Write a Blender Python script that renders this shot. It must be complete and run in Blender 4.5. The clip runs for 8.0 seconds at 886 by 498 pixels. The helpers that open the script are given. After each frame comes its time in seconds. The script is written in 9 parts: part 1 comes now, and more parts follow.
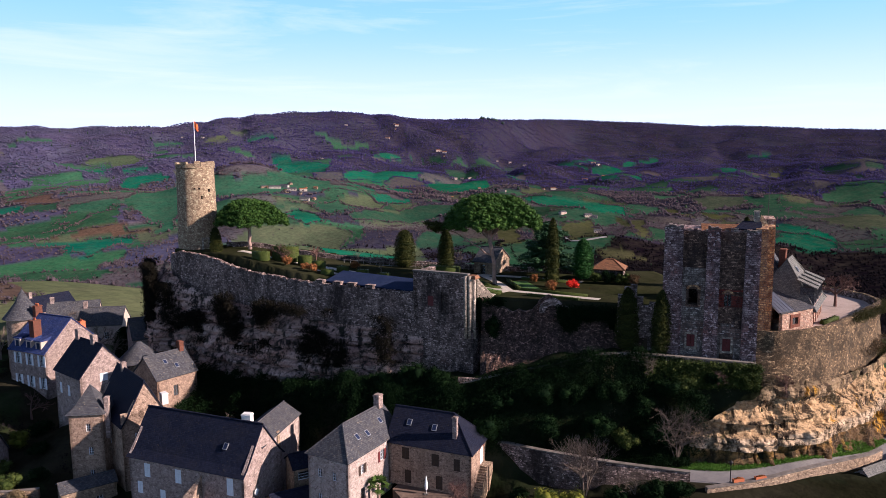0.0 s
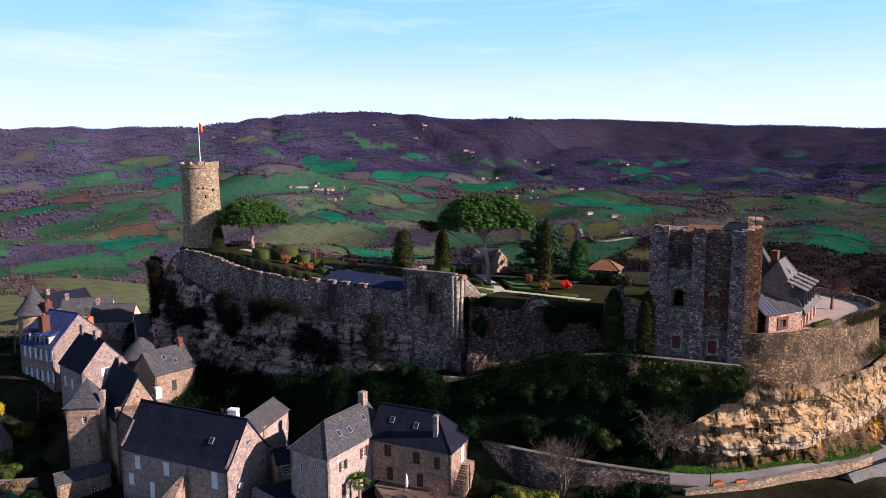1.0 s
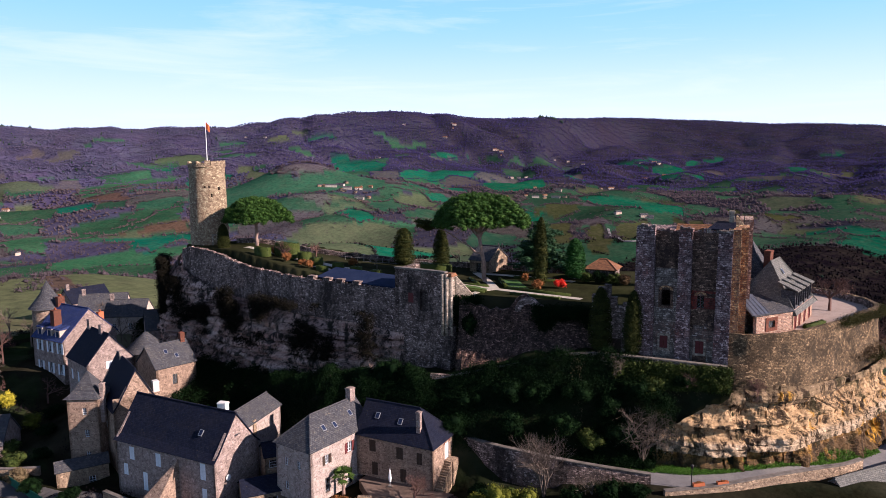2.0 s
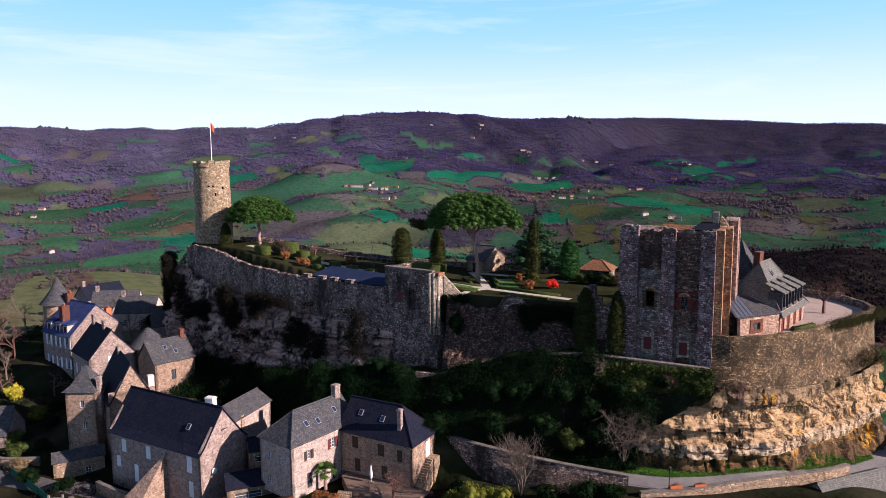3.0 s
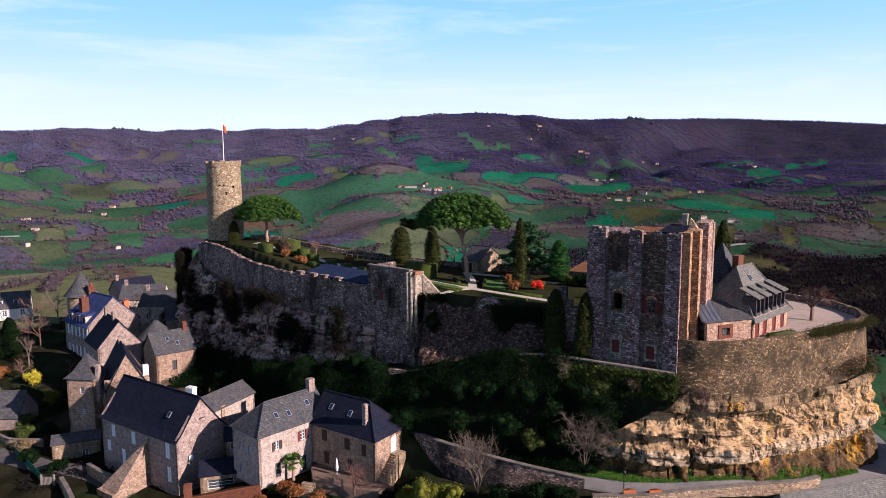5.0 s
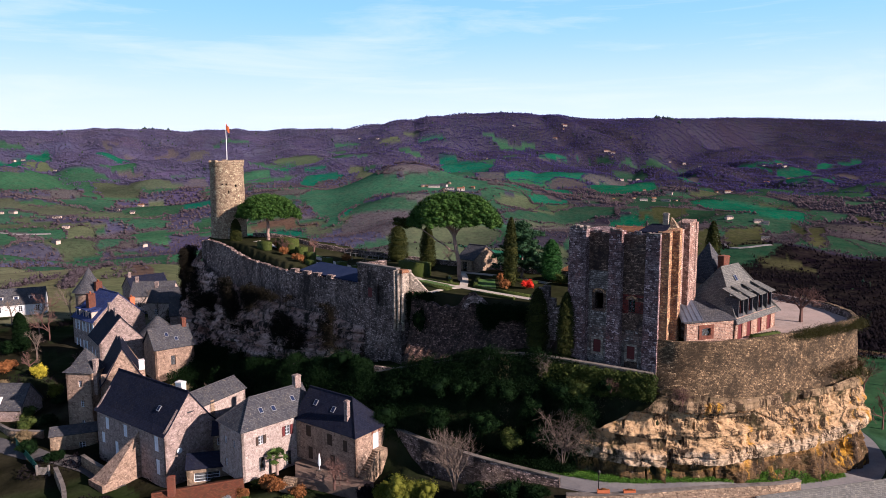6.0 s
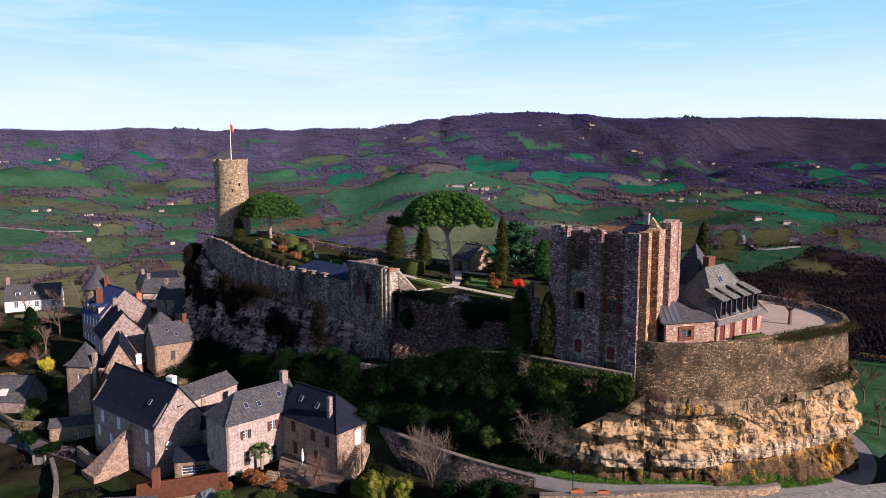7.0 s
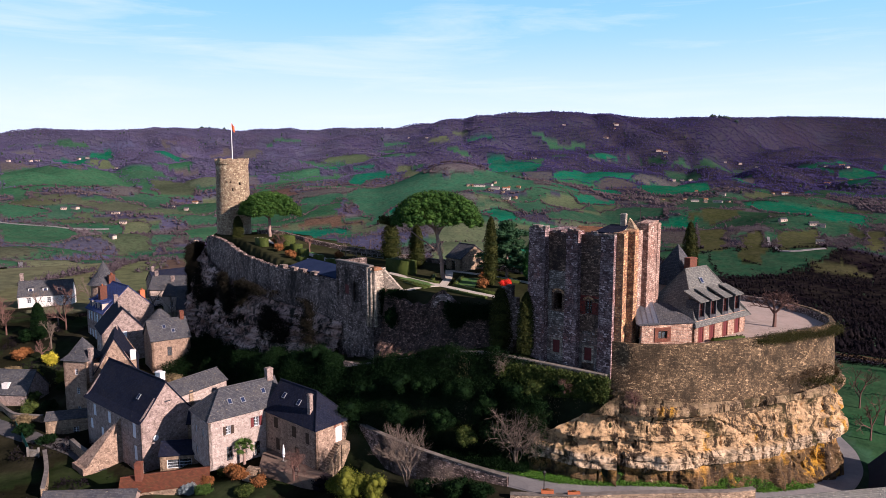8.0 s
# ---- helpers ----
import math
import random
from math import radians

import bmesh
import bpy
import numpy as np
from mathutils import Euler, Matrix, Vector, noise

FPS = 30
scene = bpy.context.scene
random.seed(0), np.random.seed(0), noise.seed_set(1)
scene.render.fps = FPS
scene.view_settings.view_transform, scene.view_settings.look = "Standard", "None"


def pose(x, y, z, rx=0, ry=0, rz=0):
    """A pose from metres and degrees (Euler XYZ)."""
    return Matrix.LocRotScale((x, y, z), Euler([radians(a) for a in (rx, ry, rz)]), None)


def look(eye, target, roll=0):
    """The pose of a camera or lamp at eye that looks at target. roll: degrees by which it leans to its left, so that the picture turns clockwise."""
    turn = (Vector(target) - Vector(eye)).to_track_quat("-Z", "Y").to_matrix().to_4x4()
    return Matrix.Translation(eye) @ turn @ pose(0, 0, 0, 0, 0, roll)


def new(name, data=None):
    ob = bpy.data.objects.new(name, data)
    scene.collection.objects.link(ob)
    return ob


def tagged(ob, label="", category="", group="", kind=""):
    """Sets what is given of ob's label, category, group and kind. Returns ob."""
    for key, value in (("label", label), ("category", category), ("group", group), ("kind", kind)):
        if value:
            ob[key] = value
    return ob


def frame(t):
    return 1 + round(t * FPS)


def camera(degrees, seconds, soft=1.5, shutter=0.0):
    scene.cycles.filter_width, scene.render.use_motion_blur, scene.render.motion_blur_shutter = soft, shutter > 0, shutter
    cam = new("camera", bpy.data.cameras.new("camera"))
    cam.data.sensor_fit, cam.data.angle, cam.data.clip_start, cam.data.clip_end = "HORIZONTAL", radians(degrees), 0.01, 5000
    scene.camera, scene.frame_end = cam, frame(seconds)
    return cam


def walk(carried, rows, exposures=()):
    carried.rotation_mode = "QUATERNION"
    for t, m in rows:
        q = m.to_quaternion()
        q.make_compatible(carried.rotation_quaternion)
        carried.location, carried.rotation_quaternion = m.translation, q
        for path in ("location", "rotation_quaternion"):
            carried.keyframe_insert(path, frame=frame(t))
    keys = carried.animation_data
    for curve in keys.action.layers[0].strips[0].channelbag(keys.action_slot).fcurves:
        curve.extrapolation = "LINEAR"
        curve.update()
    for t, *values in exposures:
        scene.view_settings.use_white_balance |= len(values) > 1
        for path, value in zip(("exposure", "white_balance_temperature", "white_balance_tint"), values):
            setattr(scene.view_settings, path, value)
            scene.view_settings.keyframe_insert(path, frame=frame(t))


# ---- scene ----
cam = camera(65.7, 8.0, soft=0.5)
PATH = [
    (0, (-0.58, 0.279, 35.885), (-0.571, 2.262, 35.625), -0.3),
    (0.5, (2.613, -0.072, 35.922), (2.582, 1.911, 35.661), -0.4),
    (1, (5.772, -0.382, 35.928), (5.697, 1.6, 35.668), -0.3),
    (1.5, (8.926, -0.659, 35.894), (8.805, 1.32, 35.633), -0.3),
    (3, (18.505, -0.889, 35.737), (18.26, 1.079, 35.477), -0.3),
    (3.5, (21.723, -0.779, 35.725), (21.431, 1.183, 35.466), -0.2),
    (4, (24.94, -0.583, 35.682), (24.6, 1.371, 35.424), -0.2),
    (5.5, (34.435, 0.341, 35.542), (33.988, 2.273, 35.286), -0.1),
    (6, (37.483, 0.779, 35.491), (36.997, 2.703, 35.234), -0.1),
    (6.5, (40.567, 1.293, 35.469), (40.042, 3.206, 35.211), -0.0),
    (7, (43.712, 1.911, 35.45), (43.151, 3.814, 35.192), 0.0),
    (7.5, (46.814, 2.641, 35.457), (46.223, 4.535, 35.199), 0.0),
    (8, (49.86, 3.393, 35.482), (49.233, 5.274, 35.223), 0.1),
]
walk(cam, [(t, look(eye, target, roll)) for t, eye, target, roll in PATH], exposures=[(0, 1.06, 5250, 28.5), (8, 0.96, 5250, 28)])

# ---- light: a low winter sun, a clear sky with thin cirrus ----
SUN_EL, SUN_AZ = 24.0, 105.5        # degrees above the horizon; clockwise from +y
world = bpy.data.worlds.new("sky")
scene.world = world
world.use_nodes = True
wn, wl = world.node_tree.nodes, world.node_tree.links
wn.clear()
sky = wn.new("ShaderNodeTexSky")
sky.sky_type, sky.sun_disc = "NISHITA", False
sky.sun_elevation, sky.sun_rotation = radians(SUN_EL), radians(SUN_AZ)
sky.altitude, sky.air_density, sky.dust_density, sky.ozone_density = 300, 1.0, 0.3, 1.6
wtc = wn.new("ShaderNodeTexCoord")
wmap = wn.new("ShaderNodeMapping")
wmap.inputs["Rotation"].default_value = (0, radians(-9), radians(20))
wmap.inputs["Scale"].default_value = (1.6, 1.6, 15.0)
cloud = wn.new("ShaderNodeTexNoise")
cloud.inputs["Scale"].default_value, cloud.inputs["Detail"].default_value, cloud.inputs["Roughness"].default_value = 1.7, 7, 0.62
cloud.inputs["Distortion"].default_value = 0.5
cramp = wn.new("ShaderNodeMapRange")
cramp.inputs["From Min"].default_value, cramp.inputs["From Max"].default_value = 0.48, 0.78
cramp.inputs["To Max"].default_value = 0.6
wmix = wn.new("ShaderNodeMix")
wmix.data_type = "RGBA"
wmix.inputs["B"].default_value = (17.5, 18.0, 18.5, 1)
wbg, wout = wn.new("ShaderNodeBackground"), wn.new("ShaderNodeOutputWorld")
wbg.inputs["Strength"].default_value = 0.029
wl.new(wtc.outputs["Generated"], wmap.inputs["Vector"])
wl.new(wmap.outputs["Vector"], cloud.inputs["Vector"])
wl.new(cloud.outputs["Fac"], cramp.inputs["Value"])
wl.new(cramp.outputs["Result"], wmix.inputs["Factor"])
sep = wn.new("ShaderNodeSeparateXYZ")
wl.new(wtc.outputs["Generated"], sep.inputs["Vector"])
veil = wn.new("ShaderNodeMapRange")       # thin haze towards the horizon
veil.interpolation_type = "SMOOTHERSTEP"
veil.inputs["From Min"].default_value, veil.inputs["From Max"].default_value = 0.0, 0.24
veil.inputs["To Min"].default_value, veil.inputs["To Max"].default_value = 0.85, 0.0
wl.new(sep.outputs["Z"], veil.inputs["Value"])
haze = wn.new("ShaderNodeMix")
haze.data_type = "RGBA"
haze.inputs["B"].default_value = (18.6, 18.8, 18.4, 1)
wl.new(veil.outputs["Result"], haze.inputs["Factor"])
wl.new(wmix.outputs["Result"], haze.inputs["A"])
pale = wn.new("ShaderNodeMapRange")       # the pale blue belt above it
pale.interpolation_type = "SMOOTHERSTEP"
pale.inputs["From Min"].default_value, pale.inputs["From Max"].default_value = 0.16, 0.46
pale.inputs["To Min"].default_value, pale.inputs["To Max"].default_value = 0.9, 0.0
wl.new(sep.outputs["Z"], pale.inputs["Value"])
belt = wn.new("ShaderNodeMix")
belt.data_type = "RGBA"
belt.inputs["B"].default_value = (7.2, 13.6, 15.2, 1)
wl.new(pale.outputs["Result"], belt.inputs["Factor"])
wl.new(sky.outputs["Color"], belt.inputs["A"])
wl.new(belt.outputs["Result"], wmix.inputs["A"])
wl.new(haze.outputs["Result"], wbg.inputs["Color"])
wl.new(wbg.outputs["Background"], wout.inputs["Surface"])

sun = new("sun", bpy.data.lights.new("sun", "SUN"))
sun.data.energy, sun.data.angle, sun.data.color = 5.4, radians(0.53), (1.0, 0.78, 0.51)
sun_way = Vector((math.sin(radians(SUN_AZ)) * math.cos(radians(SUN_EL)), math.cos(radians(SUN_AZ)) * math.cos(radians(SUN_EL)), math.sin(radians(SUN_EL))))
sun.matrix_world = look(Vector((0, 0, 200)) + sun_way * 100, Vector((0, 0, 200)))

# ---- materials ----
def nodes_of(name):
    m = bpy.data.materials.new(name)
    m.use_nodes = True
    nt = m.node_tree
    return m, nt, nt.nodes["Principled BSDF"]


def node(nt, kind, **inputs):
    n = nt.nodes.new(kind)
    for key, value in inputs.items():
        n.inputs[key.replace("_", " ")].default_value = value
    return n


def rgb_mix(nt, fac, a, b, blend="MIX"):
    """Mix of two colours; each of fac, a and b is a socket or a value."""
    n = nt.nodes.new("ShaderNodeMix")
    n.data_type, n.blend_type = "RGBA", blend
    for key, value in (("Factor", fac), ("A", a), ("B", b)):
        if isinstance(value, bpy.types.NodeSocket):
            nt.links.new(value, n.inputs[key])
        else:
            n.inputs[key].default_value = value if key == "Factor" else (*value, 1)
    return n.outputs["Result"]


def noise_fac(nt, vec, scale, lo, hi, detail=4, rough=0.6):
    n = node(nt, "ShaderNodeTexNoise", Scale=scale, Detail=detail, Roughness=rough)
    if vec is not None:
        nt.links.new(vec, n.inputs["Vector"])
    r = node(nt, "ShaderNodeMapRange", From_Min=lo, From_Max=hi)
    nt.links.new(n.outputs["Fac"], r.inputs["Value"])
    return r.outputs["Result"]


def bump_to(nt, bsdf, height, strength, distance):
    b = node(nt, "ShaderNodeBump", Strength=strength, Distance=distance)
    nt.links.new(height, b.inputs["Height"])
    nt.links.new(b.outputs["Normal"], bsdf.inputs["Normal"])


def masonry(name, light, dark, joint, stone=(0.5, 0.24), stain=(0.06, 0.055, 0.05), stained=0.5, stain_at=(0.48, 0.72), speck=1.7, patch=None, patch_at=(0.55, 0.7), rough=0.9, stain_z=0.35, wobble=(0.32, 0.2)):
    """Rubble or coursed stone: stones of two colours, joints, broad stains and a second stone in patches."""
    m, nt, bsdf = nodes_of(name)
    uv = nt.nodes.new("ShaderNodeUVMap").outputs["UV"]
    wob = node(nt, "ShaderNodeTexNoise", Scale=1.3, Detail=2)
    nt.links.new(uv, wob.inputs["Vector"])
    off = nt.nodes.new("ShaderNodeVectorMath")
    off.operation = "MULTIPLY_ADD"
    nt.links.new(wob.outputs["Color"], off.inputs[0])
    off.inputs[1].default_value = (*wobble, 0)
    nt.links.new(uv, off.inputs[2])
    br = node(nt, "ShaderNodeTexBrick", Color1=(0, 0, 0, 1), Color2=(1, 1, 1, 1), Mortar=(0.5, 0.5, 0.5, 1), Scale=1.0, Mortar_Size=0.03, Mortar_Smooth=0.3, Brick_Width=stone[0], Row_Height=stone[1])
    br.offset, br.squash, br.squash_frequency = 0.5, 0.7, 3
    nt.links.new(off.outputs[0], br.inputs["Vector"])
    geo = nt.nodes.new("ShaderNodeTexCoord").outputs["Object"]
    col = rgb_mix(nt, br.outputs["Color"], light, dark)
    if patch:
        col = rgb_mix(nt, noise_fac(nt, geo, 0.22, *patch_at, detail=5), col, rgb_mix(nt, br.outputs["Color"], patch, [c * 0.55 for c in patch]))
    course = node(nt, "ShaderNodeTexBrick", Color1=(0, 0, 0, 1), Color2=(1, 1, 1, 1), Mortar=(0.5, 0.5, 0.5, 1), Scale=1.0, Mortar_Size=0.0, Brick_Width=stone[0] * 1.9, Row_Height=stone[1] * 2)
    nt.links.new(off.outputs[0], course.inputs["Vector"])
    col = rgb_mix(nt, 0.35, col, rgb_mix(nt, course.outputs["Color"], [min(0.75, c * 1.5) for c in light], [c * 0.55 for c in dark]))
    col = rgb_mix(nt, noise_fac(nt, geo, 1.5, 0.46, 0.58, detail=8, rough=0.8), col, [c * 0.45 for c in dark])
    mq = node(nt, "ShaderNodeMapping", Scale=(1, 1, 1.7))
    nt.links.new(geo, mq.inputs["Vector"])
    col = rgb_mix(nt, noise_fac(nt, mq.outputs["Vector"], 2.0, 0.56, 0.64, detail=3, rough=0.6), col, [min(0.8, c * speck) for c in light])
    col = rgb_mix(nt, br.outputs["Fac"], col, joint)
    mp = node(nt, "ShaderNodeMapping", Scale=(1, 1, stain_z))
    nt.links.new(geo, mp.inputs["Vector"])
    st = noise_fac(nt, mp.outputs["Vector"], 0.33, *stain_at, detail=7, rough=0.65)
    sc = node(nt, "ShaderNodeMath", Value=1.0)
    sc.operation = "MULTIPLY"
    nt.links.new(st, sc.inputs[0])
    sc.inputs[1].default_value = stained
    col = rgb_mix(nt, sc.outputs[0], col, stain)
    nt.links.new(col, bsdf.inputs["Base Color"])
    bsdf.inputs["Roughness"].default_value = rough
    bsdf.inputs["Specular IOR Level"].default_value = 0.2
    hn = node(nt, "ShaderNodeTexNoise", Scale=5.0, Detail=5)
    nt.links.new(geo, hn.inputs["Vector"])
    h = node(nt, "ShaderNodeMath")
    h.operation = "SUBTRACT"
    nt.links.new(hn.outputs["Fac"], h.inputs[0])
    nt.links.new(br.outputs["Fac"], h.inputs[1])
    bump_to(nt, bsdf, h.outputs[0], 1.0, 0.16)
    return m


def slate(name, base, other, lichen, lichened=0.5):
    """Slate roofing in courses with lichen."""
    m, nt, bsdf = nodes_of(name)
    uv = nt.nodes.new("ShaderNodeUVMap").outputs["UV"]
    br = node(nt, "ShaderNodeTexBrick", Color1=(0, 0, 0, 1), Color2=(1, 1, 1, 1), Mortar=(0, 0, 0, 1), Scale=1.0, Mortar_Size=0.02, Mortar_Smooth=0.2, Brick_Width=0.32, Row_Height=0.24)
    nt.links.new(uv, br.inputs["Vector"])
    geo = nt.nodes.new("ShaderNodeTexCoord").outputs["Object"]
    col = rgb_mix(nt, br.outputs["Color"], base, other)
    col = rgb_mix(nt, br.outputs["Fac"], col, [c * 0.6 for c in base])
    col = rgb_mix(nt, noise_fac(nt, geo, 0.5, 0.45, 0.75, detail=6), col, rgb_mix(nt, 0.15, col, lichen))
    sp = noise_fac(nt, geo, 3.6, 0.64 - 0.05 * lichened, 0.72, detail=3)
    col = rgb_mix(nt, sp, col, lichen)
    nt.links.new(col, bsdf.inputs["Base Color"])
    bsdf.inputs["Roughness"].default_value = 0.75
    bsdf.inputs["Specular IOR Level"].default_value = 0.06
    h = node(nt, "ShaderNodeMath")
    h.operation = "SUBTRACT"
    nt.links.new(br.outputs["Color"], h.inputs[0])
    nt.links.new(br.outputs["Fac"], h.inputs[1])
    bump_to(nt, bsdf, h.outputs[0], 0.6, 0.03)
    return m


def mottled(name, a, b, scale=1.0, c=None, rough=0.85, bump=0.3, bump_scale=6.0, bump_dist=0.05, metal=0.0, spec=0.3):
    """A plain surface that varies at two scales."""
    m, nt, bsdf = nodes_of(name)
    geo = nt.nodes.new("ShaderNodeTexCoord").outputs["Object"]
    col = rgb_mix(nt, noise_fac(nt, geo, scale, 0.3, 0.7, detail=6), a, b)
    if c:
        col = rgb_mix(nt, noise_fac(nt, geo, scale * 0.23, 0.5, 0.7, detail=4), col, c)
    col = rgb_mix(nt, noise_fac(nt, geo, scale * 7, 0.4, 0.75), col, rgb_mix(nt, 0.4, col, [v * 0.3 for v in a]))
    nt.links.new(col, bsdf.inputs["Base Color"])
    bsdf.inputs["Roughness"].default_value, bsdf.inputs["Metallic"].default_value = rough, metal
    bsdf.inputs["Specular IOR Level"].default_value = spec
    if bump:
        hn = node(nt, "ShaderNodeTexNoise", Scale=bump_scale, Detail=6)
        nt.links.new(geo, hn.inputs["Vector"])
        bump_to(nt, bsdf, hn.outputs["Fac"], bump, bump_dist)
    return m


def foliage(name, a, b, rough=0.6):
    """Leaves: each leaf or clump of its own shade."""
    m, nt, bsdf = nodes_of(name)
    g = nt.nodes.new("ShaderNodeNewGeometry")
    col = rgb_mix(nt, g.outputs["Random Per Island"], a, b)
    geo = nt.nodes.new("ShaderNodeTexCoord").outputs["Object"]
    col = rgb_mix(nt, noise_fac(nt, geo, 0.6, 0.35, 0.7), col, rgb_mix(nt, 0.5, col, a))
    nt.links.new(col, bsdf.inputs["Base Color"])
    bsdf.inputs["Roughness"].default_value = rough
    bsdf.inputs["Specular IOR Level"].default_value = 0.05
    return m


def woods(name, a, b, c):
    """Bare winter crowns seen from afar: fine grain, with stands of other trees in between."""
    m, nt, bsdf = nodes_of(name)
    g = nt.nodes.new("ShaderNodeNewGeometry")
    col = rgb_mix(nt, g.outputs["Random Per Island"], a, b)
    geo = nt.nodes.new("ShaderNodeTexCoord").outputs["Object"]
    col = rgb_mix(nt, noise_fac(nt, geo, 0.006, 0.5, 0.66, detail=5), col, c)
    col = rgb_mix(nt, noise_fac(nt, geo, 0.045, 0.46, 0.6, detail=8, rough=0.75), col, a)
    nt.links.new(col, bsdf.inputs["Base Color"])
    bsdf.inputs["Roughness"].default_value = 0.95
    bsdf.inputs["Specular IOR Level"].default_value = 0.0
    return m


def rock(name, pale, warm, dark, moss, beds=False):
    """Layered limestone: pale and ochre faces, dark damp streaks, moss."""
    m, nt, bsdf = nodes_of(name)
    geo = nt.nodes.new("ShaderNodeTexCoord").outputs["Object"]
    mp = node(nt, "ShaderNodeMapping", Scale=(0.35, 0.35, 1.5))
    nt.links.new(geo, mp.inputs["Vector"])
    col = rgb_mix(nt, noise_fac(nt, mp.outputs["Vector"], 0.5, 0.35, 0.62, detail=7), pale, warm)
    mv = node(nt, "ShaderNodeMapping", Scale=(1, 1, 0.3))
    nt.links.new(geo, mv.inputs["Vector"])
    ml = node(nt, "ShaderNodeMapping", Scale=(0.12, 0.12, 1.1))
    nt.links.new(geo, ml.inputs["Vector"])
    col = rgb_mix(nt, noise_fac(nt, ml.outputs["Vector"], 0.9, 0.56, 0.64, detail=8, rough=0.7), col, [c * 0.55 for c in warm])
    if beds:
        sep = nt.nodes.new("ShaderNodeSeparateXYZ")
        nt.links.new(geo, sep.inputs[0])
        wv = node(nt, "ShaderNodeTexNoise", Scale=0.3, Detail=7, Roughness=0.7)
        nt.links.new(geo, wv.inputs["Vector"])
        zz = nt.nodes.new("ShaderNodeMath")
        zz.operation = "MULTIPLY_ADD"
        nt.links.new(wv.outputs["Fac"], zz.inputs[0])
        zz.inputs[1].default_value = 1.4
        nt.links.new(sep.outputs["Z"], zz.inputs[2])
        # a dark foot, ochre beds, the pale bed, rose beds, lichened cap
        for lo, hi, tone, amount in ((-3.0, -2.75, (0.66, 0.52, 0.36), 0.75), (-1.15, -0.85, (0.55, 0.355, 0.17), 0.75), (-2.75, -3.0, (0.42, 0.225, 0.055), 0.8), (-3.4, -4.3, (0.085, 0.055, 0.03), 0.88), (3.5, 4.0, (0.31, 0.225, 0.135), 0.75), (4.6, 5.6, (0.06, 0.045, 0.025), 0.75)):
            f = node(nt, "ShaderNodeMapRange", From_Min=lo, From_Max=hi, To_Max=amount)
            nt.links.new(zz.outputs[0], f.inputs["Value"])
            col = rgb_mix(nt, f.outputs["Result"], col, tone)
        gold = noise_fac(nt, mv.outputs["Vector"], 0.32, 0.58, 0.66, detail=4)
        col = rgb_mix(nt, gold, col, (0.52, 0.27, 0.02))
    col = rgb_mix(nt, noise_fac(nt, mv.outputs["Vector"], 0.55, 0.5, 0.56, detail=9, rough=0.8), col, dark)
    col = rgb_mix(nt, noise_fac(nt, geo, 0.3, 0.52, 0.64, detail=8, rough=0.7), col, moss)
    col = rgb_mix(nt, noise_fac(nt, geo, 1.6, 0.5, 0.66, detail=8, rough=0.75), col, rgb_mix(nt, 0.75, col, dark))
    col = rgb_mix(nt, noise_fac(nt, geo, 1.4, 0.62, 0.8, detail=8), col, [min(0.8, c * 1.35) for c in pale])
    nt.links.new(col, bsdf.inputs["Base Color"])
    bsdf.inputs["Roughness"].default_value = 0.92
    bsdf.inputs["Specular IOR Level"].default_value = 0.15
    hn = node(nt, "ShaderNodeTexNoise", Scale=2.2, Detail=9, Roughness=0.7)
    nt.links.new(mp.outputs["Vector"], hn.inputs["Vector"])
    bump_to(nt, bsdf, hn.outputs["Fac"], 1.0, 0.6)
    return m


M_TOWER = masonry("tower_stone", (0.58, 0.43, 0.28), (0.34, 0.225, 0.14), (0.21, 0.145, 0.095), (0.42, 0.18), stain=(0.10, 0.08, 0.06), stained=0.35)
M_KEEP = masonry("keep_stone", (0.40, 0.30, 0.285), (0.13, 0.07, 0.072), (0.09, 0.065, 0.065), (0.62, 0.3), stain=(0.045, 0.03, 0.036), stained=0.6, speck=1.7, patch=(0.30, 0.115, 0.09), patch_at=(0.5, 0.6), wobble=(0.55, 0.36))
M_KEEP_PATCH = masonry("keep_red_patching", (0.26, 0.05, 0.035), (0.14, 0.03, 0.025), (0.10, 0.05, 0.045), (0.5, 0.24), stained=0.3, speck=1.2)
# red and pink stones of the sunny side, sun warmth added to them
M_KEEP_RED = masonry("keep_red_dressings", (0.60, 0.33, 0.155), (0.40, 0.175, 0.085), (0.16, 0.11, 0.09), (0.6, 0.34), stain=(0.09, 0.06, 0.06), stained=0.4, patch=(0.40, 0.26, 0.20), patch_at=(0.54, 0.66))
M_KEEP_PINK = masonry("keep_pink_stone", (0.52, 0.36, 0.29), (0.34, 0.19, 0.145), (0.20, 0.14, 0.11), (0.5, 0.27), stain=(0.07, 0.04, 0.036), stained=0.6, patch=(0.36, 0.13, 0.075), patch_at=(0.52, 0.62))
M_CURTAIN = masonry("curtain_stone", (0.37, 0.28, 0.245), (0.11, 0.072, 0.062), (0.10, 0.08, 0.072), (0.62, 0.31), stain=(0.018, 0.014, 0.013), stained=0.88, stain_at=(0.46, 0.64), speck=1.9, patch=(0.21, 0.125, 0.10), patch_at=(0.55, 0.66), wobble=(0.5, 0.33))
M_BASTION = masonry("bastion_stone", (0.30, 0.21, 0.118), (0.125, 0.084, 0.046), (0.055, 0.038, 0.023), (0.40, 0.19), stain=(0.034, 0.025, 0.015), stained=0.85, stain_at=(0.46, 0.62), speck=1.7, patch=(0.13, 0.078, 0.036), patch_at=(0.46, 0.62), stain_z=0.9, wobble=(0.4, 0.25))
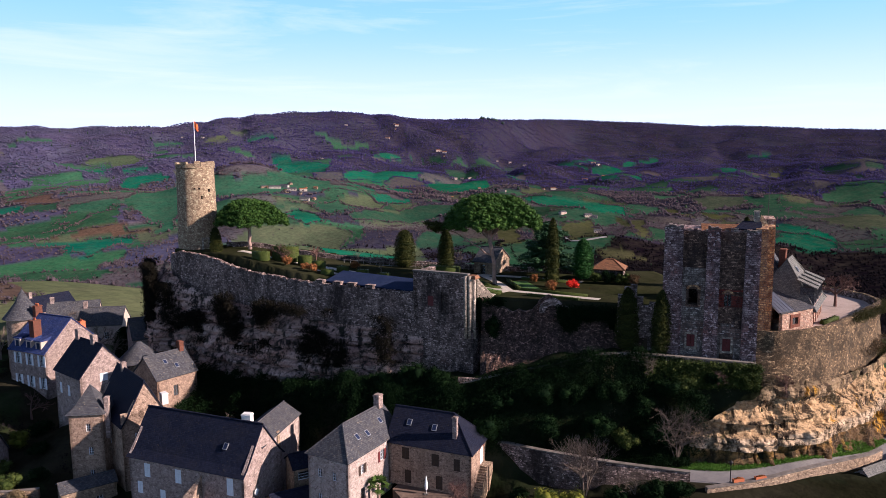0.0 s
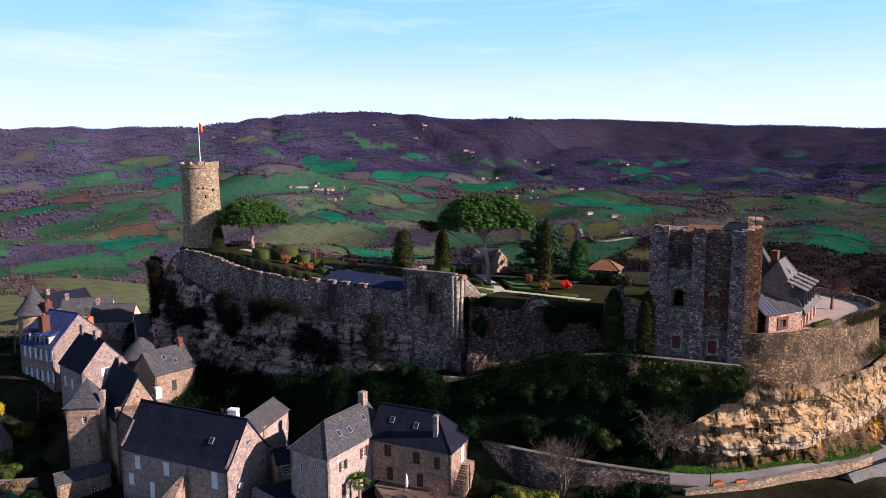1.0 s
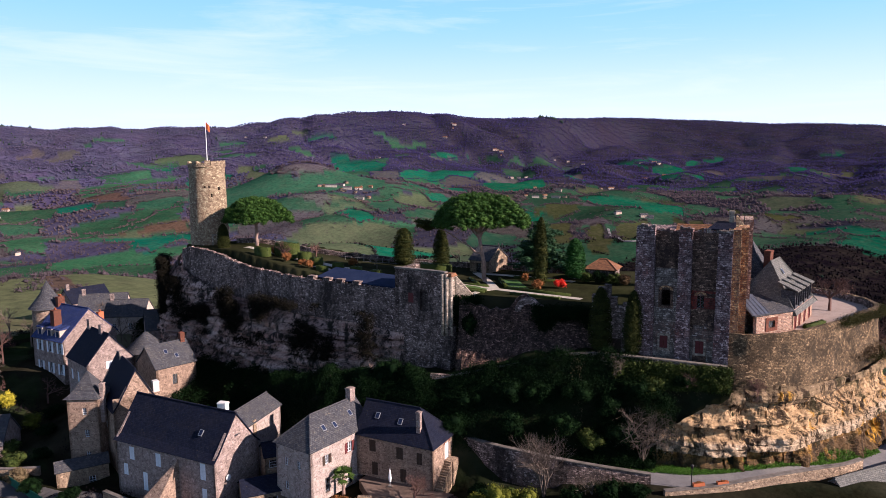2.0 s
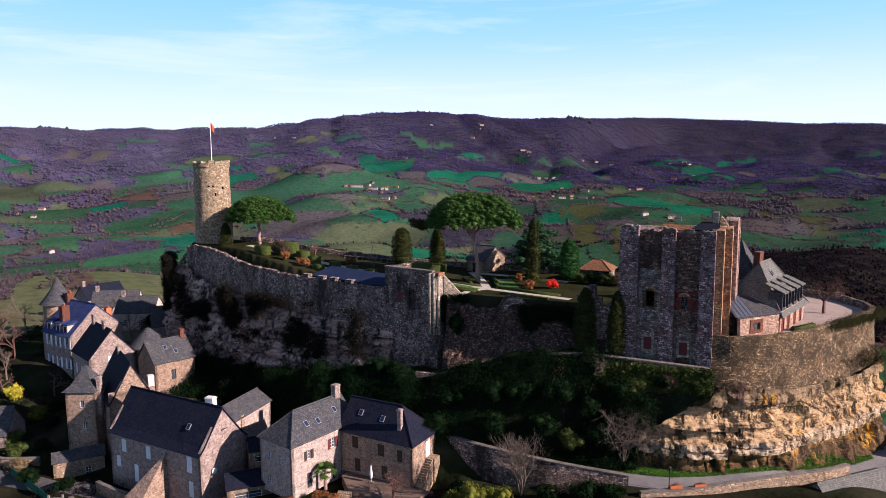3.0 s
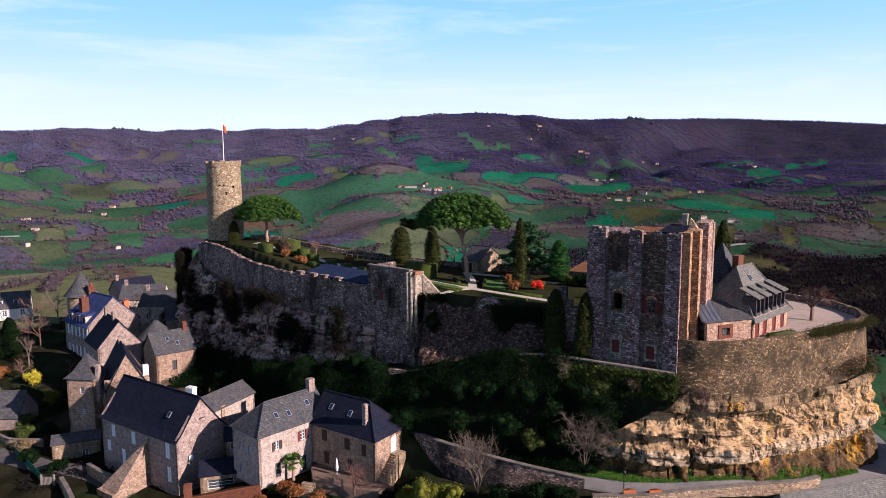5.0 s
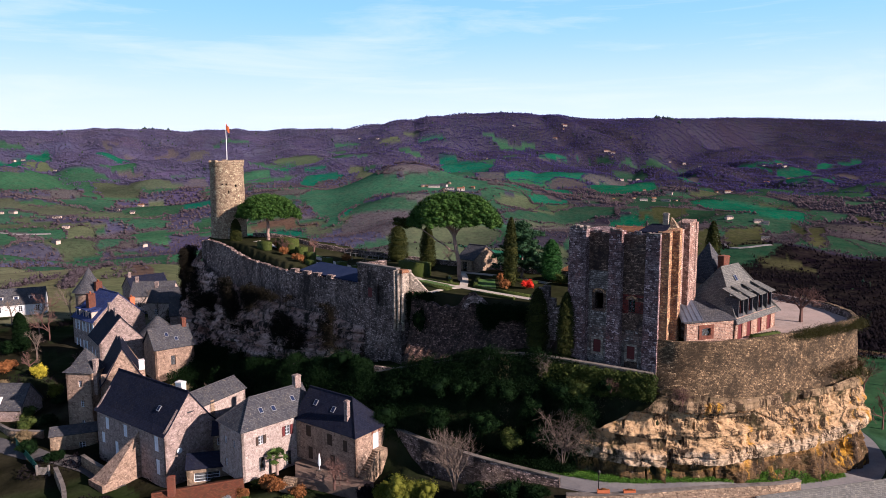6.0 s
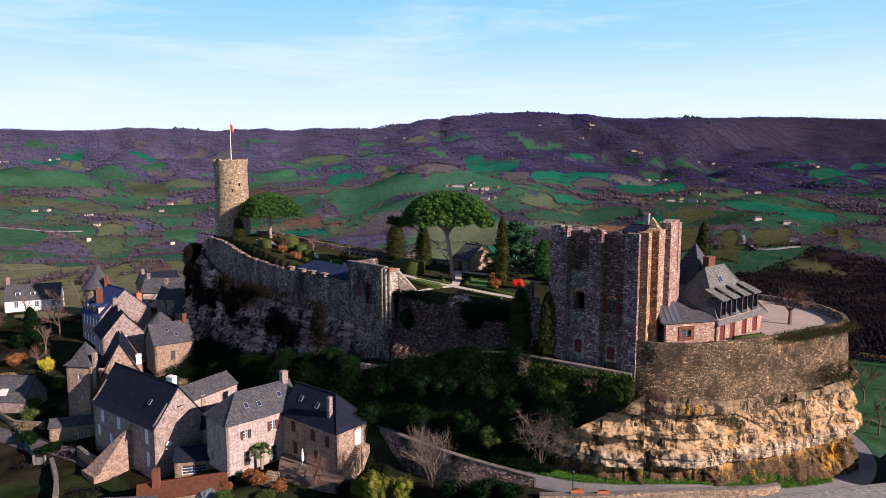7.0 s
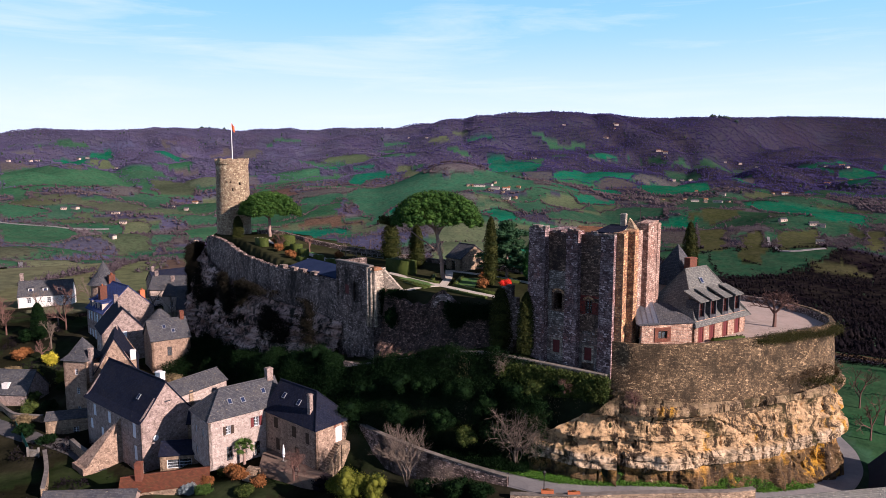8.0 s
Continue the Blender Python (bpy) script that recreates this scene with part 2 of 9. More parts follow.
# brown rubble of the bays, its tone including their bounced light
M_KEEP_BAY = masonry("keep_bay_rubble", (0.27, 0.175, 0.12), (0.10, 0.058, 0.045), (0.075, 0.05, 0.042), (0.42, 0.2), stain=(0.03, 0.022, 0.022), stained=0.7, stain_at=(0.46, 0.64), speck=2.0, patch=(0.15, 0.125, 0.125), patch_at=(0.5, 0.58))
M_KEEP_ASHLAR = masonry("keep_grey_ashlar", (0.34, 0.29, 0.255), (0.20, 0.165, 0.145), (0.11, 0.09, 0.08), (0.62, 0.3), stain=(0.05, 0.036, 0.034), stained=0.7, speck=1.7, patch=(0.22, 0.085, 0.06), patch_at=(0.48, 0.6))
M_PALE = masonry("pale_dressed_stone", (0.44, 0.37, 0.29), (0.28, 0.23, 0.185), (0.30, 0.26, 0.21), (0.6, 0.3), stained=0.3)
M_HOUSE = masonry("house_rubble", (0.50, 0.39, 0.35), (0.29, 0.205, 0.18), (0.35, 0.275, 0.24), (0.38, 0.17), stain=(0.16, 0.12, 0.10), stained=0.4, speck=1.25)
M_HOUSE2 = masonry("house_rubble_brown", (0.40, 0.29, 0.19), (0.22, 0.145, 0.10), (0.34, 0.26, 0.18), (0.40, 0.18), stain=(0.13, 0.09, 0.07), stained=0.5)
M_HOUSE3 = masonry("house_ochre_rubble", (0.48, 0.345, 0.255), (0.27, 0.175, 0.125), (0.36, 0.26, 0.19), (0.42, 0.2), stain=(0.16, 0.11, 0.08), stained=0.45, speck=1.2)
M_RENDER = mottled("lime_render", (0.54, 0.43, 0.36), (0.42, 0.33, 0.27), 0.7, (0.36, 0.27, 0.22), bump=0.3, bump_dist=0.02)
M_PINK = masonry("pink_stone", (0.54, 0.32, 0.22), (0.34, 0.17, 0.115), (0.42, 0.32, 0.25), (0.4, 0.2), stain=(0.16, 0.10, 0.08), stained=0.3)
M_WHITE = mottled("white_render", (0.72, 0.70, 0.67), (0.62, 0.60, 0.57), 0.8, bump=0.15, bump_dist=0.01)
M_BRICK = masonry("red_brick", (0.42, 0.10, 0.045), (0.26, 0.06, 0.032), (0.20, 0.085, 0.055), (0.22, 0.075), stained=0.2, speck=1.1)
M_SLATE = slate("slate_roof", (0.042, 0.044, 0.054), (0.088, 0.088, 0.096), (0.20, 0.17, 0.12), 0.5)
M_SLATE_DARK = slate("dark_slate_roof", (0.008, 0.010, 0.022), (0.016, 0.019, 0.036), (0.05, 0.042, 0.032), 0.1)
M_SLATE_GREY = slate("grey_slate_roof", (0.095, 0.095, 0.09), (0.16, 0.155, 0.145), (0.26, 0.24, 0.19), 0.8)
M_SLATE_BLUE = slate("blue_slate_roof", (0.022, 0.034, 0.11), (0.045, 0.065, 0.18), (0.16, 0.16, 0.17), 0.1)
M_TILE = slate("clay_tile_roof", (0.25, 0.12, 0.06), (0.13, 0.065, 0.04), (0.06, 0.05, 0.035), 0.9)
M_TILE_OLD = slate("mossy_tile_roof", (0.14, 0.05, 0.028), (0.08, 0.034, 0.022), (0.09, 0.075, 0.03), 0.9)
M_ZINC = mottled("zinc_sheet", (0.36, 0.38, 0.42), (0.26, 0.28, 0.32), 0.6, rough=0.38, bump=0.05, metal=0.85)
M_SOLAR = mottled("dark_panel_roof", (0.015, 0.024, 0.06), (0.025, 0.035, 0.075), 0.5, rough=0.75, bump=0.0, spec=0.04)
M_WOOD_RED = mottled("red_painted_wood", (0.13, 0.022, 0.022), (0.09, 0.018, 0.018), 3, rough=0.6, bump=0.1)
M_WOOD_BROWN = mottled("brown_wood", (0.055, 0.032, 0.02), (0.035, 0.022, 0.016), 3, rough=0.7, bump=0.2)
M_WOOD_GREY = mottled("weathered_wood", (0.24, 0.22, 0.20), (0.14, 0.125, 0.11), 3, rough=0.8, bump=0.2)
M_WOOD_WHITE = mottled("white_painted_wood", (0.78, 0.80, 0.84), (0.68, 0.70, 0.74), 2, rough=0.5, bump=0.05)
M_IRON = mottled("dark_iron", (0.03, 0.03, 0.032), (0.05, 0.045, 0.04), 3, rough=0.5, bump=0.0, metal=0.6)
M_LEAD = mottled("lead_flashing", (0.30, 0.31, 0.33), (0.20, 0.21, 0.23), 2, rough=0.5, bump=0.0, metal=0.4)
M_WHITE_PAINT = mottled("white_paint", (0.8, 0.8, 0.8), (0.72, 0.72, 0.72), 2, rough=0.4, bump=0.0)
M_CLAY = mottled("terracotta", (0.50, 0.15, 0.05), (0.36, 0.10, 0.04), 4, rough=0.7)
M_CONCRETE = mottled("grey_coping", (0.22, 0.19, 0.165), (0.09, 0.078, 0.068), 1.5, (0.055, 0.05, 0.042), bump=0.5)
M_ROCK = rock("sunlit_limestone", (0.60, 0.44, 0.30), (0.46, 0.23, 0.055), (0.05, 0.033, 0.02), (0.045, 0.038, 0.015), beds=True)
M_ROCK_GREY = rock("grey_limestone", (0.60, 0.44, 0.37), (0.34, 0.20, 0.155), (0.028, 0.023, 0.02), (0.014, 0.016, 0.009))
M_ROAD = mottled("asphalt", (0.20, 0.19, 0.19), (0.14, 0.135, 0.14), 0.6, (0.25, 0.235, 0.22), bump=0.2, bump_scale=20, bump_dist=0.01)
# the road's asphalt darkened: shade between the houses is in the colour
M_LANE = mottled("shaded_lane_asphalt", (0.085, 0.08, 0.08), (0.055, 0.052, 0.055), 0.6, (0.11, 0.10, 0.095), bump=0.2, bump_scale=20, bump_dist=0.01)
M_GRAVEL = mottled("pale_gravel", (0.40, 0.315, 0.265), (0.29, 0.22, 0.18), 0.8, (0.40, 0.30, 0.25), bump=0.3, bump_scale=25, bump_dist=0.02)
M_PATH = mottled("path_gravel", (0.50, 0.45, 0.38), (0.38, 0.33, 0.27), 0.8, bump=0.3, bump_scale=25, bump_dist=0.02)
M_LAWN = mottled("lawn", (0.045, 0.115, 0.016), (0.065, 0.14, 0.022), 0.5, (0.10, 0.12, 0.03), bump=0.6, bump_scale=9, bump_dist=0.06)
M_HEDGE = foliage("clipped_hedge", (0.020, 0.036, 0.008), (0.075, 0.088, 0.020))
M_HEDGE_RUST = foliage("rusty_winter_hedge", (0.13, 0.055, 0.018), (0.24, 0.10, 0.035))
M_CYPRESS = foliage("cypress_leaves", (0.012, 0.018, 0.005), (0.052, 0.054, 0.013), 0.8)
M_FRESH = foliage("fresh_green_leaves", (0.012, 0.045, 0.010), (0.035, 0.10, 0.022))
M_PINE = foliage("pine_needles", (0.014, 0.040, 0.008), (0.055, 0.105, 0.018))
M_CONIFER = foliage("conifer_needles", (0.012, 0.035, 0.016), (0.035, 0.07, 0.03))
# leaf colour taken near black to deepen the shade on the slope
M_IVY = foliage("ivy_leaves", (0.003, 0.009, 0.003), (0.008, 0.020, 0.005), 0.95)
M_SCRUB = foliage("dry_scrub", (0.10, 0.075, 0.04), (0.17, 0.13, 0.07))
M_SCRUB_DARK = foliage("brown_creeper", (0.055, 0.036, 0.018), (0.12, 0.08, 0.04))
M_MOSS = foliage("olive_moss", (0.022, 0.026, 0.008), (0.075, 0.066, 0.018))
M_RED_BUSH = foliage("red_leaves", (0.45, 0.02, 0.012), (0.70, 0.05, 0.02))
M_YELLOW = foliage("yellow_blossom", (0.20, 0.18, 0.012), (0.52, 0.44, 0.03))
M_BAMBOO = foliage("yellow_green_leaves", (0.05, 0.062, 0.008), (0.135, 0.135, 0.016))
M_PALM = foliage("palm_leaves", (0.022, 0.048, 0.010), (0.07, 0.11, 0.022))
M_BLUE_BUSH = foliage("grey_blue_leaves", (0.14, 0.17, 0.18), (0.30, 0.33, 0.34))
M_GRASS = foliage("grass", (0.05, 0.12, 0.012), (0.11, 0.22, 0.03))
M_BARK = mottled("pine_bark", (0.36, 0.25, 0.205), (0.20, 0.135, 0.11), 2, bump=0.6)
M_TWIG = mottled("bare_twigs", (0.17, 0.13, 0.10), (0.09, 0.068, 0.055), 1, bump=0.0)
M_TWIG_RED = mottled("reddish_twigs", (0.16, 0.085, 0.065), (0.09, 0.05, 0.042), 1, bump=0.0)
# far crowns: the blue of distance haze is mixed into the base colours
M_WOODS_HAZED = woods("hazed_woods", (0.062, 0.056, 0.100), (0.080, 0.071, 0.126), (0.096, 0.082, 0.120))
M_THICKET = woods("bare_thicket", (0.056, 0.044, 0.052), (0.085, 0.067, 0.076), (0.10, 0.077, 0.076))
# darker copy for the east: hill shade and haze are in the colour
M_WOODS_SHADED = woods("shaded_woods", (0.036, 0.030, 0.084), (0.050, 0.042, 0.112), (0.066, 0.053, 0.102))
# near-black thicket copy with the valley's shade worked into the colour
M_THICKET_SHADED = woods("shaded_thicket", (0.007, 0.006, 0.008), (0.015, 0.012, 0.014), (0.018, 0.014, 0.012))
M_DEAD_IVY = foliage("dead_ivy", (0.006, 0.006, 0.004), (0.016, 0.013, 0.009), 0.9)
M_LIME = masonry("pale_lime_rubble", (0.60, 0.48, 0.43), (0.39, 0.30, 0.262), (0.49, 0.395, 0.345), (0.36, 0.17), stain=(0.22, 0.17, 0.14), stained=0.35, speck=1.15)
M_DECK = mottled("weathered_deck", (0.20, 0.14, 0.105), (0.13, 0.09, 0.07), 1.5, (0.08, 0.06, 0.05), bump=0.3)
M_BANK = masonry("rubble_bank", (0.14, 0.085, 0.065), (0.045, 0.026, 0.022), (0.035, 0.024, 0.02), (0.5, 0.3), stain=(0.012, 0.012, 0.008), stained=0.95, speck=2.4)
M_WOODS_GREEN = foliage("evergreen_woods", (0.012, 0.028, 0.020), (0.04, 0.06, 0.03))

M_GLASS, nt, bsdf = nodes_of("window_glass")
bsdf.inputs["Base Color"].default_value = (0.55, 0.6, 0.65, 1)
bsdf.inputs["Roughness"].default_value, bsdf.inputs["Transmission Weight"].default_value = 0.05, 0.9
bsdf.inputs["IOR"].default_value = 1.45
M_DARK = mottled("dark_interior", (0.008, 0.007, 0.006), (0.012, 0.010, 0.008), 1, bump=0.0, spec=0.02)

# the land: the colour of each field is laid on the ground sheet, grain and tufts come from noise
M_LAND, nt, bsdf = nodes_of("land")
at = nt.nodes.new("ShaderNodeAttribute")
at.attribute_name = "land"
geo = nt.nodes.new("ShaderNodeTexCoord").outputs["Object"]
col = rgb_mix(nt, noise_fac(nt, geo, 0.012, 0.35, 0.65, detail=6), at.outputs["Color"], rgb_mix(nt, 1.0, at.outputs["Color"], (0.72, 0.78, 0.8), "MULTIPLY"))
col = rgb_mix(nt, noise_fac(nt, geo, 0.05, 0.42, 0.75, detail=8, rough=0.7), col, rgb_mix(nt, 0.3, col, (0.10, 0.085, 0.06)))
col = rgb_mix(nt, noise_fac(nt, geo, 0.16, 0.42, 0.7, detail=8, rough=0.75), col, rgb_mix(nt, 1.0, col, (0.5, 0.5, 0.56), "MULTIPLY"))
col = rgb_mix(nt, noise_fac(nt, geo, 0.028, 0.55, 0.72, detail=9, rough=0.7), col, rgb_mix(nt, 1.0, col, (1.25, 1.2, 1.15), "MULTIPLY"))
nt.links.new(col, bsdf.inputs["Base Color"])
bsdf.inputs["Roughness"].default_value = 0.95
bsdf.inputs["Specular IOR Level"].default_value = 0.0
hn = node(nt, "ShaderNodeTexNoise", Scale=1.2, Detail=6)
nt.links.new(geo, hn.inputs["Vector"])
bump_to(nt, bsdf, hn.outputs["Fac"], 0.5, 0.3)

# ---- the land ----
CX, CY = 25.0, 0.0          # the pole of the ground's polar net


def ease(a, b, x):
    t = np.clip((np.asarray(x, float) - a) / (b - a), 0, 1)
    return t * t * (3 - 2 * t)


# height of the land by distance, for nine bearings
LAND_R = [150, 350, 650, 1000, 1250, 1420, 1560, 1750, 1950, 2250, 2700, 3050]
LAND_AZ = [-58, -36, -24, -17, -10, -3, 5, 18, 40]
LAND_Z = [
    [-12, -14, -62, -80, -82, -70, -58, -44, -20, 5, 50, 95],
    [-12, -14, -75, -100, -96, -80, -66, -56, -34, 0, 60, 115],
    [-12, -24, -82, -92, -74, -52, -34, -36, -14, 22, 72, 140],
    [-12, -30, -85, -86, -60, -24, 15, -14, -4, 40, 100, 170],
    [-12, -32, -88, -88, -64, -34, -20, -34, -6, 26, 85, 165],
    [-12, -35, -90, -88, -74, -62, -52, -42, -40, -20, 40, 130],
    [-12, -36, -90, -88, -76, -66, -56, -56, -50, -36, 2, 60],
    [-12, -45, -90, -88, -80, -74, -72, -66, -54, -34, -14, -4],
    [-12, -45, -92, -92, -86, -80, -74, -62, -48, -34, -14, 0],
]
# the skyline: bearing and height of the far ridge
RIDGE_AZ = [-58, -50.6, -48.6, -45, -41, -36.5, -34.5, -31.2, -28, -25, -22, -18.3, -15.6, -11.4, -9.2, -6.8, -4.5, -2.2, 0, 4.5, 8.8, 13, 16.7, 20.3, 24, 28, 32.4, 45]
RIDGE_Z = [130, 131, 152, 152, 163, 172, 161, 168, 163, 174, 168, 209, 231, 250, 255, 248, 244, 224, 220, 221, 219, 208, 194, 178, 172, 156, 143, 130]

PLATEAU = [(-59, 146), (-55, 141), (-47, 136), (-36, 128.5), (-27, 122.3), (-20, 118.4), (-12.3, 115), (-4.8, 109.5), (3.5, 105.5), (8, 107.5), (14, 107), (22, 105.5), (29, 103.5), (34, 100.5), (44.5, 96.8), (47, 93.5), (54, 96.3), (62, 102), (68, 106.6), (71.6, 110.5), (73, 117), (69, 127), (55, 137), (30, 143), (0, 148), (-30, 157), (-52, 156)]
FOOT = [(-66, 146), (-60, 138), (-46, 125), (-30, 113), (-15, 103), (2, 97.5), (20, 94.3), (30, 93.8), (43.5, 91.2), (54, 93.6), (62, 99), (69, 104.8), (73.5, 110), (76, 118), (72, 131), (56, 141), (30, 148), (0, 153), (-30, 163), (-58, 163)]


def inside_by(poly, x, y):
    """Signed distance to a polygon's edge, positive inside."""
    x, y = np.asarray(x, float), np.asarray(y, float)
    best, odd = np.full(x.shape, 1e9), np.zeros(x.shape, bool)
    for (ax, ay), (bx, by) in zip(poly, poly[1:] + poly[:1]):
        dx, dy = bx - ax, by - ay
        t = np.clip(((x - ax) * dx + (y - ay) * dy) / (dx * dx + dy * dy), 0, 1)
        best = np.minimum(best, np.hypot(x - ax - t * dx, y - ay - t * dy))
        if dy:
            odd ^= ((ay > y) != (by > y)) & (x < ax + (y - ay) * dx / dy)
    return np.where(odd, best, -best)


def waves(x, y, count, short, long, seed):
    rng = np.random.RandomState(seed)
    z = np.zeros(np.shape(x))
    for _ in range(count):
        a, p, w = rng.uniform(0, math.tau), rng.uniform(0, math.tau), rng.uniform(short, long)
        z = z + np.sin((x * math.cos(a) + y * math.sin(a)) * math.tau / w + p)
    return z / math.sqrt(count)


def yard_level(x, y):
    """The castle's courtyard rises towards the round tower; the bastion's terrace lies lower."""
    return np.interp(x, [-60, -41, -30, -20, -8, 5, 12, 43, 47], [17.4, 17.2, 15.6, 14.6, 13.8, 13.2, 13.0, 13.0, 11.3])


ROAD = [(22, 89.0), (27, 87.4), (32, 85.9), (37, 85.3), (42, 86.1), (48, 88.0), (56, 91.6), (63, 95.8), (69, 100.6), (73.6, 106.0), (76.0, 112), (76.6, 119), (75, 128), (70, 138)]


def road_level(x, y):
    return -5.7 - 3.4 * ease(46, 74, x)


def road_gap(x, y):
    best = np.full(np.shape(x), 1e9)
    for (ax, ay), (bx, by) in zip(ROAD, ROAD[1:]):
        dx, dy = bx - ax, by - ay
        t = np.clip(((x - ax) * dx + (y - ay) * dy) / (dx * dx + dy * dy), 0, 1)
        best = np.minimum(best, np.hypot(x - ax - t * dx, y - ay - t * dy))
    return best


def near_level(x, y):
    x, y = np.asarray(x, float), np.asarray(y, float)
    base = -8.3 - 5.0 * ease(6, 30, -x) + 2.6 * ease(14, 30, x) - 3.8 * ease(58, 76, x) + 6.0 * ease(98, 116, y) * ease(28, 44, -x) * (1 - ease(58, 75, -x))
    base = base - 1.7 * ease(-18, -12, x) * (1 - ease(4, 10, x)) * (1 - ease(90, 94, y))
    base = base + 2.5 * ease(118, 135, y) * ease(58, 75, -x) + 3.6 * ease(104, 122, y) * ease(70, 84, -x)
    foot = np.interp(x, [-60, -45, -28, -12, 4, 10, 18, 25, 43, 47], [-6, -4, -2.5, 0.5, 2.6, 4.8, 7.0, 7.8, 7.2, -9])
    foot = np.maximum(foot, base)
    d = inside_by(FOOT, x, y)
    steep = 9.0 - 5.0 * ease(5, 22, x) - 2.6 * ease(31, 36, x)
    z = base + (foot - base) * (1 - ease(0, 1, -d / steep))
    z = z + 0.25 * waves(x, y, 6, 5, 16, 4) * (1 - ease(20, 30, x) * (d < 0))
    on_road = 1 - ease(2.1, 3.6, road_gap(x, y))
    z = z * (1 - on_road) + road_level(x, y) * on_road
    return np.where(inside_by(PLATEAU, x, y) > -0.3, z + (yard_level(x, y) - z) * ease(0.0, 1.2, inside_by(PLATEAU, x, y)), z)


def far_edge(az):
    """Distance of the far ridge: it stands back towards the east."""
    return 3420 + 1500 * ease(2, 12, az)


def gullies(x, y):
    """Side valleys that run down the wooded slopes."""
    a = np.arctan2(x - CX, y - CY) * 2600 + 60 * waves(x, y, 4, 400, 900, 41)
    return 14 * (np.abs(np.sin(a / 105 + 1.2 * waves(x, y, 3, 500, 1200, 42))) - 0.6) + 4 * waves(x, y, 7, 90, 210, 43)


def land_level(x, y):
    x, y = np.asarray(x, float), np.asarray(y, float)
    r, az = np.hypot(x - CX, y - CY), np.degrees(np.arctan2(x - CX, y - CY))
    cols = np.stack([np.interp(r, LAND_R, row) for row in LAND_Z])
    f = np.interp(np.clip(az, LAND_AZ[0], LAND_AZ[-1]), LAND_AZ, range(len(LAND_AZ)))
    i = np.clip(f.astype(int), 0, len(LAND_AZ) - 2)
    t = f - i
    t = t * t * (3 - 2 * t)
    z = np.take_along_axis(cols, i[None], 0)[0] * (1 - t) + np.take_along_axis(cols, i[None] + 1, 0)[0] * t
    ridge = np.interp(az, RIDGE_AZ, RIDGE_Z)
    back = far_edge(az)
    up = ease(0.745 * back, 0.994 * back, r)
    z = z * (1 - up) + (35 + (ridge - 35) * back / 3420) * up - 0.10 * np.maximum(r - back, 0)
    z = z + 17 * np.exp(-((x + 405) / 170) ** 2 - ((y - 1490) / 95) ** 2)
    z = z + gullies(x, y) * ease(1750, 2300, r) * (1 - 0.8 * ease(0.9 * back, back, r))
    z = z + 9 * waves(x, y, 9, 170, 620, 1) * ease(500, 900, r) * (1 - 0.85 * ease(0.73 * back, 0.97 * back, r)) * (1 - 0.6 * np.exp(-((r - 1540) / 130) ** 2)) + 15 * waves(x, y, 7, 260, 600, 9) * ease(1800, 2200, r) * (1 - ease(0.73 * back, 0.89 * back, r))
    side = ease(58, 75, np.abs(az + 6))
    z = z * (1 - side) + (-60) * side * ease(150, 600, r) + (-12) * side * (1 - ease(150, 600, r))
    w = ease(165, 280, r)
    return near_level(x, y) * (1 - w) + z * w


# fields and woods: each patch of land takes the use of the nearest seed
PASTURE, CROP, TAN, BRUSH, WOOD, VILLAGE, TURF, BROWN, DRY, MEADOW = range(10)
# WOOD carries the same violet of distance haze as the far crowns
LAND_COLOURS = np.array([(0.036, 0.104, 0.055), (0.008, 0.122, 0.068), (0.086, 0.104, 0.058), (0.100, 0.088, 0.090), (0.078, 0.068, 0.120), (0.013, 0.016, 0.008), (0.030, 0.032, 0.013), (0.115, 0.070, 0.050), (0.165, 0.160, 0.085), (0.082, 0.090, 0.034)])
rng = np.random.RandomState(11)
n_seed = 3000
sr, sa = np.sqrt(rng.uniform(260 ** 2, 5000 ** 2, n_seed)), np.radians(rng.uniform(-62, 46, n_seed))
seeds = np.stack([CX + sr * np.sin(sa), CY + sr * np.cos(sa)], 1)
use = np.array([PASTURE, CROP, TAN, BRUSH])[rng.choice(4, n_seed, p=[0.46, 0.06, 0.18, 0.30])]
use = np.where((use == TAN) & (sr > 2100), PASTURE, use)
use = np.where(rng.uniform(size=n_seed) < np.interp(sr, [900, 1700, 2300, 2800, 2801], [0.10, 0.34, 0.72, 0.86, 1.01]), WOOD, use)
DRY_AT = [(-155, 222), (-130, 250), (-229, 271), (-190, 230), (-262, 330), (-300, 290), (-205, 330), (-550, 515)]
BROWN_AT = [(96, 191)]
WOOD_NEAR_AT = [(321, 872), (300, 800), (380, 860), (260, 800), (420, 800), (480, 900), (200, 700), (350, 640), (450, 740), (230, 850), (150, 260), (170, 330), (205, 420), (240, 540), (290, 640), (330, 760), (130, 230), (260, 440), (330, 540), (400, 680), (210, 260), (280, 330), (180, 560), (240, 700)]
for kind, places in ((WOOD, WOOD_NEAR_AT), (DRY, DRY_AT), (BROWN, BROWN_AT)):
    for px, py in places:
        clear = np.hypot(seeds[:, 0] - px, seeds[:, 1] - py) > 40 + 0.024 * math.hypot(px, py)
        clear[n_seed:] = True
        seeds, use = seeds[clear], use[clear]
        n_seed = min(n_seed, int(clear[:n_seed].sum()))
        seeds, use = np.concatenate([seeds, [(px, py)]]), np.concatenate([use, [kind]])
n_seed = len(use)
# the fields that can be told apart, each by its outline
FIELDS = []


def lay(kind, outline):
    FIELDS.append((kind, outline))


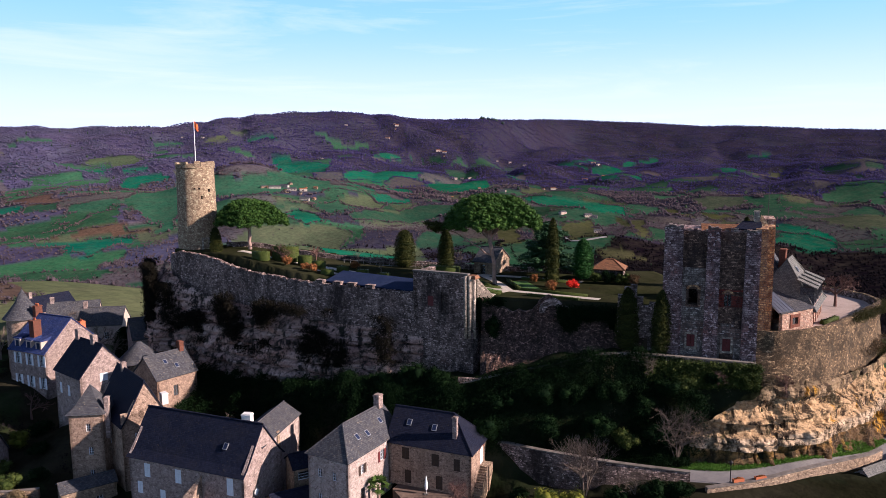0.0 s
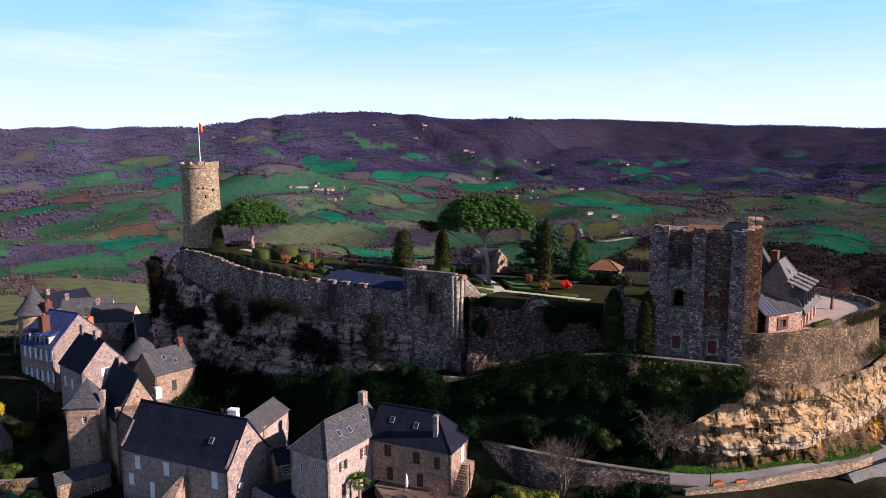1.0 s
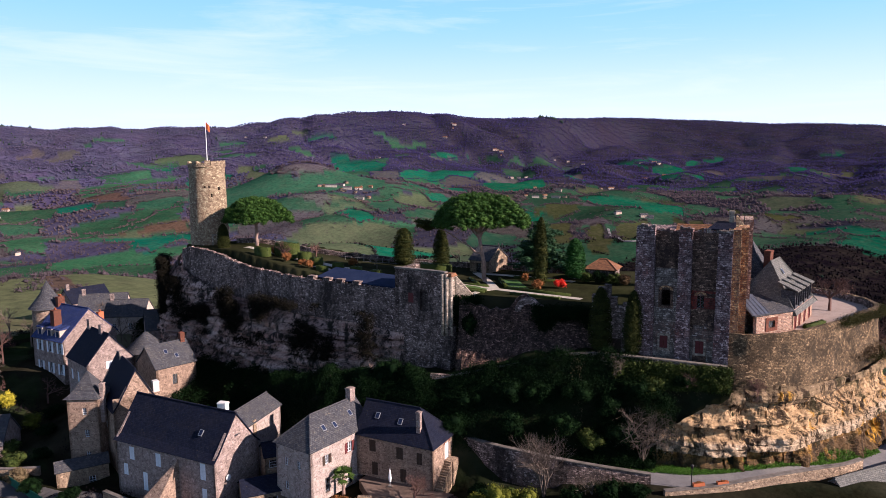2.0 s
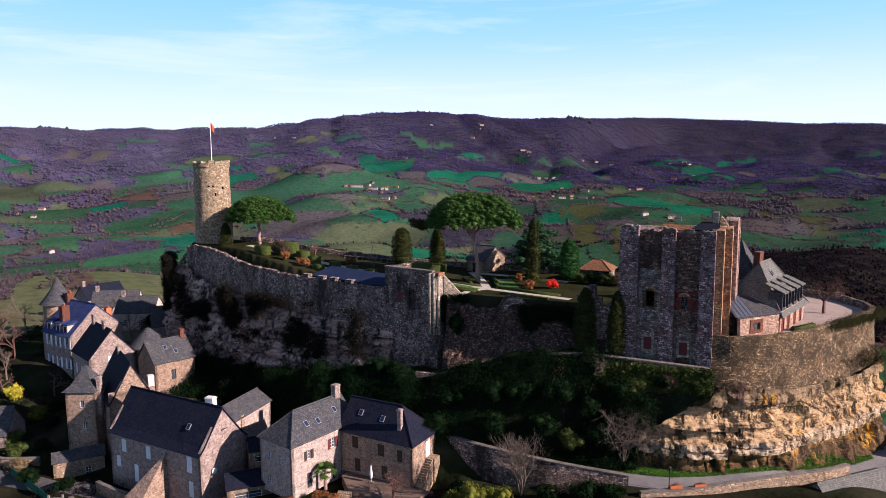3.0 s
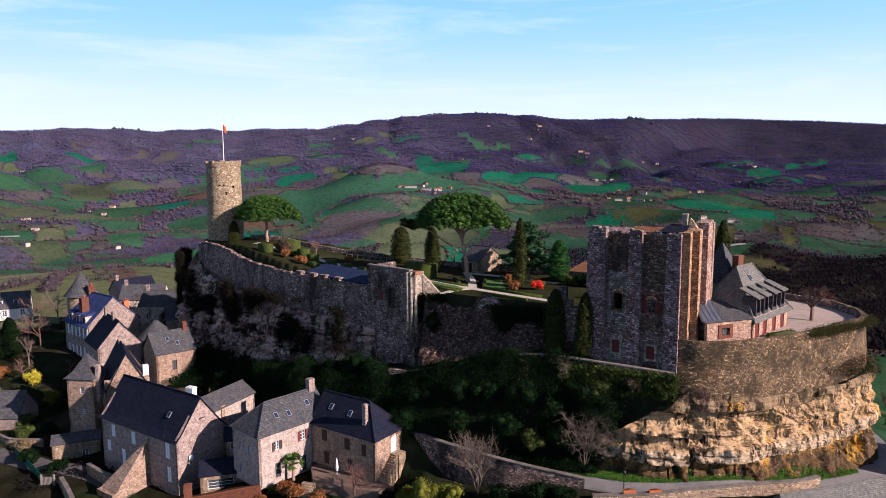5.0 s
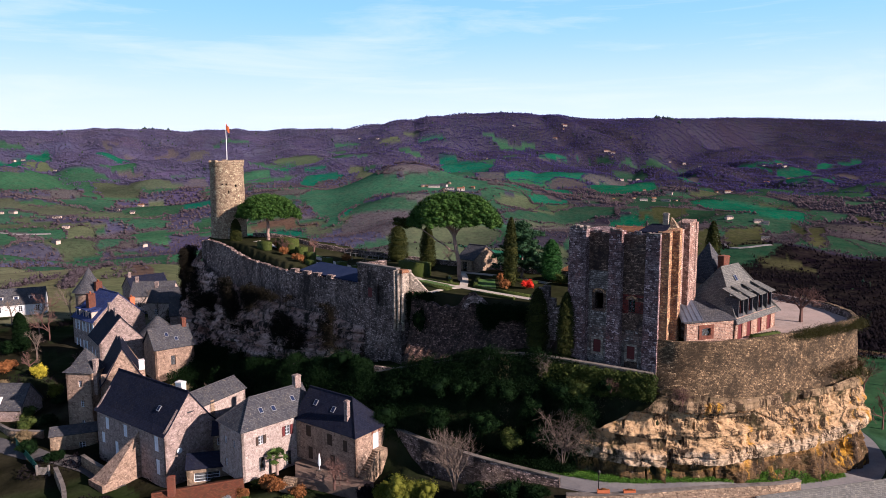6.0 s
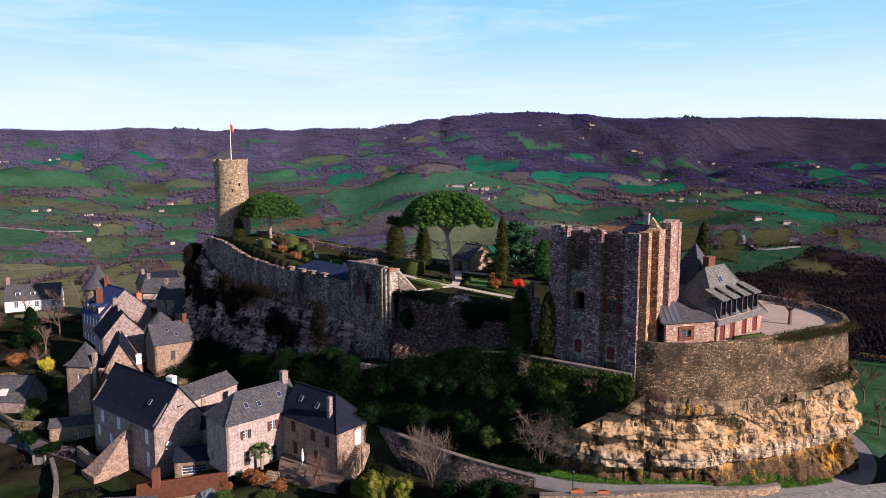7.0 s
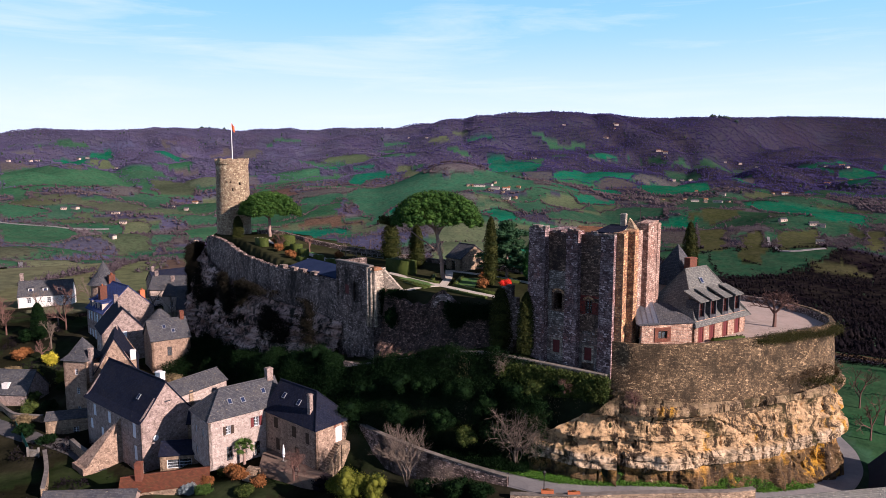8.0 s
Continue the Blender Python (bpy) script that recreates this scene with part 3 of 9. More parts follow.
lay(PASTURE, [(-1740, 1445), (-1630, 1460), (-1500, 1470), (-1555, 1640), (-1365, 1535), (-1260, 1350), (-1295, 1270), (-1350, 1215), (-1500, 1250)])
lay(PASTURE, [(-1495, 1245), (-1385, 1210), (-1335, 1180), (-1335, 1135), (-1360, 1135)])
lay(TAN, [(-1320, 1175), (-1200, 1150), (-1115, 1145), (-1080, 1160), (-1095, 1245), (-980, 1160), (-1000, 1085), (-1095, 1105), (-1180, 1115), (-1255, 1130)])
lay(PASTURE, [(-1245, 1040), (-1180, 1050), (-1115, 1035), (-1055, 970), (-1085, 910)])
lay(PASTURE, [(-1075, 905), (-1015, 915), (-930, 935), (-815, 815), (-830, 760), (-835, 705)])
lay(TAN, [(-1055, 1040), (-1020, 1060), (-945, 1035), (-920, 1000), (-980, 995)])
lay(CROP, [(-1845, 1720), (-1850, 1955), (-1800, 1925), (-1630, 1700), (-1560, 1505)])
lay(TAN, [(-1820, 1855), (-1615, 1730), (-1510, 1650), (-1610, 1665), (-1645, 1660)])
lay(TAN, [(-1335, 1575), (-1295, 1605), (-1130, 1515), (-1085, 1430), (-1130, 1370), (-1165, 1395)])
lay(PASTURE, [(-1385, 1570), (-1335, 1575), (-1160, 1390), (-1170, 1350)])
lay(PASTURE, [(-1190, 1280), (-1165, 1345), (-1100, 1365), (-1055, 1330), (-975, 1185), (-1010, 1180), (-1100, 1215)])
lay(PASTURE, [(-730, 875), (-805, 1025), (-695, 895), (-705, 850)])
lay(PASTURE, [(-825, 1070), (-865, 1230), (-740, 1075), (-790, 1045)])
lay(PASTURE, [(-785, 1025), (-730, 1060), (-645, 935), (-695, 940), (-695, 915)])
lay(TAN, [(-905, 1005), (-885, 1025), (-845, 1020), (-760, 895), (-870, 980)])
lay(PASTURE, [(-695, 855), (-645, 895), (-595, 825), (-670, 840)])
lay(PASTURE, [(-1040, 1625), (-990, 1700), (-945, 1810), (-870, 1905), (-835, 1745), (-895, 1670), (-935, 1610), (-945, 1495)])
lay(BROWN, [(-940, 1480), (-810, 1450), (-740, 1360), (-870, 1400)])
lay(CROP, [(-800, 1725), (-830, 1920), (-760, 1930), (-680, 1770), (-750, 1745), (-710, 1585)])
lay(PASTURE, [(-710, 1320), (-630, 1340), (-610, 1405), (-670, 1675), (-660, 1730), (-455, 1425), (-420, 1435), (-345, 1495), (-380, 1860), (-225, 1465), (-170, 1485), (-105, 1560), (-155, 1475), (-240, 1420), (-305, 1385), (-360, 1290), (-445, 1330), (-475, 1240), (-430, 1130), (-465, 1120), (-515, 1205), (-605, 1285), (-640, 1255), (-620, 1170), (-635, 1145)])
lay(BROWN, [(-670, 1075), (-635, 1150), (-540, 1160), (-480, 1125), (-565, 1115), (-615, 1080)])
lay(CROP, [(-620, 1030), (-585, 1090), (-515, 1110), (-490, 1100), (-455, 990), (-470, 925), (-500, 930)])
lay(TAN, [(-1090, 2075), (-1080, 2265), (-960, 2200), (-840, 2010), (-1015, 2100)])
lay(CROP, [(-1070, 2020), (-1010, 2080), (-925, 1925), (-970, 1855)])
lay(CROP, [(-910, 1970), (-840, 1975), (-835, 1950), (-895, 1930)])
lay(TAN, [(-760, 1950), (-715, 1995), (-450, 1460), (-450, 1450), (-745, 1930)])
lay(PASTURE, [(-1055, 2535), (-960, 2570), (-910, 2540), (-1010, 2520)])
lay(TAN, [(-865, 2570), (-815, 2630), (-780, 2560), (-840, 2545)])
lay(CROP, [(-545, 2270), (-495, 2275), (-425, 2260), (-345, 2175), (-335, 2085), (-385, 1885), (-480, 2045)])
lay(CROP, [(-275, 1945), (-240, 2085), (-110, 2330), (-40, 2295), (-65, 2115), (-160, 1950), (-255, 1900)])
lay(CROP, [(-150, 1450), (-125, 1525), (-60, 1515), (-65, 1450), (-95, 1420), (-125, 1430)])
lay(TAN, [(-205, 1390), (-155, 1450), (-105, 1405), (-140, 1285), (-190, 1360)])
lay(PASTURE, [(-245, 1310), (-210, 1375), (-150, 1270), (-185, 1195), (-225, 1235)])
lay(CROP, [(-275, 1215), (-250, 1250), (-195, 1160), (-185, 1130), (-210, 1090), (-235, 1100)])
lay(PASTURE, [(-310, 1260), (-280, 1295), (-255, 1280), (-290, 1235)])
lay(PASTURE, [(-160, 1220), (-110, 1330), (-80, 1350), (-50, 1435), (40, 1475), (40, 1345), (-25, 1315), (-90, 1250), (-145, 1190)])
lay(CROP, [(-50, 1925), (0, 2180), (155, 2055), (155, 1850), (65, 1785), (0, 1765)])
lay(CROP, [(-740, 2665), (-665, 2680), (-615, 2670), (-590, 2490), (-720, 2625)])
lay(CROP, [(-260, 2570), (-175, 2630), (-105, 2645), (-205, 2525)])
lay(PASTURE, [(-85, 2660), (25, 2650), (35, 2585), (-50, 2640)])
lay(PASTURE, [(-430, 2650), (-275, 2765), (-285, 2690), (-380, 2605)])
lay(TAN, [(-825, 2745), (-720, 2715), (-740, 2700), (-815, 2705)])
lay(TAN, [(5, 1750), (55, 1765), (50, 1530), (25, 1520)])
lay(PASTURE, [(70, 1715), (190, 1780), (185, 1480), (90, 1380), (60, 1510)])
lay(MEADOW, [(75, 1370), (185, 1450), (165, 1335), (120, 1315), (75, 1335)])
lay(MEADOW, [(95, 1295), (135, 1165), (120, 985), (85, 950)])
lay(MEADOW, [(150, 1135), (185, 1170), (175, 975), (160, 915), (140, 925), (130, 965)])
lay(CROP, [(205, 1675), (270, 1640), (380, 1635), (400, 1455), (360, 1260), (330, 1300), (280, 1300), (230, 1325), (200, 1510)])
lay(MEADOW, [(205, 1170), (270, 1235), (270, 1145), (230, 965), (180, 955), (195, 1110)])
lay(MEADOW, [(325, 1265), (350, 1255), (295, 1030), (300, 1115)])
lay(MEADOW, [(350, 1255), (370, 1235), (305, 985), (290, 1025)])
lay(MEADOW, [(210, 920), (250, 910), (275, 900), (275, 885), (215, 895)])
lay(TAN, [(205, 1820), (315, 1990), (335, 1705), (230, 1795)])
lay(CROP, [(515, 2195), (580, 2190), (685, 2310), (635, 2195), (535, 2170)])
lay(CROP, [(835, 3170), (1060, 3685), (1195, 3730), (1075, 3525), (815, 3000)])
lay(PASTURE, [(615, 2120), (710, 2150), (640, 1935), (585, 1960)])
lay(CROP, [(520, 2730), (625, 2925), (690, 2965), (580, 2705)])
lay(CROP, [(960, 2365), (1245, 2855), (965, 2235), (925, 2250)])
lay(PASTURE, [(1325, 2410), (1370, 2350), (1390, 2285), (1350, 2250), (1300, 2320)])
lay(PASTURE, [(955, 1730), (1045, 1785), (1130, 1735), (915, 1405), (860, 1490)])
lay(PASTURE, [(1410, 2290), (1465, 2265), (1450, 2235), (1385, 2250)])
lay(CROP, [(555, 1150), (535, 1065), (575, 1070), (595, 1020), (590, 970), (480, 855), (455, 865), (485, 990)])
lay(PASTURE, [(660, 1895), (745, 1920), (800, 1895), (730, 1805), (625, 1745)])
lay(MEADOW, [(495, 1530), (515, 1480), (460, 1250), (415, 1255)])
lay(MEADOW, [(535, 1430), (575, 1360), (570, 1295), (485, 1240)])
lay(TAN, [(1270, 2665), (1340, 2685), (1095, 2190), (1025, 2145)])
lay(CROP, [(1645, 3690), (1770, 3690), (1685, 3535), (1630, 3640)])
lay(PASTURE, [(-965, 1515), (-950, 1615), (-890, 1675), (-810, 1775), (-825, 1745), (-900, 1620), (-950, 1490)])
lay(PASTURE, [(-760, 1180), (-715, 1205), (-655, 1270), (-620, 1305), (-575, 1295), (-535, 1185), (-550, 1160), (-590, 1140), (-635, 1075), (-650, 1010)])
lay(WOOD, [(-450, 1455), (-660, 2105), (-595, 2215), (-490, 2050)])
lay(WOOD, [(-575, 1205), (-600, 1295), (-555, 1270), (-505, 1180), (-530, 1160)])
lay(WOOD, [(285, 2365), (450, 2740), (540, 2555), (495, 2170), (345, 1985), (265, 2040)])
lay(WOOD, [(755, 1910), (980, 2170), (1120, 2095), (910, 1665), (715, 1550)])
lay(BROWN, [(-185, 265), (-605, 755), (-170, 270), (-145, 250), (-150, 235)])
use = np.concatenate([use, [kind for kind, _ in FIELDS]])


def land_use(x, y, border=False):
    """Number of the patch at each place and how far its border is (with the way to it)."""
    wx, wy = x + 26 * waves(x, y, 5, 120, 400, 21), y + 26 * waves(x, y, 5, 120, 400, 22)
    flat = np.stack([wx.ravel(), wy.ravel()], 1)
    who, gap, way = np.zeros(len(flat), int), np.zeros(len(flat)), np.zeros(flat.shape)
    for k in range(0, len(flat), 8000):
        d = ((flat[k:k + 8000, None] - seeds[None]) ** 2).sum(-1)
        two = np.argpartition(d, 1, axis=1)[:, :2]
        pair = np.sqrt(np.take_along_axis(d, two, 1))
        first = pair.argmin(1)
        who[k:k + 8000] = two[np.arange(len(two)), first]
        a, b = seeds[two[np.arange(len(two)), first]], seeds[two[np.arange(len(two)), 1 - first]]
        apart = np.linalg.norm(b - a, axis=1)
        gap[k:k + 8000] = np.abs(pair[:, 0] ** 2 - pair[:, 1] ** 2) / (2 * apart)
        way[k:k + 8000] = (b - a) / apart[:, None]
    px, py = x.ravel() + 5 * waves(x.ravel(), y.ravel(), 5, 40, 130, 24), y.ravel() + 9 * waves(x.ravel(), y.ravel(), 5, 40, 130, 25)
    for k, (_, outline) in enumerate(FIELDS):
        ax, ay = np.min(outline, 0)
        bx, by = np.max(outline, 0)
        i = np.where((px > ax) & (px < bx) & (py > ay) & (py < by))[0]
        if len(i):
            d = inside_by(outline, px[i], py[i])
            i, d = i[d > 0], d[d > 0]
            who[i], gap[i] = n_seed + k, d
    if border:
        return who, gap, way
    return who.reshape(x.shape), gap.reshape(x.shape)


def sheet(name, verts, faces, material, smooth=True):
    me = bpy.data.meshes.new(name)
    me.from_pydata(verts, [], faces)
    me.materials.append(material)
    if smooth:
        me.polygons.foreach_set("use_smooth", [True] * len(me.polygons))
    me.update()
    return me


net_az = np.radians(np.concatenate([np.arange(-180, -60, 6.0), np.arange(-60, 42, 0.16), np.arange(42, 180, 6.0)]))
net_r = np.concatenate([[0.01], 4.0 * 1.0165 ** np.arange(0, 449)])
gr, ga = np.meshgrid(net_r, net_az, indexing="ij")
gx, gy = CX + gr * np.sin(ga), CY + gr * np.cos(ga)
gz = land_level(gx, gy)
nr, na = gx.shape
ids = np.arange(nr * na).reshape(nr, na)
quads = np.stack([ids[:-1], np.roll(ids, -1, 1)[:-1], np.roll(ids, -1, 1)[1:], ids[1:]], -1).reshape(-1, 4)
me = bpy.data.meshes.new("ground")
me.vertices.add(nr * na)
me.vertices.foreach_set("co", np.stack([gx, gy, gz], -1).ravel())
me.loops.add(quads.size)
me.loops.foreach_set("vertex_index", quads[:, ::-1].ravel())
me.polygons.add(len(quads))
me.polygons.foreach_set("loop_start", np.arange(0, quads.size, 4))
me.polygons.foreach_set("use_smooth", np.ones(len(quads), bool))
me.update(calc_edges=True)
far = gr > 230
who, gap = np.zeros(gx.shape, int), np.zeros(gx.shape)
who[far], gap[far] = land_use(gx[far], gy[far])
tint = np.random.RandomState(5).uniform(0.8, 1.2, (len(use), 1)) * np.random.RandomState(6).uniform(0.92, 1.08, (len(use), 3))
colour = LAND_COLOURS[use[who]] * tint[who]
deep = ease(-30, -4, np.degrees(ga))          # woods darken towards the east: shade put into their colour
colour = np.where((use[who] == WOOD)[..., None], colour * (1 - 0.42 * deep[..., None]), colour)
colour = colour * (1 - 0.38 * ease(-18, 8, np.degrees(ga)))[..., None]      # all land dimmed eastward, weaker light multiplied into its colour
# eastern valley floor: its shade is multiplied into the ground colour
valley_shade = ((use[who] == WOOD) | (use[who] == BRUSH)) & (gr < 1000) & (np.degrees(ga) > 1)
colour = np.where(valley_shade[..., None], colour * (0.3, 0.25, 0.2), colour)
yard = inside_by(PLATEAU, gx, gy) > 0
# village and slope ground near black, with shade included in the colour
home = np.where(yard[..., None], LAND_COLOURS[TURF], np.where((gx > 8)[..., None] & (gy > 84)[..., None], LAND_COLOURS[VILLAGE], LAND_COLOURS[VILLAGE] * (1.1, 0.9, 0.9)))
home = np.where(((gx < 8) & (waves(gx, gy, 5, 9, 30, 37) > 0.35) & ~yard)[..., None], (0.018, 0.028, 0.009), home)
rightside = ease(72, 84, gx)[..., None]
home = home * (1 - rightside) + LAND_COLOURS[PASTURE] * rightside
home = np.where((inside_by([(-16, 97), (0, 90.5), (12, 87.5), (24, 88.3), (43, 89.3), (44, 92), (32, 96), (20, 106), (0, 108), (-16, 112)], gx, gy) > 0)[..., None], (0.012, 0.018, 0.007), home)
home = np.where(((gy > 165 + 9 * waves(gx, gy, 4, 20, 60, 33)) & (gx < -60))[..., None], LAND_COLOURS[DRY], home)
right_ = gx > 78 + 2 * waves(gx, gy, 3, 10, 30, 35)
yy = gy + 3 * waves(gx, gy, 4, 15, 50, 36)
for y0_, y1_, kind in ((112, 176, PASTURE), (176, 184, WOOD), (184, 199, BROWN), (199, 217, PASTURE), (217, 400, WOOD)):
    home = np.where((right_ & (yy > y0_) & (yy <= y1_))[..., None], LAND_COLOURS[kind] * (0.8, 0.8, 0.6), home)
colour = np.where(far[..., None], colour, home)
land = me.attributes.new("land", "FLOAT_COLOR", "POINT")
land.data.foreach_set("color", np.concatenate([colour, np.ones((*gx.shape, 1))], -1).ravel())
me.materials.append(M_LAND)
me.validate()
tagged(new("ground", me), "rolling winter farmland with green fields and brown brush", "ground", kind="structure")

# ---- tools for building ----
class Shape:
    """Collects faces for one mesh."""

    def __init__(self):
        self.v, self.f = [], []

    def add(self, verts, faces):
        k = len(self.v)
        self.v += [tuple(p) for p in verts]
        self.f += [tuple(k + i for i in f) for f in faces]
        return self

    def hexa(self, low, high):
        """A solid between two quads given in the same order, counter-clockwise from above."""
        return self.add([*low, *high], [(3, 2, 1, 0), (4, 5, 6, 7), (0, 1, 5, 4), (1, 2, 6, 5), (2, 3, 7, 6), (3, 0, 4, 7)])

    def box(self, x0, x1, y0, y1, z0, z1):
        q = [(x0, y0), (x1, y0), (x1, y1), (x0, y1)]
        return self.hexa([(*p, z0) for p in q], [(*p, z1) for p in q])

    def prism(self, poly, z0, z1):
        """A standing prism over a counter-clockwise outline; z0 and z1 are numbers or lists."""
        n = len(poly)
        a = z0 if isinstance(z0, (list, tuple)) else [z0] * n
        b = z1 if isinstance(z1, (list, tuple)) else [z1] * n
        verts = [(*p, h) for p, h in zip(poly, a)] + [(*p, h) for p, h in zip(poly, b)]
        faces = [tuple(range(n))[::-1], tuple(range(n, 2 * n))] + [(i, (i + 1) % n, n + (i + 1) % n, n + i) for i in range(n)]
        return self.add(verts, faces)

    def slab(self, face, thick):
        """A plane face given counter-clockwise from outside, thickened inwards."""
        p = [Vector(q) for q in face]
        nrm = (p[1] - p[0]).cross(p[2] - p[0]).normalized()
        n = len(p)
        return self.add([*p, *(q - nrm * thick for q in p)], [tuple(range(n)), tuple(range(n, 2 * n))[::-1]] + [((i + 1) % n, i, n + i, n + (i + 1) % n) for i in range(n)])

    def tube(self, p, q, r0, r1, sides=6, caps=True):
        p, q = Vector(p), Vector(q)
        w = (q - p).normalized()
        u = w.orthogonal().normalized()
        v = w.cross(u)
        ring = [u * math.cos(math.tau * i / sides) + v * math.sin(math.tau * i / sides) for i in range(sides)]
        verts = [p + d * r0 for d in ring] + [q + d * r1 for d in ring]
        faces = [(i, (i + 1) % sides, sides + (i + 1) % sides, sides + i) for i in range(sides)]
        if caps:
            faces += [tuple(range(sides))[::-1], tuple(range(sides, 2 * sides))]
        return self.add(verts, faces)

    def lathe(self, cx, cy, profile, sides=40, cap=True):
        """Turns a profile of (radius, z) round an upright axis."""
        verts = [(cx + r * math.cos(math.tau * i / sides), cy + r * math.sin(math.tau * i / sides), z) for r, z in profile for i in range(sides)]
        faces = [(k * sides + i, k * sides + (i + 1) % sides, (k + 1) * sides + (i + 1) % sides, (k + 1) * sides + i) for k in range(len(profile) - 1) for i in range(sides)]
        if cap:
            faces.append(tuple((len(profile) - 1) * sides + i for i in range(sides)))
        return self.add(verts, faces)


def part(name, shape, material, parent=None, label="", smooth=False, turn=None):
    """Links a shape as one mesh object under a thing or a part. turn: (cx, cy, radius) wraps the courses round an axis."""
    me = bpy.data.meshes.new(name)
    me.from_pydata(shape.v, [], shape.f)
    me.materials.append(material)
    if smooth:
        me.polygons.foreach_set("use_smooth", [True] * len(me.polygons))
    me.update()
    n, lv = len(me.loops), np.zeros(len(me.loops), int)
    me.loops.foreach_get("vertex_index", lv)
    co = np.array([v.co for v in me.vertices]) if shape.v else np.zeros((0, 3))
    nrm = np.zeros(len(me.polygons) * 3)
    me.polygons.foreach_get("normal", nrm)
    tot = np.zeros(len(me.polygons), int)
    me.polygons.foreach_get("loop_total", tot)
    nn = np.repeat(nrm.reshape(-1, 3), tot, 0)
    tan = np.stack([-nn[:, 1], nn[:, 0], 0 * nn[:, 0]], 1)
    flat = np.abs(nn[:, 2]) > 0.98
    tan[flat] = (1, 0, 0)
    tan /= np.linalg.norm(tan, axis=1)[:, None]
    bit = np.cross(nn, tan)
    p = co[lv]
    uv = np.stack([(p * tan).sum(1), (p * bit).sum(1)], 1)
    if turn:
        uv = np.stack([np.arctan2(p[:, 1] - turn[1], p[:, 0] - turn[0]) * turn[2], p[:, 2]], 1)
    me.uv_layers.new(name="uv").data.foreach_set("uv", uv.ravel())
    ob = new(name, me)
    ob.parent = parent
    if label:
        ob["label"] = label
    return ob


def thing(name, label, category, at=None, group="", kind=""):
    ob = new(name)
    ob.empty_display_size = 0.5
    if at is not None:
        ob.matrix_world = at
    return tagged(ob, label, category, group, kind)


def alone(name, shape, material, label, category, group="", kind="", smooth=False, turn=None):
    return tagged(part(name, shape, material, None, smooth=smooth, turn=turn), label, category, group, kind)


def wall_panel(s, o, u, width, height, holes, thick=0.4, gable=None):
    """An upright wall from o along u, seen from the side to its right, with holes (u0, u1, z0, z1). gable: height of a peak over its middle."""
    o, u = Vector(o), Vector(u).normalized()
    back = Vector((-u.y, u.x, 0)) * thick
    us = sorted({0.0, width, *(v for h in holes for v in h[:2])})
    zs = sorted({0.0, height, *(v for h in holes for v in h[2:4])})
    inside = lambda a, b: any(h[0] - 1e-6 <= a <= h[1] + 1e-6 and h[2] - 1e-6 <= b <= h[3] + 1e-6 for h in holes)
    at = lambda a, b, d=0: o + u * a + Vector((0, 0, b)) + back * d
    for a0, a1 in zip(us, us[1:]):
        for b0, b1 in zip(zs, zs[1:]):
            if not inside((a0 + a1) / 2, (b0 + b1) / 2):
                s.add([at(a0, b0), at(a1, b0), at(a1, b1), at(a0, b1)], [(0, 1, 2, 3)])
                s.add([at(a0, b0, 1), at(a1, b0, 1), at(a1, b1, 1), at(a0, b1, 1)], [(3, 2, 1, 0)])
    for a0, a1, b0, b1 in (h[:4] for h in holes):
        for p, q in (((a0, b0), (a1, b0)), ((a1, b0), (a1, b1)), ((a1, b1), (a0, b1)), ((a0, b1), (a0, b0))):
            s.add([at(*p), at(*q), at(*q, 1), at(*p, 1)], [(3, 2, 1, 0)])
    s.add([at(0, height), at(width, height), at(width, height, 1), at(0, height, 1)], [(0, 1, 2, 3)])
    for a in (0, width):
        s.add([at(a, 0), at(a, height), at(a, height, 1), at(a, 0, 1)], [(0, 1, 2, 3) if a == 0 else (3, 2, 1, 0)])
    if gable:
        m, g = gable
        s.add([at(0, height), at(width, height), at(m, height + g), at(0, height, 1), at(width, height, 1), at(m, height + g, 1)], [(0, 1, 2), (5, 4, 3), (1, 4, 5, 2), (0, 2, 5, 3)])
    return s


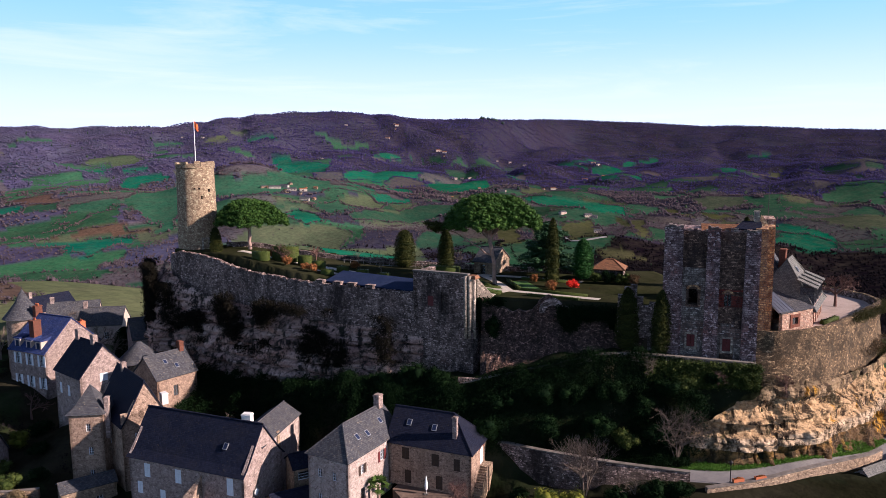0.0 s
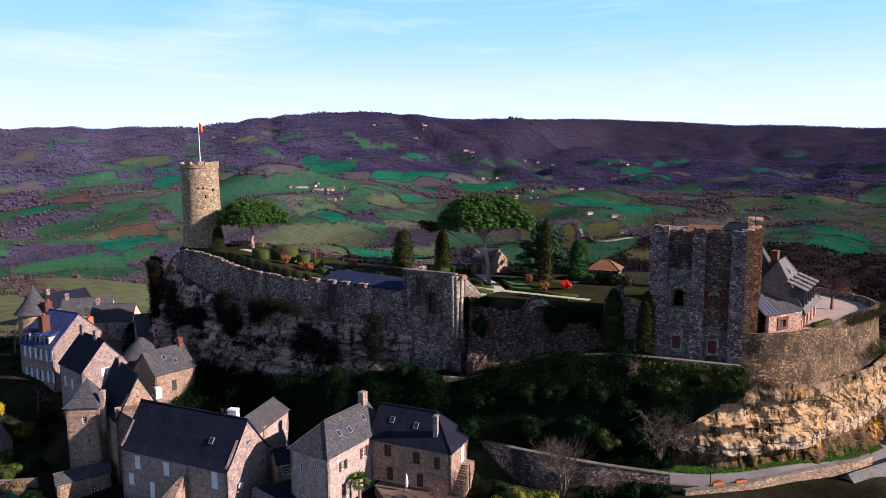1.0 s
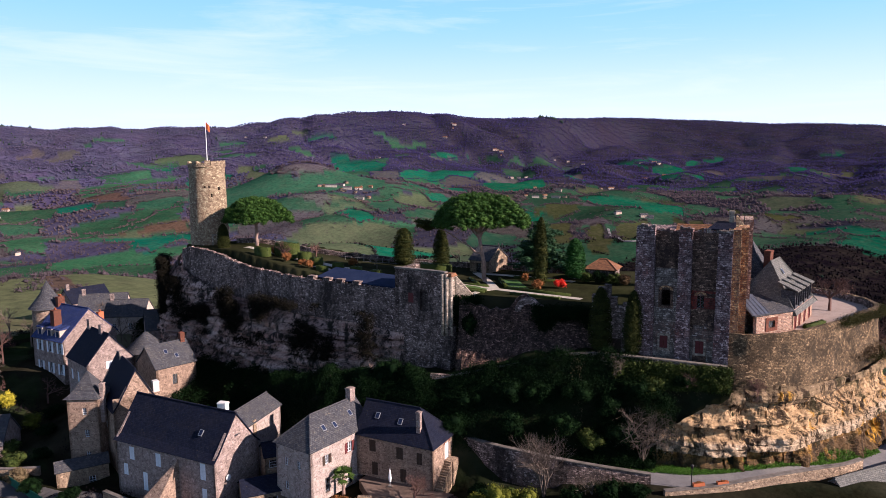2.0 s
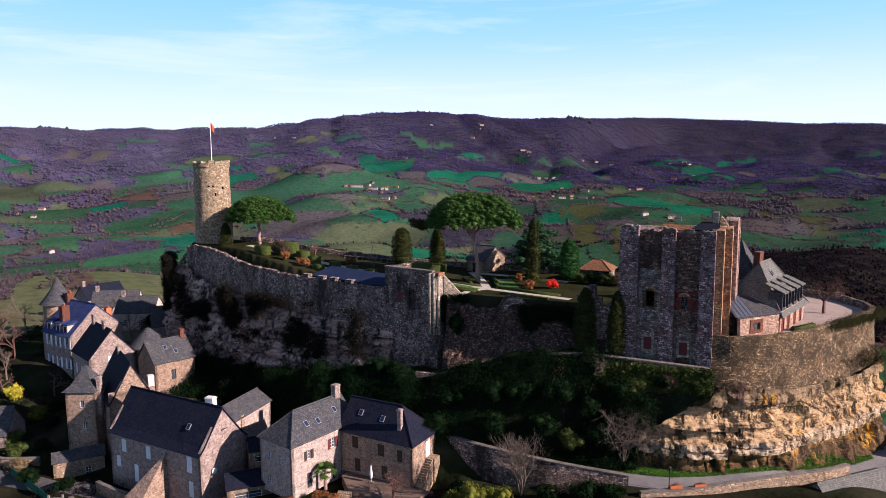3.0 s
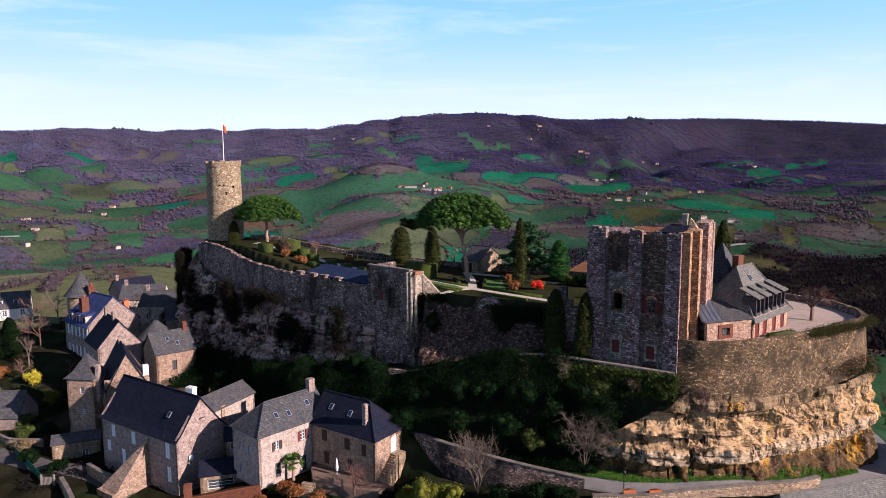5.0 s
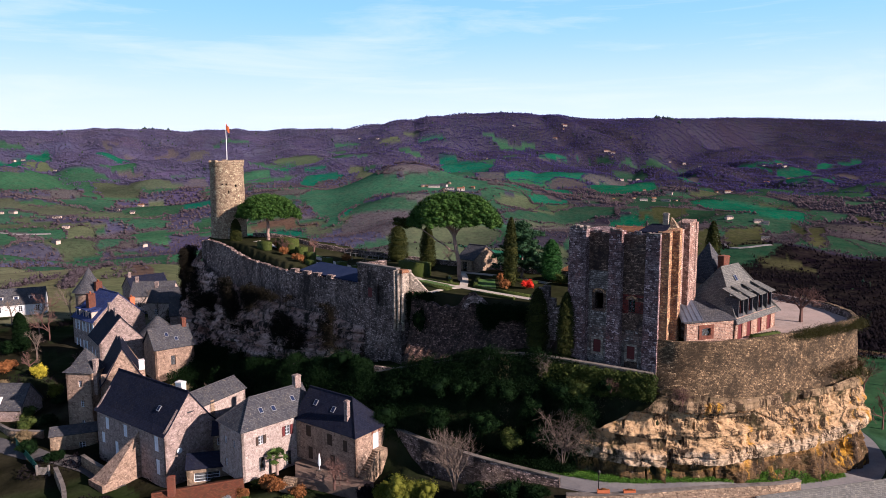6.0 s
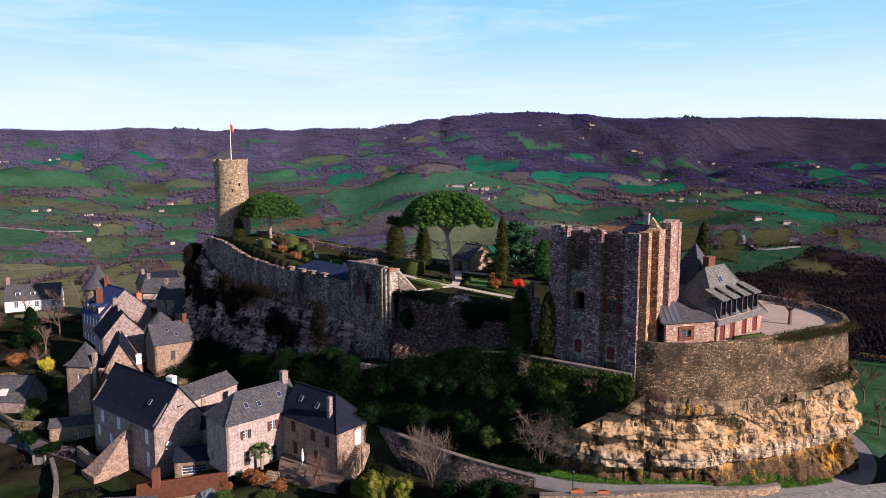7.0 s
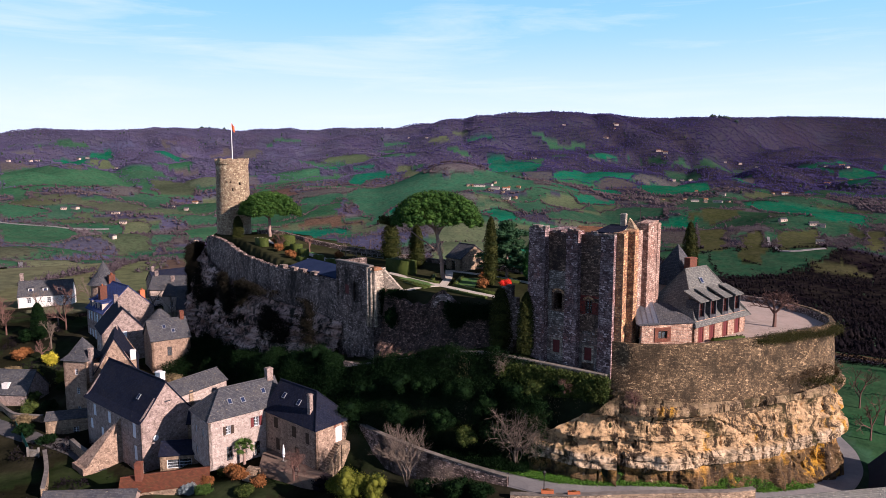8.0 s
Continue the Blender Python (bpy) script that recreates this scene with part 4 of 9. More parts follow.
def filled_opening(owner, o, u, hole, style):
    """A window, shuttered window or door in its hole."""
    a0, a1, b0, b1 = hole[:4]
    u = Vector(u).normalized()
    n = Vector((u.y, -u.x, 0))
    m = Matrix.Translation(Vector(o) + u * a0 + Vector((0, 0, b0))) @ Matrix((u, -n, Vector((0, 0, 1)))).transposed().to_4x4()
    w, h = a1 - a0, b1 - b0
    kind = "door" if style in ("door", "reddoor", "browndoor", "whitedoor", "dark_arch") else "window"
    if style in ("shut_white", "shut_red", "shut_brown", "door", "reddoor", "browndoor", "whitedoor"):
        mat = {"shut_white": M_WOOD_WHITE, "whitedoor": M_WOOD_WHITE, "shut_red": M_WOOD_RED, "reddoor": M_WOOD_RED}.get(style, M_WOOD_BROWN)
        d0 = 0.06
        for k in range(2):
            x0, x1 = k * w / 2 + 0.015, (k + 1) * w / 2 - 0.015
            s = Shape().box(x0, x1, d0, d0 + 0.06, 0.01, h - 0.02)
            for z in (0.18, 0.78):
                s.box(x0 + 0.03, x1 - 0.03, d0 - 0.025, d0 + 0.002, z * h, z * h + 0.1)
            ob = part("shutter" if style.startswith("shut") else "door_leaf", s, mat, owner)
            ob.matrix_local = m
        return
    fr = Shape()
    t, d = 0.07, 0.16
    fr.box(0, t, d, d + 0.07, 0, h).box(w - t, w, d, d + 0.07, 0, h).box(t, w - t, d, d + 0.07, 0, t).box(t, w - t, d, d + 0.07, h - t, h)
    if w > 0.5:
        fr.box(w / 2 - 0.035, w / 2 + 0.035, d + 0.004, d + 0.066, t, h - t)
    if h > 1.0 and style == "pane":
        for k in (1, 2):
            fr.box(t, w - t, d + 0.012, d + 0.058, h * k / 3 - 0.02, h * k / 3 + 0.02)
    win = part(kind + "_frame", fr, M_WOOD_RED if style == "redpane" else M_WOOD_BROWN if style in ("dark", "dark_arch") else M_WOOD_WHITE, owner)
    win.matrix_local = m
    gl = part("pane", Shape().box(t, w - t, d + 0.03, d + 0.04, t, h - t), M_GLASS, win)
    part("dark_room", Shape().add([(0, 0.9, 0), (w, 0.9, 0), (w, 0.9, h), (0, 0.9, h)], [(0, 1, 2, 3)]), M_DARK, win)
    if len(hole) > 5:
        for x0 in (-w / 2 - 0.02, w + 0.02):
            sh = Shape().box(x0, x0 + w / 2, -0.07, -0.015, 0, h).box(x0 + 0.03, x0 + w / 2 - 0.03, -0.09, -0.068, 0.2 * h, 0.2 * h + 0.1).box(x0 + 0.03, x0 + w / 2 - 0.03, -0.09, -0.068, 0.75 * h, 0.75 * h + 0.1)
            part("shutter", sh, {"red": M_WOOD_RED, "brown": M_WOOD_BROWN, "white": M_WOOD_WHITE, "grey": M_WOOD_GREY}[hole[5]], win)


def chimney(owner, x, y, z0, z1, w=0.9, d=0.6, material=None, pots=0):
    s = Shape().box(x - w / 2, x + w / 2, y - d / 2, y + d / 2, z0, z1 - 0.22)
    s.box(x - w / 2 - 0.07, x + w / 2 + 0.07, y - d / 2 - 0.07, y + d / 2 + 0.07, z1 - 0.22, z1 - 0.1)
    s.box(x - w / 2 + 0.02, x + w / 2 - 0.02, y - d / 2 + 0.02, y + d / 2 - 0.02, z1 - 0.1, z1)
    ob = part("chimney", s, material or M_HOUSE, owner)
    for k in range(pots):
        px = x + (k - (pots - 1) / 2) * 0.4
        part("chimney_pot", Shape().lathe(px, y, [(0.13, z1), (0.11, z1 + 0.4), (0.14, z1 + 0.45)], 10), M_CLAY, ob, smooth=True)
    return ob


def house(name, label, at, L, W, eave, ridge, wall_mat, roof_mat, hips=(0, 0), holes=None, over=0.35, chimneys=(), skylights=(), base=0.0, walls="frbl", flare=0.0, group="", trim=None):
    """A house on a rectangle L by W: front along y=0, ridge along x. hips: how far each end's ridge is drawn in. holes: face letter -> list of (u0, u1, z0, z1, style)."""
    h = thing(name, label, "house", at, group)
    holes = holes or {}
    rise = ridge - eave
    faces = {"f": ((0, 0, base), (1, 0, 0), L), "r": ((L, 0, base), (0, 1, 0), W), "b": ((L, W, base), (-1, 0, 0), L), "l": ((0, W, base), (0, -1, 0), W)}
    for key in walls:
        o, u, width = faces[key]
        hs = [(a, b, c - base, d - base, *rest) for a, b, c, d, *rest in holes.get(key, [])]
        g = (W / 2, rise - 0.05) if (key == "l" and not hips[0]) or (key == "r" and not hips[1]) else None
        part("wall", wall_panel(Shape(), o, u, width, eave - base, hs, gable=g), wall_mat, h)
        for hole in hs:
            filled_opening(h, o, u, hole, hole[4])
            if trim:
                a0, a1, b0, b1 = hole[:4]
                s = Shape()
                for x0, x1, z0, z1 in ((a0 - 0.18, a0, b0 - 0.15, b1 + 0.2), (a1, a1 + 0.18, b0 - 0.15, b1 + 0.2), (a0, a1, b1, b1 + 0.2), (a0, a1, b0 - 0.15, b0)):
                    s.box(x0, x1, -0.025, 0.1, z0, z1)
                uu = Vector(u)
                ob = part("window_surround", s, trim, h)
                ob.matrix_local = Matrix.Translation(o) @ Matrix((uu, Vector((-uu.y, uu.x, 0)), Vector((0, 0, 1)))).transposed().to_4x4()
    part("floor", Shape().box(0.4, L - 0.4, 0.4, W - 0.4, base, base + 0.1), M_DARK, h)
    drop = over * rise / (W / 2)
    e0, e1 = -over, over
    x0, x1 = (-over if hips[0] else -0.2), (L + (over if hips[1] else 0.2))
    rx0, rx1 = (hips[0] if hips[0] else -0.2), (L - hips[1] if hips[1] else L + 0.2)
    zl, mid = eave - drop + 0.12, W / 2
    zr = ridge + 0.12
    roofs, skirts = [], []
    A, B, C, D = (x0, -over, zl), (x1, -over, zl), (x1, W + over, zl), (x0, W + over, zl)
    R0, R1 = (rx0, mid, zr), (rx1, mid, zr)

    def slope(p, q, r, t):
        if flare:
            k = 0.22
            a, b = Vector(p).lerp(Vector(t), k), Vector(q).lerp(Vector(r), k)
            a.z, b.z = a.z - flare, b.z - flare
            skirts.append(Shape().slab([p, q, b, a], 0.14))
            roofs.append(Shape().slab([a, b, r, t], 0.14))
        else:
            roofs.append(Shape().slab([p, q, r, t], 0.14))

    slope(A, B, R1, R0)
    slope(C, D, R0, R1)
    if hips[0]:
        roofs.append(Shape().slab([D, A, R0], 0.14))
    if hips[1]:
        roofs.append(Shape().slab([B, C, R1], 0.14))
    for s in roofs[::-1]:
        rf = part("roof_slope", s, roof_mat, h)
    for s in skirts:
        part("roof_skirt", s, roof_mat, h)
    cap = Shape().tube(R0, R1, 0.13, 0.13, 8)
    for end, corners in ((R0, (A, D)), (R1, (B, C))):
        if end[0] not in (-0.2, L + 0.2):
            for c in corners:
                cap.tube(c, end, 0.09, 0.09, 6)
    part("ridge_tiles", cap, roof_mat, rf)
    for k, c in enumerate(chimneys):
        chimney(h, *c)
    for u, v, side in skylights:
        y = v * mid if side == "f" else W - v * mid
        z = eave + (ridge - eave) * v + 0.17
        sl = math.degrees(math.atan2(rise, mid))
        m = pose(u, y, z, sl if side == "f" else -sl)
        ob = part("skylight", Shape().box(-0.34, 0.34, -0.45, 0.45, -0.05, 0.07), M_LEAD, rf)
        ob.matrix_local = m
        gl = part("pane", Shape().box(-0.26, 0.26, -0.37, 0.37, 0.072, 0.078), M_SOLAR, rf)
        gl.matrix_local = m
    return h


def ground_at(x, y):
    return float(land_level(np.array([x]), np.array([y]))[0])


def ribbon(line, step):
    """Points along a polyline at even steps, with the way to their right (outwards)."""
    pts, out = [Vector(p) for p in line], []
    for a, b in zip(pts, pts[1:]):
        n = max(1, round((b - a).length / step))
        out += [a.lerp(b, k / n) for k in range(n)]
    out.append(pts[-1])
    sm = out[:]
    for _ in range(int(2.0 / step) + 1):
        sm = [sm[0]] + [(sm[i - 1] + sm[i] * 2 + sm[i + 1]) / 4 for i in range(1, len(sm) - 1)] + [sm[-1]]
    ways = []
    for i in range(len(sm)):
        w = (sm[min(i + 1, len(sm) - 1)] - sm[max(i - 1, 0)]).normalized()
        ways.append(Vector((w.y, -w.x)))
    return sm, ways

# ---- the castle ----
# round tower with a ragged crown and a flagpole
TX, TY = -52.5, 147.3
tower = thing("round_tower", "tall round tower of warm coursed stone with a ragged crown", "tower", pose(TX, TY, 0))
part("wall", Shape().lathe(0, 0, [(4.25, 14.5), (4.15, 17), (3.95, 26), (3.8, 34.2), (3.98, 34.3), (3.98, 34.75), (3.2, 34.75), (3.2, 33.5)], 56, cap=True), M_TOWER, tower, smooth=False, turn=(0, 0, 4))
rng = np.random.RandomState(3)
for k in range(17):
    a, wd, ht = math.tau * k / 17, rng.uniform(0.45, 0.75), rng.uniform(0.25, 1.0)
    s = Shape().box(-wd, wd, -0.35, 0.35, 0, ht)
    m = part("merlon", s, M_TOWER, tower)
    m.matrix_local = pose(3.62 * math.cos(a), 3.62 * math.sin(a), 34.75, 0, 0, math.degrees(a) + 90)
for a, z, w, h in ((-75, 30, 0.18, 0.3), (-62, 30, 0.18, 0.3), (-55, 28.2, 0.16, 0.7), (-95, 25, 0.16, 0.6), (-30, 29.6, 0.2, 0.6)):
    s = part("arrow_slit", Shape().box(-w, w, -0.05, 0.35, -h / 2, h / 2), M_DARK, tower)
    s.matrix_local = pose(3.88 * math.cos(radians(a)), 3.88 * math.sin(radians(a)), z, 0, 0, a + 90)
door = part("door_surround", Shape().box(-0.85, -0.5, -0.15, 0.4, 0, 2.3).box(0.5, 0.85, -0.15, 0.4, 0, 2.3).box(-0.85, 0.85, -0.15, 0.4, 2.3, 2.65), M_PALE, tower)
door.matrix_local = pose(4.05 * math.cos(radians(-50)), 4.05 * math.sin(radians(-50)), 17.1, 0, 0, 40)
part("door_leaf", Shape().box(-0.5, 0.5, -0.02, 0.06, 0, 2.3), M_WOOD_BROWN, door)
pole = thing("flagpole", "white flagpole with a small red and yellow flag", "flagpole", pose(TX + 0.2, TY, 33.4))
part("pole", Shape().tube((0, 0, 0), (0, 0, 10.9), 0.11, 0.06, 8), M_WHITE_PAINT, pole)
fl = Shape()
for k in range(6):
    x0, x1 = 0.06 + k * 0.13, 0.06 + (k + 1) * 0.13
    y0, y1 = 0.1 * math.sin(k * 1.3), 0.1 * math.sin((k + 1) * 1.3)
    fl.hexa([(x0, y0, 9.3 - k * 0.15), (x1, y1, 9.2 - k * 0.15), (x1, y1 + 0.02, 9.2 - k * 0.15), (x0, y0 + 0.02, 9.3 - k * 0.15)], [(x0, y0, 10.7 - k * 0.14), (x1, y1, 10.6 - k * 0.14), (x1, y1 + 0.02, 10.6 - k * 0.14), (x0, y0 + 0.02, 10.7 - k * 0.14)])
M_FLAG = mottled("red_cloth", (0.65, 0.06, 0.03), (0.75, 0.25, 0.03), 2.5, bump=0.0)
part("flag", fl, M_FLAG, pole, "red and yellow cloth")

# curtain wall on the cliff
CURTAIN = [(-57.5, 146.5), (-56, 141.5), (-47, 136), (-36, 128.5), (-27, 122.3), (-20, 118.4), (-12.3, 115), (-4.4, 109.6)]
pts, ways = ribbon([(*p, 0) for p in CURTAIN], 0.9)


def curtain_top(x):
    return float(np.interp(x, [-58, -54, -49, -44, -40, -36, -30, -22, -12, -4], [15.5, 17.3, 17.2, 16.5, 15.4, 14.9, 14.6, 14.3, 14.1, 14.4]))


s = Shape()
prev = None
rng = np.random.RandomState(8)
for i, (p, w) in enumerate(zip(pts, ways)):
    top = curtain_top(p.x) + rng.uniform(-0.12, 0.12)
    n = Vector((w.x, w.y, 0))
    q = [p + n * 0.55, p - n * 0.55]
    ring = [(*q[0].xy, 4.0), (*q[0].xy, top), (*q[1].xy, top), (*q[1].xy, 9.0)]
    k = len(s.v)
    s.v += ring
    if prev is not None:
        s.f += [(prev, k, k + 1, prev + 1), (prev + 1, k + 1, k + 2, prev + 2), (prev + 2, k + 2, k + 3, prev + 3)]
    prev = k
curtain = thing("wall_curtain", "long rough grey stone curtain wall on the cliff edge", "castle wall", kind="structure")
part("wall", s, M_CURTAIN, curtain)
cop = Shape()
for i in range(len(pts) - 1):
    for k in range(2):
        if rng.uniform() < 0.3:
            continue
        a, b, n = pts[i].lerp(pts[i + 1], k / 2), pts[i].lerp(pts[i + 1], k / 2 + rng.uniform(0.34, 0.48)), Vector((*ways[i], 0))
        z0, z1 = curtain_top(a.x) - 0.15, curtain_top(b.x) - 0.15
        t, o, w = rng.uniform(0.2, 0.5), rng.uniform(0.4, 0.6), rng.uniform(-0.3, 0.5)
        low = [a + n * o, b + n * o, b - n * w, a - n * w]
        cop.hexa([(*v.xy, z) for v, z in zip(low, (z0, z1, z1, z0))], [(*v.xy, z + t + e) for v, z, e in zip(low, (z0, z1, z1, z0), rng.uniform(-0.06, 0.06, 4))])
part("coping", cop, M_CURTAIN, curtain, "uneven loose coping stones")
for x in (-21.5, -18.6, -15.6, -12.6):
    i = min(range(len(pts)), key=lambda k: abs(pts[k].x - x))
    a, w = pts[i], ways[i]
    m = part("merlon", Shape().box(-0.75, 0.75, -0.55, 0.55, 0, 0.55), M_CURTAIN, curtain)
    m.matrix_local = pose(a.x, a.y, curtain_top(a.x) + 0.2, 0, 0, math.degrees(math.atan2(w.y, w.x)) + 90)


def cliff(name, line, low, high, push, material, label, seed, step=0.4, rough=1.0, ledge=1.5, block=0.45, strata=None, rows=60, calm=1.0, grit=0.3):
    """A rock face along a line: low and high give its foot and head by distance (0 to 1), push how far the foot stands out."""
    pts, ways = ribbon([(*p, 0) for p in line], step)
    n = len(pts)
    s, off = Shape(), Vector((seed * 17.3, seed * 5.1, seed * 3.7))
    for j in range(rows + 1):
        v = j / rows
        for i, (p, w) in enumerate(zip(pts, ways)):
            t = i / (n - 1)
            z = low(t) + (high(t) - low(t)) * v
            q = Vector((p.x, p.y, z))
            big = noise.fractal(q * 0.11 + off, 1.0, 2.0, 4)
            lay = noise.noise(Vector((p.x * 0.03, p.y * 0.03, z * 0.62)) + off) + 0.4 * noise.noise(Vector((p.x * 0.06, p.y * 0.06, z * 1.7)) + off)
            zz = z + 0.9 * calm * noise.noise(Vector((p.x * 0.06, p.y * 0.06, 1.3)) + off)
            band = math.floor(zz / ledge)
            toss = lambda a, b: math.sin(a * 12.9898 + b * 78.233 + seed) * 43758.5453 % 1
            cell_ = math.floor((i * step + 9 * toss(band, 1)) / (2.2 + 3.0 * toss(band, 2)))
            into = zz / ledge - band
            lay = 0.5 * calm * lay + 1.1 * calm * (toss(band, 3) - 0.5) + block * (toss(band, 10 + cell_) - 0.5) - (0.55 * calm if into < 0.14 else 0) + 0.25 * calm * math.sin(into * math.pi)
            ver = noise.noise(Vector((p.x * 0.34, p.y * 0.34, z * 0.06)) + off)
            fine = noise.fractal(q * 0.7 + off, 1.0, 2.1, 4)
            crack = abs(noise.noise(Vector((p.x * 0.22, p.y * 0.22, z * 0.22)) + off * 2))
            d = push(t) * (1 - v) ** 0.8 + rough * (1.0 * big + 0.95 * lay + 0.4 * ver + grit * fine - 0.7 * max(0, 0.1 - crack) / 0.1) * min(1, 5 * (1 - v) + 0.25)
            if strata:
                d += strata(zz, i * step)
            s.v.append((p.x + w.x * d, p.y + w.y * d, z + 0.12 * fine))
    for j in range(rows):
        for i in range(n - 1):
            k = j * n + i
            s.f.append((k, k + 1, k + n + 1, k + n))
    return alone(name, s, material, label, "rock cliff", kind="structure")


ip = lambda xs, zs: (lambda t: float(np.interp(t, xs, zs)))
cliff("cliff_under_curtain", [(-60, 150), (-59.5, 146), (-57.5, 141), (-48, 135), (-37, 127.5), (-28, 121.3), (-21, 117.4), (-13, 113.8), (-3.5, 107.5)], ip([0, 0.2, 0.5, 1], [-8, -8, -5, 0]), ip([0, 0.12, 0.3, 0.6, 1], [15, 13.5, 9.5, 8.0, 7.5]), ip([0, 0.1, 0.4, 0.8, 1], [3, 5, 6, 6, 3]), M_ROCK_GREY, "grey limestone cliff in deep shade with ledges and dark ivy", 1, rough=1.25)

# gatehouse tower at the end of the curtain
gate = thing("gate_tower", "square stone gate tower with tall corner pilasters and a shuttered window", "tower")
G0, G1 = Vector((-4.9, 109.1, 0)), Vector((3.75, 104.3, 0))
gu = (G1 - G0).normalized()
gn = Vector((gu.y, -gu.x, 0))
G2 = G1 - gn * 6.0
gl = (G1 - G0).length
fw = Shape()
wall_panel(fw, G0 + Vector((0, 0, 2.5)), gu, gl, 15.6, [(2.6, 3.7, 10.2, 11.8), (5.0, 6.6, 9.2, 12.6)], thick=0.8)
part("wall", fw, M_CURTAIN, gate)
filled_opening(gate, G0 + Vector((0, 0, 2.5)), gu, (2.6, 3.7, 10.2, 11.8), "shut_red")
part("blind_recess", Shape().slab([G0 + gu * 5.0 - gn * 0.45 + Vector((0, 0, 11.7)), G0 + gu * 6.6 - gn * 0.45 + Vector((0, 0, 11.7)), G0 + gu * 6.6 - gn * 0.45 + Vector((0, 0, 15.1)), G0 + gu * 5.0 - gn * 0.45 + Vector((0, 0, 15.1))], 0.2), M_CURTAIN, gate)
s = Shape()
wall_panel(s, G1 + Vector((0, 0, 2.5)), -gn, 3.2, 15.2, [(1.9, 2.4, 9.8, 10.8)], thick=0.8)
# paler stone than the other walls, so this side looks sunlit
part("wall", s, M_PALE, gate, "side wall in paler stone, sunlight put into its colour")
s = Shape()
wall_panel(s, G0 - gn * 6 + Vector((0, 0, 2.5)), gn, 6, 15.6, [], thick=0.8)
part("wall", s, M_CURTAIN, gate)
for a, d in ((gl - 0.35, 0.22), (gl + 0.25, 0.0), (gl + 0.85, -0.35)):
    o = G0 + gu * a + gn * d
    part("pilaster", Shape().tube((*o.xy, 8.2), (*o.xy, 18.0), 0.3, 0.3, 12), M_PALE, gate, smooth=True)
q = [G0 + gn * 0.2, G1 + gn * 0.2, G1 - gn * 0.7, G0 - gn * 0.7]
part("coping", Shape().hexa([(*v.xy, 18.08) for v in q], [(*v.xy, 18.35) for v in q]), M_CONCRETE, gate, "weathered pale coping")
q = [G1 + gu * 1.3 + gn * 0.2, G1 + gu * 1.3 - gn * 1.6, G1 - gu * 0.2 - gn * 1.6, G1 - gu * 0.2 + gn * 0.2]
part("tiled_cap", Shape().hexa([(*v.xy, 17.6) for v in q], [(*v.lerp(sum(q, Vector()) / 4, 0.3).xy, 18.1) for v in q]), M_TILE, gate, "small clay tile cap")
part("footing", Shape().prism([(G0 + gn * 0.1).xy, (G1 + gn * 0.1 + gu * 0.9).xy, (G1 - gn * 3 + gu * 0.9).xy, (G0 - gn * 4).xy], 1.0, 9.6), M_CURTAIN, gate)
# sloping stair parapet behind the gate
s = Shape()
a, b = G1 - gn * 3.0, Vector((8.2, 107.6, 0))
for t0 in range(8):
    p, q = a.lerp(b, t0 / 8), a.lerp(b, (t0 + 1) / 8)
    z0, z1 = 17.3 - 3.4 * t0 / 8, 17.3 - 3.4 * (t0 + 1) / 8
    s.hexa([(p.x, p.y - 0.3, 8), (q.x, q.y - 0.3, 8), (q.x, q.y + 0.3, 8), (p.x, p.y + 0.3, 8)], [(p.x, p.y - 0.3, z0), (q.x, q.y - 0.3, z1), (q.x, q.y + 0.3, z1), (p.x, p.y + 0.3, z0)])
alone("stair_parapet", s, M_PALE, "sloping sunlit stone parapet beside the gate tower", "parapet", kind="structure")
# panelled roof behind the merlons
s = Shape().slab([(-20.9, 119.6, 14.75), (-5.2, 111.3, 14.5), (-3.2, 115.6, 15.5), (-18.2, 123.6, 15.9)], 0.25)
lowroof = thing("shed_roof", "long low dark sheet roof behind the battlements", "roof", kind="structure")
part("sheet_roof", s, M_SOLAR, lowroof)
part("back_wall", Shape().prism([(-17.6, 123.3), (-17.4, 123.6), (-3.0, 116.1), (-3.2, 115.8)][::-1], 13, 15.4), M_CURTAIN, lowroof)

# ruined retaining wall between the gate tower and the keep, with a broken arch
RUIN = [(6.0, 105.8), (10, 105.2), (15, 104.2), (20, 103.6), (25, 103.2), (29.5, 102.8), (31, 99.5)]
pts, ways = ribbon([(*p, 0) for p in RUIN], 0.35)
s, prev = Shape(), None
